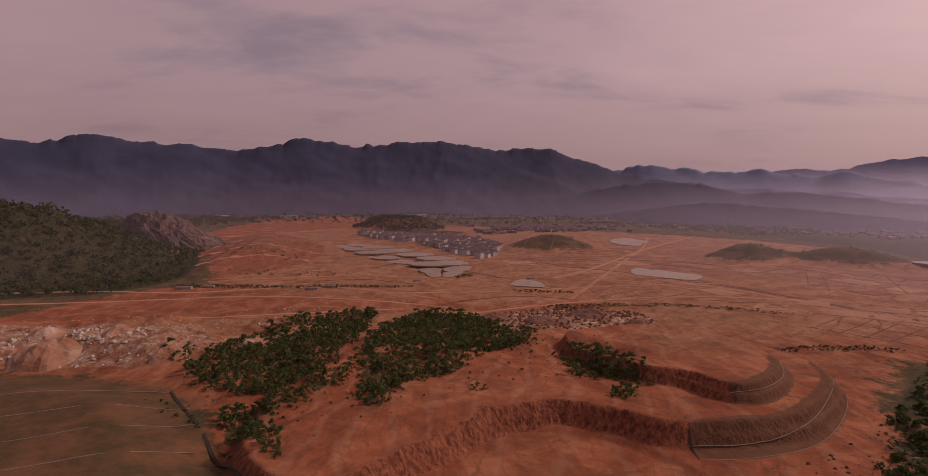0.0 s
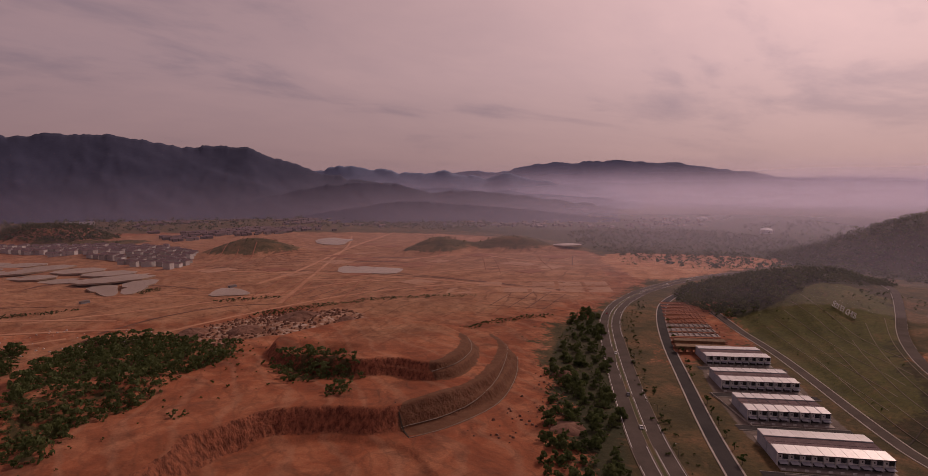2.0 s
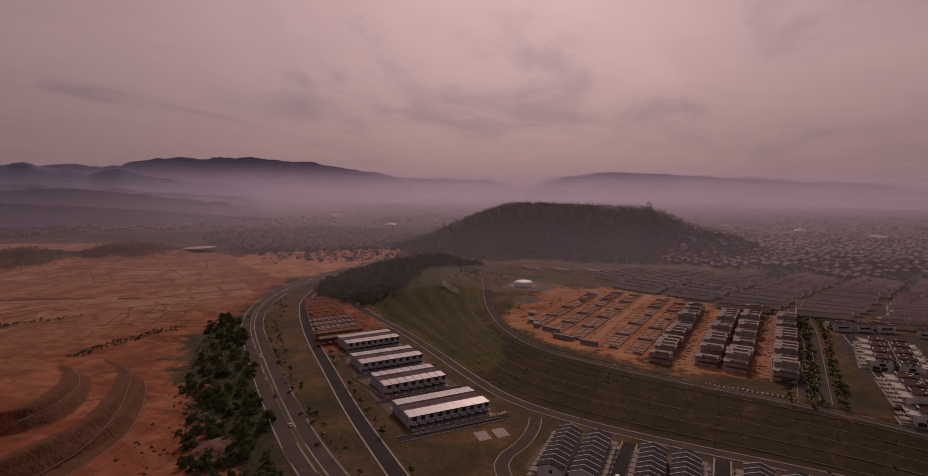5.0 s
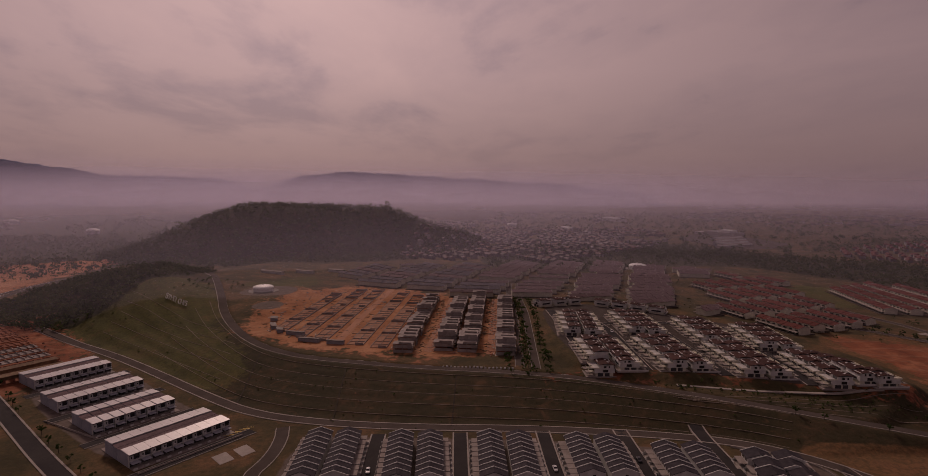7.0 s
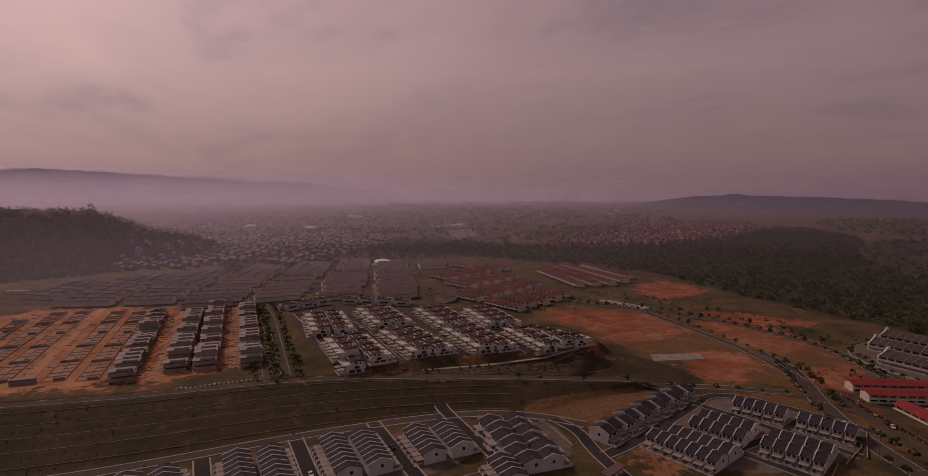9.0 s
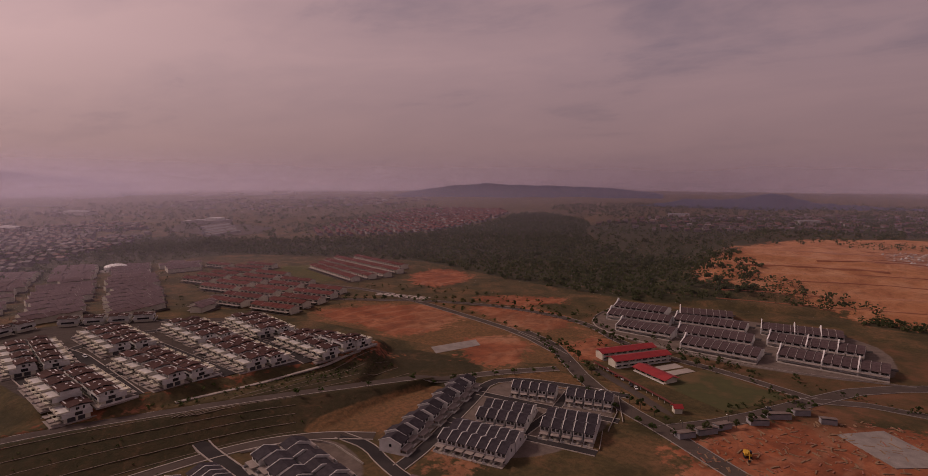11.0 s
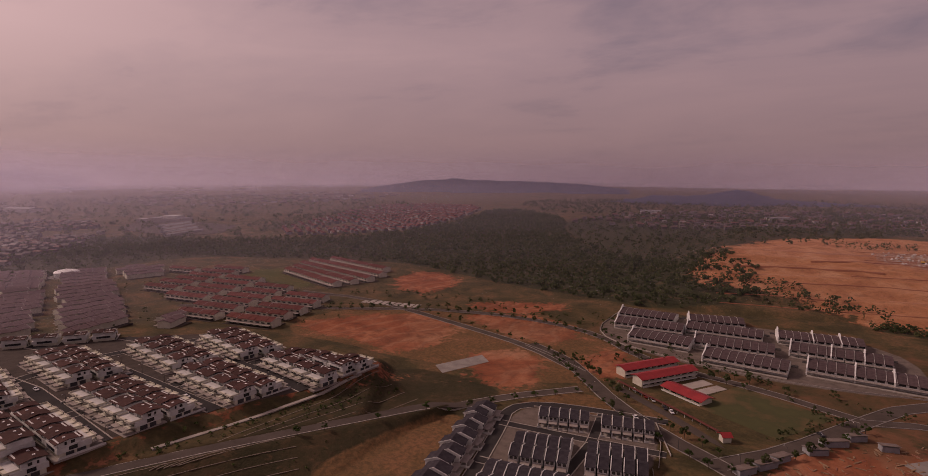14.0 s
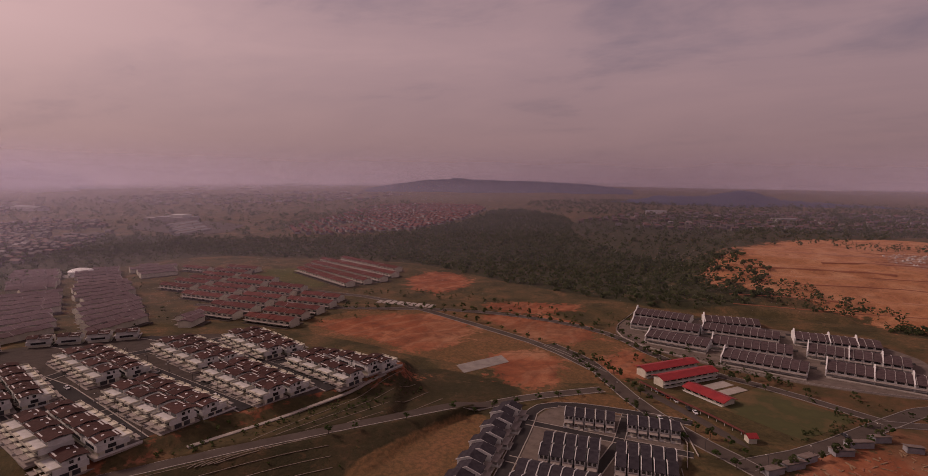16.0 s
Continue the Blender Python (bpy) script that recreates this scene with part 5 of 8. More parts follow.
metal_back = tagged(back_terrace("townhouse"), "modern terrace house with light sheet-metal roof seen from behind", "house")
metal = tagged(metal_terrace("townhouse"), "modern white terrace house with light sheet-metal roof", "house")
BLOCKS = [((234, 131), (270, 101.5), 10), ((267, 166), (299, 141), 8), ((296, 201), (331, 174), 9), ((331, 237), (365, 212), 9)]
for s, e, c in BLOCKS:
    dx, dy = e[0] - s[0], e[1] - s[1]
    l = math.hypot(dx, dy)
    nx, ny = -dy / l * 23.6, dx / l * 23.6
    row(metal, s, e, c, 1, group="terraces by the service road", z=0.1)
    row(metal_back, (s[0] + nx, s[1] + ny), (e[0] + nx, e[1] + ny), c, -1, group="terraces by the service road", z=0.1)
    road("block_lane", [(s[0] - nx * 0.42 - dx * 0.2, s[1] - ny * 0.42 - dy * 0.2), (e[0] - nx * 0.42 + dx * 0.14, e[1] - ny * 0.42 + dy * 0.14)], 5.6, "asphalt_dark", "concrete", "dark asphalt lane in front of a terrace block", rounds=0)
drop(metal)
drop(metal_back)


# the upper estate
def upper_house(name, w=13.6, d=12.0):
    """A pair of three-storey houses with deep front terraces, set back upwards, and low brown roofs."""
    h = new(name)
    part("wall", Solid().box(-w * 0.46, 0.8, -0.6, w * 0.46, d - 0.8, 2.3), "cream_wall", h)
    part("middle_floor", Solid().box(-w / 2, 0, 2.3, w / 2, d, 4.6), "white_wall", h)
    part("top_floor", Solid().box(-w * 0.46, 3.4, 4.6, w * 0.46, d - 0.6, 6.7), "white_wall", h)
    part("back_window", Solid().box(-w * 0.3, d, 2.7, w * 0.3, d + 0.07, 4.0), "glass", h)
    part("end_window", Solid().box(-w / 2 - 0.06, 5.0, 2.7, -w / 2, 8.0, 4.3), "glass", h)
    part("end_window", Solid().box(w / 2, 5.0, 2.7, w / 2 + 0.06, 8.0, 4.3), "glass", h)
    for s in (-1, 1):
        o = 0.3 * s
        c = s * w * 0.25
        tiles = part("roof", Solid().slab((c - w * 0.24, 2.6, 6.75 + o), (c + w * 0.24, 2.6, 6.75 + o), (c + w * 0.24, d * 0.62, 7.6 + o), (c - w * 0.24, d * 0.62, 7.6 + o), 0.2).slab((c - w * 0.24, d * 0.62, 7.6 + o), (c + w * 0.24, d * 0.62, 7.6 + o), (c + w * 0.24, d + 0.5, 6.7 + o), (c - w * 0.24, d + 0.5, 6.7 + o), 0.2), "brown_roof", h, "low brown tiled roof")
        part("skylight", Solid().box(c - 0.3, d * 0.66, 7.2 + o, c + 0.5, d * 0.74, 7.7 + o), "white_paint", tiles)
        part("terrace", Solid().box(c - w * 0.2, -1.8, 4.4, c + w * 0.2, 0, 4.6).box(c - w * 0.2, -1.8, 4.6, c + w * 0.2, -1.65, 5.3).box(c + s * w * 0.19, -1.8, 4.6, c + s * w * 0.2, 3.3, 5.3), "cream_wall", h, "cream roof terrace with parapet")
        part("balcony", Solid().box(c - w * 0.15, -2.6, 2.2, c + w * 0.15, 0, 2.4).box(c - w * 0.15, -2.6, 2.4, c + w * 0.15, -2.45, 3.1), "cream_wall", h, "cream balcony")
        part("window", Solid().box(c - w * 0.17, -0.07, 2.5, c + w * 0.17, 0, 4.2), "glass", h)
        part("window", Solid().box(c - w * 0.14, 3.3, 4.8, c + w * 0.14, 3.4, 6.5), "glass", h)
        part("canopy", Solid().box(c - w * 0.17, -4.7, 2.1, c + w * 0.17, -2.6, 2.3), "paving", h, "pale car porch roof")
    part("yard", Solid().box(-w / 2 - 0.4, -4.9, -0.8, w / 2 + 0.4, d + 1.4, 0.1), "paving", h)
    part("yard_wall", Solid().box(-w / 2 - 0.4, -4.9, 0.1, -w / 2 - 0.2, d, 1.0), "white_wall", h)
    for o in (-1, 1):
        x0, x1 = sorted((o * w * 0.46, o * (w * 0.46 + 0.08)))
        # dark plates on the end walls stand in for shaded openings
        part("open_bay", Solid().box(x0, 2.0, 0.1, x1, 5.2, 2.1).box(x0, 6.2, 0.1, x1, 9.0, 2.1), "dark_metal", h, "dark plate in place of a shaded open bay")
        part("end_window", Solid().box(x0, 5.6, 5.1, x1, 7.0, 6.3).box(x0, 8.4, 5.1, x1, 9.2, 6.3), "glass", h)
    return h


upper = tagged(upper_house("semi_detached_house"), "three-storey cream house with balconies and brown roof", "house")
for s, e, c in (((366, -111), (310, -108), 4), ((371, -152), (308, -151.5), 4), ((360, -198.5), (300, -194), 4), ((342, -241.5), (285, -235.5), 4), ((449, -118), (385, -108), 4), ((452, -162), (388, -157), 4), ((433, -209), (368, -202), 4), ((418, -250), (358, -239), 4)):
    paired_rows(both(s, e, c), 13.4, "upper estate houses", upper)
paired_rows([((492, -96), (512, -142), 3, -1), ((505, -150), (468, -205), 4, -1)], 12, "upper estate houses", upper)
row(upper, (297, -258), (279, -257), 1, -1, group="upper estate houses")
drop(upper)


# the dark-roofed estate to the south and the red and grey estates to the east
def double_terrace(name, w=5.0, d=21.0, roof="rib_roof", wall="white_wall"):
    """Two terrace houses back to back under one ridge."""
    h = new(name)
    part("wall", Solid().prism([(0, -0.8), (d, -0.8), (d, 4.4), (d / 2, 6.5), (0, 4.4)], -w / 2, w / 2), wall, h)
    part("roof", Solid().prism([(-0.8, 4.25), (d / 2, 6.6), (d + 0.8, 4.25), (d + 0.8, 4.5), (d / 2, 6.85), (-0.8, 4.5)], -w / 2 + 0.2, w / 2), roof, h)
    part("party_wall", Solid().prism([(-0.9, 4.25), (d / 2, 6.6), (d + 0.9, 4.25), (d + 0.9, 4.75), (d / 2, 7.1), (-0.9, 4.75)], -w / 2 - 0.02, -w / 2 + 0.18), "parapet_wall", h)
    for y, o in ((0, -1), (d, 1)):
        part("porch_roof", Solid().box(-w / 2 + 0.15, min(y, y + o * 3.0), 2.1, w / 2 - 0.15, max(y, y + o * 3.0), 2.3), "paving", h)
        part("window", Solid().box(-w * 0.35, y + min(o * 0.08, 0), 2.8, w * 0.35, y + max(o * 0.08, 0), 4.0), "glass", h)
    part("door", Solid().box(-w * 0.3, d, 0, w * 0.3, d + 0.08, 2.0), "dark_metal", h)
    part("yard", Solid().box(-w / 2, -4.2, -0.8, w / 2, d + 4.2, 0.12), "pale_concrete", h)
    return h


dark = tagged(double_terrace("row_house"), "terrace house with ribbed dark roof and white walls", "house")
SOUTH_ROWS = [((208, -502), (163, -503), 9), ((202, -470), (151, -474), 10), ((181, -440), (138, -438), 9), ((154, -509), (114, -520), 8), ((150, -485), (97, -487), 11), ((138, -450), (87, -453), 10), ((126, -421), (77, -419), 10), ((88, -496), (35, -503), 11), ((78, -467), (21, -466), 11), ((67, -432), (8, -430), 12)]
fin = new("gable_fin")
part("fin_wall", Solid().prism([(-1.2, 0), (22.2, 0), (22.2, 4.6), (14.5, 6.6), (12.5, 9.2), (10.5, 9.2), (6.5, 6.4), (-1.2, 4.6)], -0.4, 0.4), "white_paint", fin)
tagged(fin, "tall white gable fin wall at a row's end", "wall")
for i, (s, e, c) in enumerate(SOUTH_ROWS):
    dx, dy = e[0] - s[0], e[1] - s[1]
    l = math.hypot(dx, dy)
    px, py = dy / l * 10.5, -dx / l * 10.5
    row(dark, (s[0] + px, s[1] + py), (e[0] + px, e[1] + py), c, 1, group="dark-roofed southern terraces", z=0.3)
    ang = math.degrees(math.atan2(dy, dx))
    for k, t in enumerate((0.0, 0.42, 0.74) if i > 6 else (0.0,)):
        copy_thing(fin, pose(s[0] + dx * t + px - dx / l * 0.35, s[1] + dy * t + py - dy / l * 0.35, 0.3, 0, 0, ang))
    road("row_lane", [(s[0] - px * 1.48 - dx / l * 4, s[1] - py * 1.48 - dy / l * 4), (e[0] - px * 1.48 + dx / l * 4, e[1] - py * 1.48 + dy / l * 4)], 5.2, "asphalt_dark", None, "dark lane between the southern rows", rounds=0)
drop(dark)
drop(fin)


def terrace_row(s, e, roof, wall, label, group, wide=5.6, deep=15.0):
    """A far terrace as one long building: shared walls, a roof for each house, porches and windows."""
    length = math.hypot(e[0] - s[0], e[1] - s[1])
    n = max(3, round(length / wide))
    w = length / n
    h = new("terrace_row")
    part("wall", Solid().prism([(0, -1.5), (deep, -1.5), (deep, 4.7), (deep / 2, 6.1), (0, 4.7)], 0, length), wall, h)
    part("yard", Solid().box(0, -5.0, -1.5, length, deep + 5.0, 0.1), "asphalt", h)
    porch, glass, tiles = Solid(), Solid(), Solid()
    porch.box(0.3, -3.4, 2.0, length - 0.3, -0.05, 2.2)
    shape = [(-0.9, 4.5), (deep / 2, 6.3), (deep + 0.9, 4.5), (deep + 0.9, 4.75), (deep / 2, 6.6), (-0.9, 4.75)]
    stations = []
    for i in range(n):
        lift = 0.55 * ((i * 5 + n) % 3) / 2
        stations += [(i * w, lift), ((i + 1) * w, lift)]
        for z in (0.4, 2.6):
            glass.box(i * w + 1.2, -0.09, z, (i + 1) * w - 1.4, -0.01, z + 1.2)
    for x, lift in stations:
        tiles.v += [(x, y, z + lift) for y, z in shape]
    last = len(stations) - 1
    tiles.f += [tuple(range(6))[::-1], tuple(last * 6 + i for i in range(6))]
    tiles.f += [(a * 6 + i, a * 6 + (i + 1) % 6, a * 6 + 6 + (i + 1) % 6, a * 6 + 6 + i) for a in range(last) for i in range(6)]
    part("roof", tiles, roof, h)
    ends = Solid()
    for i in range(0, n + 1, 2):
        ends.prism([(-1.0, 4.5), (deep / 2, 6.4), (deep + 1.0, 4.5), (deep + 1.0, 5.0), (deep / 2, 6.85), (-1.0, 5.0)], i * w - 0.15, i * w + 0.15)
    part("party_wall", ends, "parapet_wall", h)
    part("porch", porch, "paving", h)
    part("window", glass, "glass", h)
    x, y = (s[0] + e[0]) / 2, (s[1] + e[1]) / 2
    h.matrix_world = pose(s[0], s[1], ground_z(x, y) + 0.3, 0, 0, math.degrees(math.atan2(e[1] - s[1], e[0] - s[0])))
    return tagged(h, label, "terrace", group)


RED_ESTATE = smooth_line([(700, -325), (765, -436), (691, -462), (600, -420), (518, -396), (432, -392), (388, -345), (424, -290), (480, -276), (525, -280), (580, -298)], True, 1)
for k in range(-2, 11):
    for m in range(-1, 8):
        x, y = 430 + 54 * m + 9 * k, -250 + 12 * m - 22 * k
        l = RNG.uniform(20, 25)
        p, q = (x + l, y + 0.2 * l), (x - l, y - 0.2 * l)
        d = inside(RED_ESTATE, np.array([p[0], q[0], x]), np.array([p[1], q[1], y]))
        if d.min() > -6 and d[2] > 4:
            terrace_row(p, q, "red_roof", "cream_wall", "long terrace with weathered red tile roofs", "red-roofed terraces", 6.0, 11.0)
for s, e in (((623, -472), (505, -440)), ((632, -492), (500, -462)), ((645, -515), (494, -482)), ((655, -540), (500, -510)), ((640, -565), (520, -540))):
    terrace_row(s, e, "red_roof", "cream_wall", "long terrace with weathered red tile roofs", "red-roofed terraces", 6.0, 11.0)
ESTATE = smooth_line([(500, -215), (470, -250), (490, -272), (570, -278), (640, -300), (690, -318), (775, -428), (840, -330), (880, -260), (850, -150), (810, -60), (790, 120), (720, 130), (620, 70), (570, -10), (555, -95)], True, 1)
TAKEN = []
for k in range(-18, 20):
    for m in range(-5, 6):
        a = radians(68 - 8 * m + 3 * k)
        c, t = math.cos(a), math.sin(a)
        x, y = 665 - math.sin(radians(68)) * 21.5 * k + math.cos(radians(68)) * 58 * m, -80 + math.cos(radians(68)) * 21.5 * k + math.sin(radians(68)) * 58 * m
        l = RNG.uniform(19, 26)
        p, q = (x - c * l, y - t * l), (x + c * l, y + t * l)
        d = inside(ESTATE, np.array([p[0], q[0], x]), np.array([p[1], q[1], y]))
        if d.min() > -5 and RNG.random() < 0.93:
            TAKEN.extend([p, q, (x, y)])
            grey = y > -75
            terrace_row(p, q, "blue_roof" if grey and RNG.random() < 0.6 else "mauve_roof", "cream_wall", "long terrace with slate-grey roofs" if grey else "long terrace with faded mauve-brown roofs", "mauve-roofed terraces", 6.4, 10.5)

for x, y in scatter([tuple(p) for p in ESTATE], 13.0):
    a = math.atan2(y + 330, x - 420) + 1.2
    c, t = math.cos(a) * 10.5, math.sin(a) * 10.5
    ends = [(x - c, y - t), (x, y), (x + c, y + t)]
    near = min(math.hypot(u[0] - v[0], u[1] - v[1]) for u in ends for v in TAKEN)
    if near > 15.5 and inside(ESTATE, np.array([ends[0][0], ends[2][0]]), np.array([ends[0][1], ends[2][1]])).min() > 0:
        TAKEN.extend(ends)
        terrace_row(ends[0], ends[2], "mauve_roof", "cream_wall", "short terrace with faded mauve-brown roofs", "mauve-roofed terraces", 6.4, 10.0)

# ---------------------------------------------------------------- the school
def classroom_block(x, y, ang, length, wide, storeys):
    b = new("school_block")
    h = storeys * 2.4
    part("wall", Solid().box(-length / 2, 0, -0.5, length / 2, wide, h), "cream_wall", b)
    part("roof", Solid().prism([(-1.6, h - 0.1), (wide / 2, h + 1.6), (wide + 1.6, h - 0.1), (wide + 1.6, h + 0.12), (wide / 2, h + 1.85), (-1.6, h + 0.12)], -length / 2 - 1, length / 2 + 1), "school_roof", b, "bright red sheet roof")
    part("gable", Solid().prism([(0.2, h), (wide - 0.2, h), (wide / 2, h + 1.4)], -length / 2 + 0.1, length / 2 - 0.1), "cream_wall", b)
    for s in range(storeys):
        part("gallery", Solid().box(-length / 2, -1.4, s * 2.4 + 2.15, length / 2, 0, s * 2.4 + 2.3).box(-length / 2, -1.4, s * 2.4 - 0.1 if s else 0, length / 2, -1.3, s * 2.4 + 0.7), "white_wall", b, "open gallery with parapet")
        for k in range(int(length // 5)):
            x0 = -length / 2 + 1 + k * 5
            part("window", Solid().box(x0, -0.06, s * 2.4 + 0.8, x0 + 3.4, 0, s * 2.4 + 2.0), "glass", b)
    b.matrix_world = pose(x, y, ground_z(x, y), 0, 0, ang)
    return tagged(b, "long cream school block with red sheet roof", "school", "school buildings")


classroom_block(150, -371, -124, 42, 8, 2)
classroom_block(137, -361, -124, 42, 8, 2)
classroom_block(126, -341, 152, 26, 9, 1)
guard = new("guard_house")
part("wall", Solid().box(-2, -2, -0.3, 2, 2, 2.8), "cream_wall", guard)
part("roof", Solid().prism([(-2.8, 2.7), (0, 4.2), (2.8, 2.7), (2.8, 2.9), (0, 4.4), (-2.8, 2.9)], -2.6, 2.6), "school_roof", guard)
part("window", Solid().box(-1.2, -2.06, 1.0, 1.2, -2.0, 2.1), "glass", guard)
guard.matrix_world = pose(98, -299, 0.1, 0, 0, 35)
tagged(guard, "small cream guard house with red roof", "guard house")
walkway = new("covered_walkway")
WALK_LINE = smooth_line([(162, -341), (140, -327), (120, -316), (101, -303)])
part("roof", ribbon("roof", WALK_LINE, [(-1.0, 2.3), (0, 2.7), (1.0, 2.3), (1.0, 2.2), (-1.0, 2.2)], "red_roof"), "", walkway, "narrow weathered red roof")
for x, y, dx, dy in along(WALK_LINE, 5.0):
    part("post", Solid().tube(x, y, 0, 2.3, 0.1, 0.1, 6), "white_paint", walkway)
tagged(walkway, "long covered walkway with a narrow red roof", "walkway")


def pad(name, ring, material, label, category, lift=0.12, thick=0.6):
    """A flat slab laid over the ground."""
    z = max(ground_z(x, y) for x, y in ring) + lift
    k = Solid()
    n = len(ring)
    k.v += [(x, y, z) for x, y in ring] + [(x, y, z - thick) for x, y in ring]
    area = sum(ring[i][0] * ring[(i + 1) % n][1] - ring[(i + 1) % n][0] * ring[i][1] for i in range(n))
    top = tuple(range(n)) if area > 0 else tuple(range(n))[::-1]
    k.f += [top] + [(i, n + i, n + (i + 1) % n, (i + 1) % n) if area > 0 else (i, (i + 1) % n, n + (i + 1) % n, n + i) for i in range(n)]
    return tagged(new(name, k.mesh(name, material)), label, category, kind="structure")


pad("court", [(133, -355), (121, -376), (114, -372), (127, -351)], "pale_concrete", "pale concrete sports court", "court")
pad("court", [(125, -350), (112, -371), (106, -368), (119, -346)], "pale_concrete", "pale concrete sports court", "court")
pad("court", [(247, 95), (240, 88.5), (235, 93), (242, 99.5)], "pale_concrete", "pale concrete court in the small park", "court")
pad("court", [(254, 88), (247, 81.5), (242, 86), (249, 92.5)], "pale_concrete", "pale concrete court in the small park", "court")
pad("car_park", [(160, -339), (122, -313), (101, -297), (97, -291), (110, -297), (128, -311), (163, -334)], "asphalt", "grey asphalt car park by the school", "car park")
pad("playing_field", [(121, -335), (101, -377), (54, -355), (77, -314)], "field", "worn green playing field with bare patches", "field", 0.06)
pad("yard", [(272, -307), (257, -341), (246, -332), (260, -298)], "concrete", "pale levelled yard on the bare ground", "yard", 0.2)
for i in range(9):
    t = i / 9
    pad("parking_bay", [(437 - 60 * t, -420 - 13 * t), (432 - 60 * t, -421 - 13 * t), (429 - 60 * t, -409 - 13 * t), (434 - 60 * t, -408 - 13 * t)], "pale_concrete", "pale parking bay beside the ring road", "bay", 0.15)

# ---------------------------------------------------------------- water tanks and the hillside sign
def water_tank(x, y, r, tall, label):
    t = new("water_tank")
    part("drum", Solid().tube(0, 0, -0.5, tall, r, r, 40), "white_paint", t, "white concrete drum")
    k, n, rings = Solid(), 40, 6
    for j in range(rings):
        a = j / rings * math.pi / 2
        k.v += [(math.cos(a) * r * 1.04 * math.cos(6.2832 * i / n), math.cos(a) * r * 1.04 * math.sin(6.2832 * i / n), tall + math.sin(a) * r * 0.28) for i in range(n)]
    k.v.append((0, 0, tall + r * 0.28))
    for j in range(rings - 1):
        k.f += [(j * n + i, j * n + (i + 1) % n, (j + 1) * n + (i + 1) % n, (j + 1) * n + i) for i in range(n)]
    k.f += [((rings - 1) * n + i, (rings - 1) * n + (i + 1) % n, rings * n) for i in range(n)]
    part("dome", k, "white_paint", t, "shallow white dome", True)
    part("vent", Solid().tube(0, 0, tall + r * 0.27, tall + r * 0.27 + 0.9, 0.7, 0.7, 10), "white_paint", t)
    part("apron", Solid().tube(0, 0, -0.8, 0.15, r * 1.5, r * 1.5, 40), "concrete", t)
    t.matrix_world = pose(x, y, ground_z(x, y) + 0.2)
    return tagged(t, label, "water tank")


water_tank(572, 176, 10.0, 3.6, "round white water tank with a shallow dome")
water_tank(812, -309, 12.5, 5.0, "distant white water tank with a shallow dome")

# ---------------------------------------------------------------- drains on the green banks
def resample(pts, n):
    p = np.asarray(pts, float)
    s = np.concatenate([[0], np.cumsum(np.sqrt(((p[1:] - p[:-1]) ** 2).sum(1)))])
    u = np.linspace(0, s[-1], n)
    return np.stack([np.interp(u, s, p[:, 0]), np.interp(u, s, p[:, 1])], 1)


A = resample([p for p in FOOT_ROAD if -165 < p[1] < 232], 50)
B = resample([p for p in TOP_ROAD if -195 < p[1] < 207], 50)
drains = tagged(new("bank_drains"), "pale concrete drains along the berms of the bank", "drain", kind="structure")
for k in range(1, 6):
    line = A + (B - A) * (k / 6 + 0.02)
    part("drain", ribbon("drain", line[(3 if k < 4 else 0):], [(-0.16, -0.1), (-0.16, 0.14), (0.16, 0.14), (0.16, -0.1)], "drain"), "", drains)
for i in (17, 24, 31):
    part("cascade", ribbon("cascade", np.array([A[i] + (B[i] - A[i]) * t for t in np.linspace(0.04, 0.95, 12)]), [(-0.35, -0.1), (-0.35, 0.15), (0.35, 0.15), (0.35, -0.1)], "dark_drain"), "", drains)
C, E = resample([(283, -127), (286, -171), (287, -214), (290, -262)], 30), resample([(276, -140), (263, -167), (246, -204), (228, -256)], 30)
for k in range(1, 6):
    part("drain", ribbon("drain", C + (E - C) * k / 6, [(-0.2, -0.1), (-0.2, 0.14), (0.2, 0.14), (0.2, -0.1)], "drain", 3), "", drains)
north = tagged(new("hill_drains"), "pale drains across the green hillside", "drain", kind="structure")
for k in range(5):
    o = np.array([9 + 17 * k, 4 + 3 * k])
    line = smooth_line([np.array((330, 128)) + o, np.array((372, 178)) + o, np.array((412, 226)) + o * 1.05, np.array((440, 262)) + o])
    part("drain", ribbon("drain", line, [(-0.16, -0.1), (-0.16, 0.12), (0.16, 0.12), (0.16, -0.1)], "drain"), "", north)
west = tagged(new("slope_drains"), "pale concrete drains across the planted hillside", "drain", kind="structure")
for line in ([(-310, 255), (-240, 290), (-190, 315), (-172, 312)], [(-290, 225), (-205, 268), (-150, 292)], [(-265, 200), (-190, 238), (-136, 265)], [(-240, 178), (-165, 215), (-122, 240)], [(-180, 172), (-140, 195), (-108, 214)]):
    part("drain", ribbon("drain", smooth_line(line), [(-0.3, -0.1), (-0.3, 0.15), (0.3, 0.15), (0.3, -0.1)], "drain"), "", west)
part("side_drain", ribbon("side_drain", smooth_line([(-172, 314), (-140, 276), (-110, 236), (-84, 204)]), [(-0.8, 0.0), (-0.8, 0.25), (0.8, 0.25), (0.8, 0.0)], "dark_drain"), "", west)
dress = tagged(new("bench_drains"), "pale drains on the netted cut slopes", "drain", kind="structure")
for line in ([(106, 246), (132, 246), (167, 258), (203, 293), (222, 320), (229, 348)], [(106, 236), (130, 235), (170, 250), (206, 285), (228, 316)], [(140, 279), (157, 279), (184, 304), (196, 332)]):
    part("drain", ribbon("drain", smooth_line(line), [(-0.22, -0.1), (-0.22, 0.15), (0.22, 0.15), (0.22, -0.1)], "drain"), "", dress)
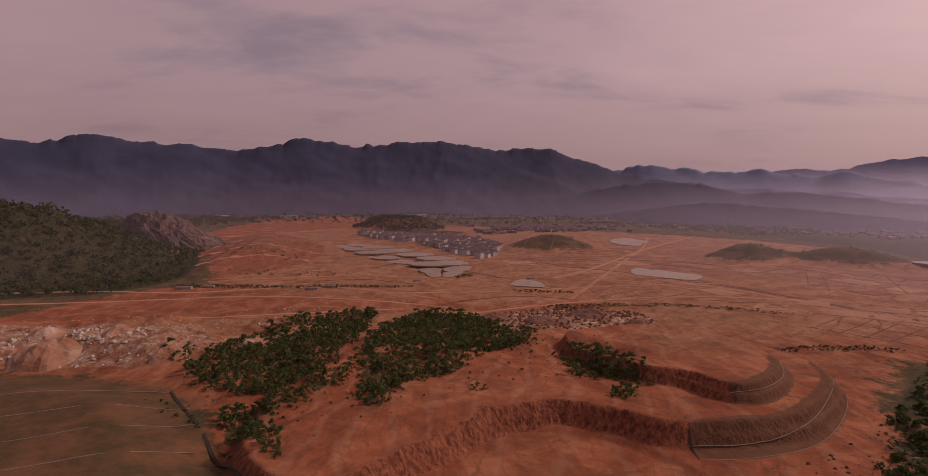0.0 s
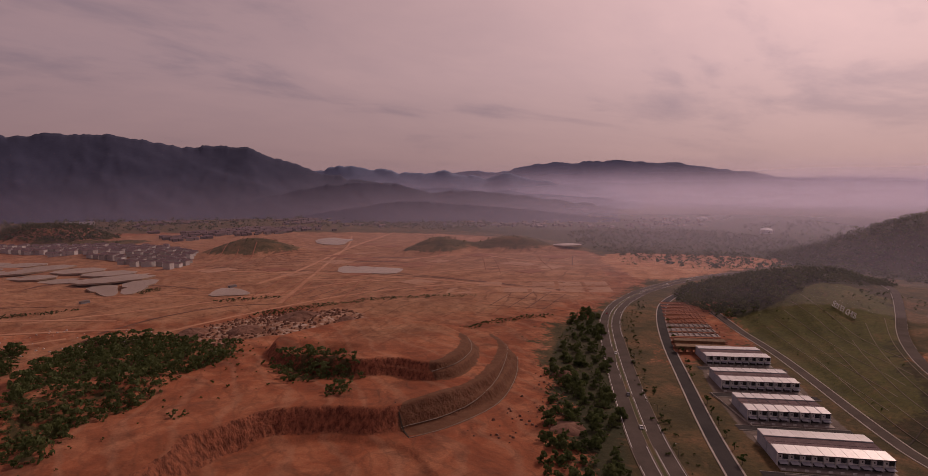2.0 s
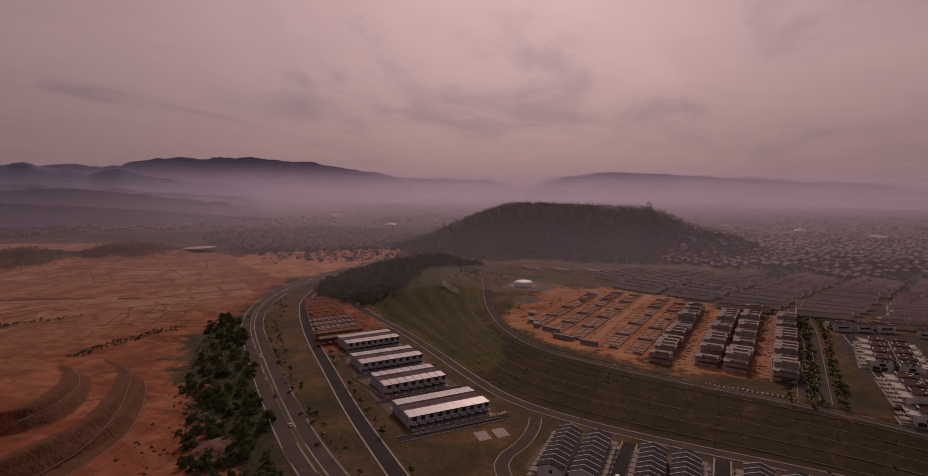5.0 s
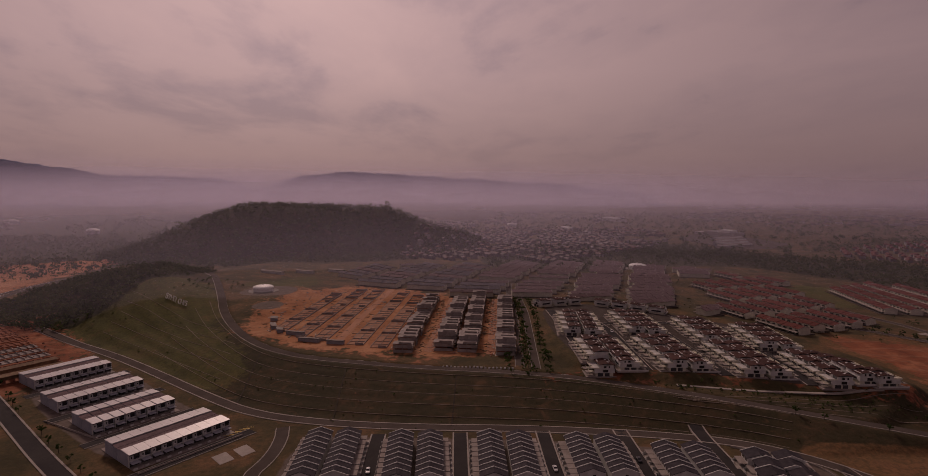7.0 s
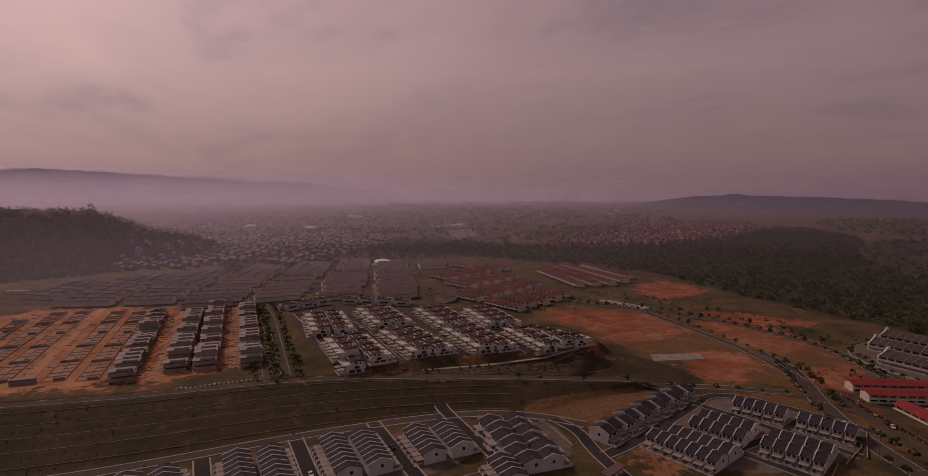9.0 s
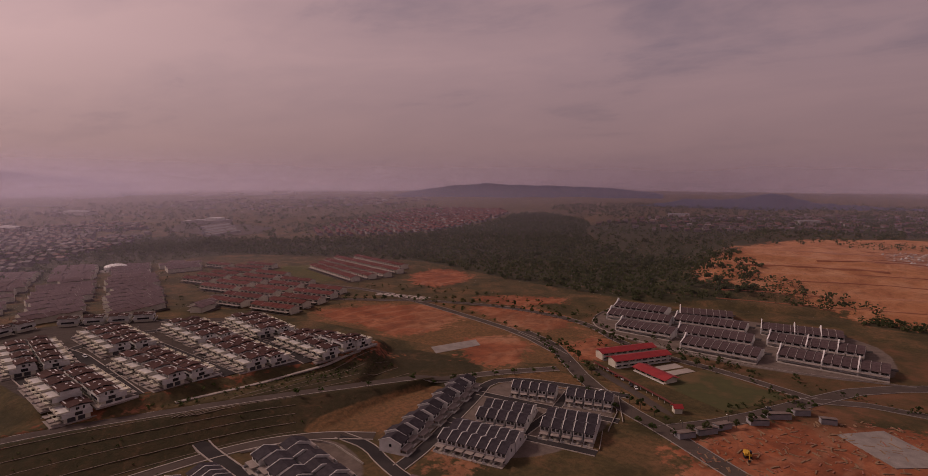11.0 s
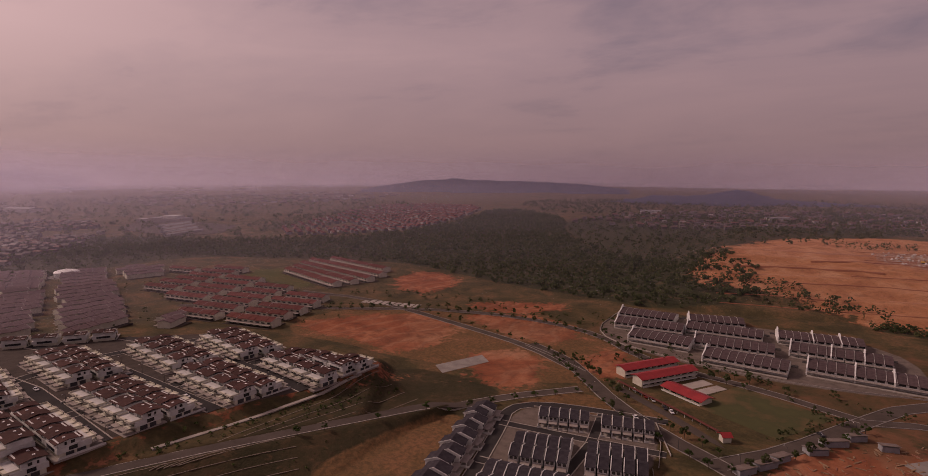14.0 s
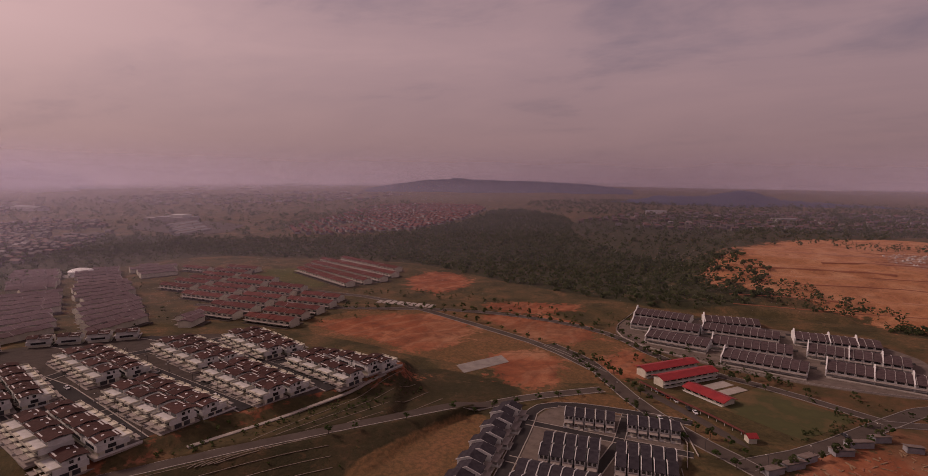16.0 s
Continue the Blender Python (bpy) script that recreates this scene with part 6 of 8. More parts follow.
part("cascade", ribbon("cascade", np.array([(108, 258), (107, 248), (106, 236)]), [(-0.35, -0.1), (-0.35, 0.15), (0.35, 0.15), (0.35, -0.1)], "dark_drain", 2), "", dress)

# ---------------------------------------------------------------- ponds
def pond(ring, label):
    """Still muddy water with a ragged shore."""
    p = smooth_line(ring, True, 1)
    q = p + np.stack([cloud(p[:, 0], p[:, 1], 14, 31, 2), cloud(p[:, 0], p[:, 1], 14, 32, 2)], 1) * 3.0
    return pad("pond", [tuple(c) for c in q], "pond", label, "pond", 0.25, 2.0)


for ring, label in (([(329, 1211), (352, 1330), (409, 1371), (420, 1310), (440, 1290), (400, 1230), (373, 1163)], "pale muddy pond"), ([(238, 777), (262, 846), (290, 838), (311, 802), (340, 772), (328, 748), (306, 727), (262, 762)], "pale muddy pond by the haul road"), ([(56, 676), (66, 712), (81, 728), (100, 699), (104, 664), (80, 668)], "pale muddy pond"), ([(720, 890), (735, 850), (790, 855), (780, 900)], "small pale pond")):
    pond(ring, label)
SHORE_A, SHORE_B = resample([(-232, 1166), (-122, 1087), (6, 919), (20, 855), (-12, 735)], 9), resample([(-268, 1106), (-195, 977), (-80, 862), (-63, 800), (-45, 728)], 9)
for i in range(8):
    ring = np.array([SHORE_A[i], SHORE_A[i + 1], SHORE_B[i + 1], SHORE_B[i]])
    for a, b in (((0.0, 0.55), (0.58, 1.0)) if i % 3 < 2 else ((0.0, 1.0),)):
        cell = np.array([ring[0] + (ring[3] - ring[0]) * a, ring[1] + (ring[2] - ring[1]) * a, ring[1] + (ring[2] - ring[1]) * b, ring[0] + (ring[3] - ring[0]) * b])
        mid = cell.mean(0)
        pad("pond", [tuple(c) for c in smooth_line(mid + (cell - mid) * 0.93, True, 1)], "pond", "pale settling pond between earth bunds", "pond", 0.25, 2.0)

# ---------------------------------------------------------------- the building site on the hill
def unfinished_house(name, w=5.4, d=13.0, storeys=2):
    """A bare concrete frame: slabs, columns and some brick infill."""
    h = new(name)
    part("base", Solid().box(-w / 2, 0, -0.8, w / 2, d, 0.25), "raw_concrete", h)
    for s in range(storeys):
        z = 0.25 + s * 2.8
        k = Solid().box(-w / 2 - 0.1, -0.3, z + 2.6, w / 2 + 0.1, d + 0.3, z + 2.8)
        for x in (-w / 2 + 0.2, w / 2 - 0.2):
            for y in (0.3, d * 0.5, d - 0.3):
                k.box(x - 0.17, y - 0.17, z, x + 0.17, y + 0.17, z + 2.6)
        part("concrete_frame", k, "raw_concrete", h)
        part("infill", Solid().box(-w / 2 + 0.05, 0.6, z, -w / 2 + 0.2, d - 0.6, z + 1.6 + 0.5 * s), "raw_concrete", h, "rough block infill")
    top = 0.25 + storeys * 2.8
    part("inner_wall", Solid().box(-w / 2 + 0.6, d * 0.3, 0.25, w / 2 - 0.6, d * 0.34, top - 0.2).box(-0.1, d * 0.34, 0.25, 0.1, d - 0.8, top - 0.2), "brick", h, "bare brick inner wall")
    part("starter_wall", Solid().box(-w / 2 + 0.1, 0.4, top, -w / 2 + 0.3, d * 0.7, top + 1.1).box(-w / 2 + 0.3, d * 0.66, top, w * 0.2, d * 0.7, top + 0.9), "raw_concrete", h, "stub of the next storey's wall")
    part("scaffold", Solid().box(-w * 0.35, -0.9, 0, -w * 0.3, -0.8, top + 1).box(w * 0.3, -0.9, 0, w * 0.35, -0.8, top + 1).box(-w * 0.45, -1.0, 2.9, w * 0.45, -0.5, 3.0), "timber", h)
    return h


frame_a = tagged(unfinished_house("unfinished_house", 7.7), "unfinished two-storey concrete frame house with block infill", "building site")
frame_b = tagged(unfinished_house("unfinished_house", 7.7, storeys=3), "unfinished three-storey concrete frame house", "building site")
frame_c = tagged(unfinished_house("unfinished_house", 7.7, storeys=1), "unfinished one-storey concrete frame house", "building site")
SHELL_ROWS = [((545, -6), (363, 15), 0.35), ((548, -36), (366, -13), 0.75), ((544, -53), (362, -29), 0.75), ((535, -77), (354, -54), 0.6)]
for s, e, share in SHELL_ROWS:
    n = int(math.hypot(e[0] - s[0], e[1] - s[1]) / 8.4)
    turn = math.degrees(math.atan2(s[1] - e[1], s[0] - e[0]))
    for i in range(n):
        t = (i + 0.5) / n
        x, y = s[0] + (e[0] - s[0]) * t, s[1] + (e[1] - s[1]) * t
        pick = RNG.random()
        if pick < 0.07:
            continue
        copy_thing(frame_b if pick < share * 0.45 else frame_a if pick < 0.5 + share * 0.5 else frame_c, pose(x, y + RNG.uniform(-0.6, 0.6), ground_z(x, y) + 0.2, 0, 0, turn))
for k in (frame_a, frame_b, frame_c):
    drop(k)
for y0, x0, x1 in ((33, 376, 560), (50, 384, 585), (78, 396, 600), (96, 404, 598), (114, 420, 570)):
    grid = new("footing_row")
    l = (x1 - x0) / math.cos(radians(-7))
    n = int(l / 7.4)
    part("slab", Solid().box(0, 0, -1.0, l * 0.72, 11.5, 0.12), "plot", grid)
    k = Solid().box(0, -0.2, -0.8, l, 0.1, 0.55).box(0, 11.2, -0.8, l, 11.5, 0.5).box(0, 5.6, -0.8, l * 0.6, 5.85, 0.5)
    for i in range(n + 1):
        k.box(i * l / n - 0.13, 0.1, -0.8, i * l / n + 0.13, 11.3 if i % 3 else 5.8, 0.5 if (i * 7) % 5 else 1.6)
    part("footing_grid", k, "raw_concrete", grid, "grid of low concrete footings")
    grid.matrix_world = pose(x0, y0, ground_z((x0 + x1) / 2, y0) + 0.15, 0, 0, -7)
    tagged(grid, "row of concrete footings set out on orange earth", "foundation", "footings on the site")
for line in ([(383, 70), (470, 62), (600, 46)], [(366, 4), (460, -8), (560, -20)], [(358, -38), (450, -50), (545, -62)]):
    tagged(new("site_track", ribbon("site_track", smooth_line(line), [(-3.4, -0.8), (-3.0, 0.15), (-1.2, 0.06), (0, 0.14), (1.2, 0.06), (3.0, 0.15), (3.4, -0.8)], "track", 6)), "dusty orange track between the shells", "track", kind="structure")


def litter(name, places, material, size, label, category, flat=False, lift=0.0):
    """Loose pieces strewn over the ground, one object: stuff nobody counts."""
    V, F, k = [], [], 0
    p = np.asarray(places, float)
    for (x, y), z in zip(p, land(p[:, 0], p[:, 1])):
        s = RNG.uniform(*size)
        a = RNG.uniform(0, 6.283)
        if flat:
            l, w, h = s * RNG.uniform(1.5, 4.0), s * 0.5, s * 0.3
            q = np.array([(i, j, m) for m in (-0.3, 1) for i, j in ((-1, -1), (1, -1), (1, 1), (-1, 1))], float) * (l / 2, w / 2, h)
            f = np.array([(3, 2, 1, 0), (4, 5, 6, 7), (0, 1, 5, 4), (1, 2, 6, 5), (2, 3, 7, 6), (3, 0, 4, 7)])
        else:
            q = np.array([(1, 0, 0), (0.3, 0.9, -0.1), (-0.8, 0.5, 0), (-0.7, -0.6, -0.1), (0.4, -0.9, 0), (0.5, 0.2, 0.7), (-0.3, -0.3, 0.8), (-0.1, 0.5, 0.65)]) * RNG.uniform(0.7, 1.25, (8, 3)) * s
            f = np.array([(0, 1, 5), (1, 7, 5), (1, 2, 7), (2, 6, 7), (2, 3, 6), (3, 4, 6), (4, 5, 6), (4, 0, 5), (5, 7, 6)])
        c, n = math.cos(a), math.sin(a)
        V.append(np.stack([q[:, 0] * c - q[:, 1] * n + x, q[:, 0] * n + q[:, 1] * c + y, q[:, 2] + z + lift], 1))
        F += [tuple(int(i) + k for i in t) for t in f]
        k += len(q)
    return tagged(new(name, np_mesh(name, np.concatenate(V), F, material)), label, category, kind="stuff")


SITE = [(405, 126), (440, 140), (520, 150), (610, 112), (600, 45), (440, 38), (385, 50)]
litter("site_timber", scatter(SITE, 6.5, 0.45), "timber", (0.4, 1.3), "stacked timber and formwork strewn over the site", "timber", True)
litter("site_blocks", scatter(SITE, 6.5, 0.5), "pale_concrete", (0.4, 1.5), "pallets of concrete blocks and footings", "building blocks", True)
for s_, e_, share in SHELL_ROWS:
    for shift, stuff, size, label, kind in ((-5, "timber", (0.5, 1.5), "planks and props lying beside the shells", "timber"), (16, "brick", (0.4, 1.2), "brick stacks and rubble beside the shells", "bricks"), (15, "pale_concrete", (0.4, 1.3), "pale boards and blocks beside the shells", "boards")):
        spots = [(s_[0] + (e_[0] - s_[0]) * t + RNG.uniform(-2, 2), s_[1] + (e_[1] - s_[1]) * t + shift + RNG.normal(0, 2.2)) for t in RNG.random(110)]
        litter("site_clutter", spots, stuff, size, label, kind, True)
for x, y, w, d, a in ((420, 118, 9, 4, 20), (432, 126, 12, 4, 20), (412, 104, 14, 4, 70), (455, 132, 8, 5, 10), (395, 90, 16, 4, 75), (388, 70, 12, 4, 80)):
    shed = new("site_hut")
    part("wall", Solid().box(-w / 2, -d / 2, -0.3, w / 2, d / 2, 2.4), "grey_wall", shed)
    part("roof", Solid().slab((-w / 2 - 0.3, -d / 2 - 0.3, 2.4), (w / 2 + 0.3, -d / 2 - 0.3, 2.4), (w / 2 + 0.3, d / 2 + 0.3, 3.0), (-w / 2 - 0.3, d / 2 + 0.3, 3.0), 0.1), "rusty_roof", shed)
    part("door", Solid().box(-0.5, -d / 2 - 0.05, 0, 0.5, -d / 2, 2.0), "timber", shed)
    shed.matrix_world = pose(x, y, ground_z(x, y), 0, 0, a)
    tagged(shed, "long low site hut with a sheet-metal roof", "hut", "site huts")

# rows not yet built beyond the blocks
for i in range(12):
    x, y, l = 352 + 11.4 * i, 252 + 11.6 * i, 43 - 1.2 * i
    h = new("foundation_row")
    pale = i in (3, 4, 5)
    tall = 2.6 if i < 2 else 1.3 if pale else 0.9
    part("slab", Solid().box(-l / 2, 0, -0.6, l / 2, 9.5, 0.3), "raw_concrete" if pale else "soil", h)
    part("back_wall", Solid().box(-l / 2, 9.2, 0.3, l / 2, 9.5, tall * 0.8), "brick", h)
    for k in range(9):
        x0 = -l / 2 + (k + 0.5) * l / 9
        part("cross_wall", Solid().box(x0 - 0.14, 0.3, 0.3, x0 + 0.14, 9.2, tall), "pale_concrete" if pale else "brick", h)
    if i < 2:
        part("roof_frame", Solid().slab((-l / 2, -0.5, 5.0), (l * 0.4, -0.5, 5.0), (l * 0.4, 4, 5.8), (-l / 2, 4, 5.8), 0.2), "timber", h, "bare timber roof frame")
        for y1, z1 in ((1.0, 5.1), (3.6, 5.6)):
            part("timber_wall", Solid().box(-l / 2, y1, 2.4, l * 0.4, y1 + 0.3, z1), "timber", h)
    h.matrix_world = pose(x, y, ground_z(x, y) + 0.1, 0, 0, -37)
    tagged(h, "row of unfinished brick cross walls on a slab", "foundation", "rows under construction")
litter("site_rubble", scatter([(345, 235), (370, 235), (480, 350), (500, 395), (470, 390), (400, 330)], 4.0, 0.5), "red_rock", (0.4, 1.2), "heaps of soil and rubble on the site", "rubble")

# ---------------------------------------------------------------- bare earth: rocks, bunds, tracks
litter("quarry_rocks", scatter(QUARRY, 5.5, 0.3), "rock", (0.3, 1.2), "pale quarry boulders strewn on red earth", "rocks")
litter("white_rocks", scatter([(-350, 390), (-310, 348), (-240, 358), (-215, 400), (-290, 430)], 4.2, 0.5), "rock", (0.7, 2.6), "heap of broken white rock", "rocks")
litter("rubble_field", scatter([(20, 465), (60, 435), (150, 460), (190, 520), (120, 560), (30, 530)], 3.6, 0.6), "red_rock", (0.6, 2.2), "field of dark red rubble", "rocks")
litter("bench_rocks", scatter([(120, 225), (175, 240), (235, 300), (245, 350), (225, 260), (170, 190)], 4.5, 0.4), "red_rock", (0.4, 1.3), "loose red rocks below the cut slopes", "rocks")
litter("stray_rocks", scatter([(-200, 350), (-60, 480), (40, 520), (-80, 600), (-260, 520)], 8.0, 0.35), "rock", (0.4, 1.3), "stray boulders on levelled earth", "rocks")
BUNDS = []
for x0, y0, ang, length, gap, count in ((230, 640, 62, 230, 15, 9), (420, 820, 58, 260, 22, 8), (150, 1000, 70, 230, 26, 9), (-420, 900, 15, 200, 22, 6), (-150, 1300, 20, 260, 30, 6), (560, 700, 60, 180, 20, 6)):
    c, s = math.cos(radians(ang)), math.sin(radians(ang))
    for i in range(count):
        x, y = x0 - s * gap * i, y0 + c * gap * i
        o = RNG.uniform(-20, 20)
        l = length * RNG.uniform(0.5, 1.0)
        BUNDS.append([(x + c * (o - l / 2), y + s * (o - l / 2)), (x + c * o + RNG.uniform(-2, 2), y + s * o), (x + c * (o + l / 2), y + s * (o + l / 2))])
bunds = tagged(new("earth_bunds"), "low red earth bunds dividing levelled plots", "earth bank", kind="structure")
for line in BUNDS:
    hgt = RNG.uniform(0.25, 0.6)
    part("bund", ribbon("bund", smooth_line(line), [(-1.5, -0.5), (-0.3, hgt), (0.3, hgt * 0.95), (1.5, -0.5)], "soil", 6, 0.0, True), "", bunds)
for line in ([(0, 520), (110, 580), (240, 620), (420, 600), (520, 520)], [(120, 600), (260, 900), (380, 1150), (470, 1400)], [(-100, 620), (60, 640), (240, 700), (470, 720), (640, 640)], [(-310, 470), (-160, 520), (-60, 540)], [(-330, 700), (-150, 760), (40, 700), (150, 640)], [(-520, 1080), (-300, 1000), (-80, 960), (100, 900)]):
    tagged(new("haul_track", ribbon("haul_track", smooth_line(line), [(-2.6, -0.7), (-2.2, 0.05), (-1.0, -0.02), (0, 0.06), (1.0, -0.02), (2.2, 0.05), (2.6, -0.7)], "track", 4, 0.15, True)), "dusty haul track worn into red earth", "track", kind="structure")

tracks = tagged(new("haul_roads"), "pale dusty haul roads across the levelled earth", "track", kind="structure")
for wide, line in ((6, [(122, 739), (195, 829), (301, 1004), (420, 1190), (596, 1429)]), (7, [(66, 921), (143, 843), (220, 789), (283, 708), (339, 653), (376, 576), (403, 529), (424, 493)]), (5, [(183, 740), (244, 707), (317, 622)]), (7, [(374, 868), (534, 900), (551, 760), (591, 691)]),
                   (5, [(-512, 598), (-431, 623), (-321, 608), (-236, 648), (-160, 658), (-99, 634), (-28, 594)]), (5, [(-468, 546), (-361, 565), (-239, 601), (-118, 588), (-14, 550)]),
                   (6, [(-473, 884), (-491, 1182), (-336, 1175)]), (6, [(-437, 833), (-404, 1023), (-264, 1000)]), (6, [(-393, 797), (-334, 894), (-241, 912)]), (8, [(-561, 1284), (-499, 1424), (-326, 1641)])):
    part("track", ribbon("track", smooth_line(line), [(-wide / 2 - 0.6, -0.8), (-wide / 2, 0.22), (-wide * 0.22, 0.1), (0, 0.2), (wide * 0.22, 0.1), (wide / 2, 0.22), (wide / 2 + 0.6, -0.8)], "track", 4, 0.1, True), "", tracks)
ditches = tagged(new("earth_ditches"), "dark wet ditches and banks between levelled plots", "ditch", kind="structure")
LINES = [(3, [(79, 955), (156, 865), (234, 806), (297, 725), (351, 661), (391, 580), (433, 503)]), (12, [(269, 895), (330, 878), (378, 835)]), (10, [(301, 937), (375, 919), (424, 874)]), (3, [(311, 740), (362, 643), (404, 562)]), (3, [(-38, 548), (11, 594), (65, 615), (116, 600)]),
         (0.9, [(307, 476), (385, 536)]), (0.9, [(316, 456), (405, 523)]), (0.9, [(330, 444), (412, 504)]), (0.9, [(339, 430), (416, 483)]), (0.9, [(305, 482), (346, 439), (358, 413)]), (0.9, [(344, 509), (386, 447)]), (0.9, [(372, 528), (412, 476)]), (4, [(-135, 863), (-85, 936), (-12, 832), (53, 737)]), (3, [(-232, 680), (-145, 727), (-62, 682)])]
LINES += [(1.6, [(70 + 18 * k, 915 + 17 * k), (150 + 22 * k, 930 + 22 * k), (205 + 24 * k, 905 + 26 * k)]) for k in range(8)]
LINES += [(1.6, [(420 + 34 * k, 800 - 26 * k), (520 + 30 * k, 860 - 20 * k)]) for k in range(6)] + [(1.4, [(130 + 26 * k, 620 - 6 * k), (190 + 24 * k, 680 - 16 * k)]) for k in range(7)]
for wide, line in LINES:
    part("ditch", ribbon("ditch", smooth_line(line), [(-wide / 2 - 0.4, -0.5), (-wide / 2, 0.14), (0, 0.2), (wide / 2, 0.16), (wide / 2 + 0.4, -0.5)], "wet_soil", 5, 0.0, True), "", ditches)

# the quarried rock hill in the valley
def rock_hill():
    n, rings = 128, 44
    v, f = [(0, 0, 66)], []
    for j in range(1, rings + 1):
        for i in range(n):
            a = 6.2832 * i / n
            r = j / rings
            steep = 0.5 + 0.5 * math.cos(a - 3.9)
            rad = (70 + 60 * (1 - steep)) * (r ** (1.0 - 0.45 * steep))
            z = 70 * (1 - r ** (1.0 + 2.2 * steep)) ** (0.7 + 0.5 * (1 - steep)) - 6 * r
            x, y = rad * math.cos(a) * 1.15, rad * math.sin(a)
            rough = float(cloud(np.array(x), np.array(y + z * 0.8), 24, 3)), float(cloud(np.array(x + 9 * r), np.array(y + z * 0.5), 8, 4))
            z += (12 * rough[0] + 6 * rough[1]) * (r < 0.98)
            x, y = x * (1 + 0.06 * rough[1]), y * (1 + 0.06 * rough[1])
            v.append((x, y, z))
    f += [(0, 1 + i, 1 + (i + 1) % n) for i in range(n)]
    f += [(1 + j * n + i, 1 + (j + 1) * n + i, 1 + (j + 1) * n + (i + 1) % n, 1 + j * n + (i + 1) % n) for j in range(rings - 1) for i in range(n)]
    ob = new("rock_hill", np_mesh("rock_hill", v, f, "cliff"))
    ob.location = (-600, 1090, -2)
    return tagged(ob, "quarried grey rock hill with a steep face", "hill")


rock_hill()


# the cut hill: bench edges, soil heaps and a digger; the yard by the cross road
benches = tagged(new("hill_benches"), "dark and pale bench edges along the cut hill", "earth bank", kind="structure")
for i in range(16):
    y = -598 - 19 * i + RNG.uniform(-6, 6)
    x0 = RNG.uniform(-60, 150)
    x1 = x0 - RNG.uniform(60, 200)
    line = smooth_line([(x0, y + 0.25 * x0), ((x0 + x1) / 2, y + 0.25 * (x0 + x1) / 2 + RNG.uniform(-8, 8)), (x1, y + 0.25 * x1)])
    part("bench_edge", ribbon("bench_edge", line, [(-2.4, -1.6), (-0.9, 0.35), (0.9, 0.3), (2.4, -1.6)], "soil" if i % 3 else "track", 9), "", benches)
litter("hill_rubble", scatter([(20, -800), (-120, -790), (-140, -860), (0, -880)], 7, 0.6), "rock", (0.8, 2.6), "pale rubble high on the cut hill", "rubble")
thicket("cut_scrub", np.concatenate([scatter([(110, -590), (140, -640), (100, -690), (60, -640), (0, -600), (20, -580)], 6, 0.6), scatter([(60, -860), (-40, -880), (-60, -940), (60, -930)], 8, 0.5), scatter([(-40, -560), (-60, -590), (-150, -580), (-150, -560)], 6, 0.6)]), TINY_CROWNS, "leaf", "dark bushes on and below the cut hill", (0.8, 1.5), 0.5, "scrub")


def digger(x, y, a):
    g = new("excavator")
    for s in (-1, 1):
        part("track", Solid().prism([(-2.2, 0.3), (-1.8, 0), (1.8, 0), (2.2, 0.3), (2.2, 0.7), (1.8, 1.0), (-1.8, 1.0), (-2.2, 0.7)], s * 1.2 - 0.35, s * 1.2 + 0.35), "rubber", g)
    house = part("house", Solid().box(-1.4, -2.2, 1.1, 1.4, 1.6, 2.3, 0.15), "digger", g)
    part("cab", Solid().box(-1.4, 0.3, 2.3, -0.2, 1.8, 3.4, 0.1), "glass", house)
    boom = part("boom", Solid().prism([(1.4, 1.9), (1.6, 1.7), (4.4, 4.5), (4.2, 4.9)], 0.1, 0.5), "digger", g)
    part("stick", Solid().prism([(4.1, 4.9), (4.5, 4.6), (6.4, 1.6), (6.1, 1.5)], 0.15, 0.45), "digger", boom)
    part("bucket", Solid().prism([(5.9, 1.6), (6.6, 1.6), (6.5, 0.6), (5.6, 0.8)], -0.3, 0.9), "dark_metal", boom)
    g.matrix_world = pose(x, y, ground_z(x, y), 0, 0, a)
    return tagged(g, "yellow excavator standing on bare earth", "excavator", "excavators")


for x, y, a in ((-35, -820, 80), (60, -270, 20)):
    digger(x, y, a)
for x, y, w, d, a in ((62, -309, 9, 5, 35), (80, -283, 10, 4, 52), (87, -273, 9, 4, 52), (75, -293, 8, 4, 55), (55, -322, 12, 4, 35), (46, -334, 8, 4, 35), (34, -330, 7, 4, 20)):
    shed = new("yard_shed")
    part("wall", Solid().box(-w / 2, -d / 2, -0.3, w / 2, d / 2, 2.6), "grey_wall", shed)
    part("roof", Solid().slab((-w / 2 - 0.4, -d / 2 - 0.4, 2.6), (w / 2 + 0.4, -d / 2 - 0.4, 2.6), (w / 2 + 0.4, d / 2 + 0.4, 3.3), (-w / 2 - 0.4, d / 2 + 0.4, 3.3), 0.1), "rusty_roof", shed)
    part("door", Solid().box(-0.8, -d / 2 - 0.05, 0, 0.8, -d / 2, 2.1), "dark_metal", shed)
    shed.matrix_world = pose(x, y, ground_z(x, y), 0, 0, a)
    tagged(shed, "low yard shed with rusty sheet roof", "shed", "yard sheds")
YARD = [(88, -262), (62, -298), (30, -345), (-10, -340), (10, -270), (60, -240)]
litter("yard_timber", scatter(YARD, 3.4, 0.5), "timber", (0.5, 1.5), "stacked timber and scrap in the yard", "timber", True)
litter("yard_scrap", scatter(YARD, 4.0, 0.4), "brick", (0.4, 1.2), "rusty scrap and brick heaps", "scrap", True)
pad("yard_slab", [(30, -318), (12, -336), (-12, -312), (8, -296)], "concrete", "grey concrete slab in the yard", "slab", 0.3)


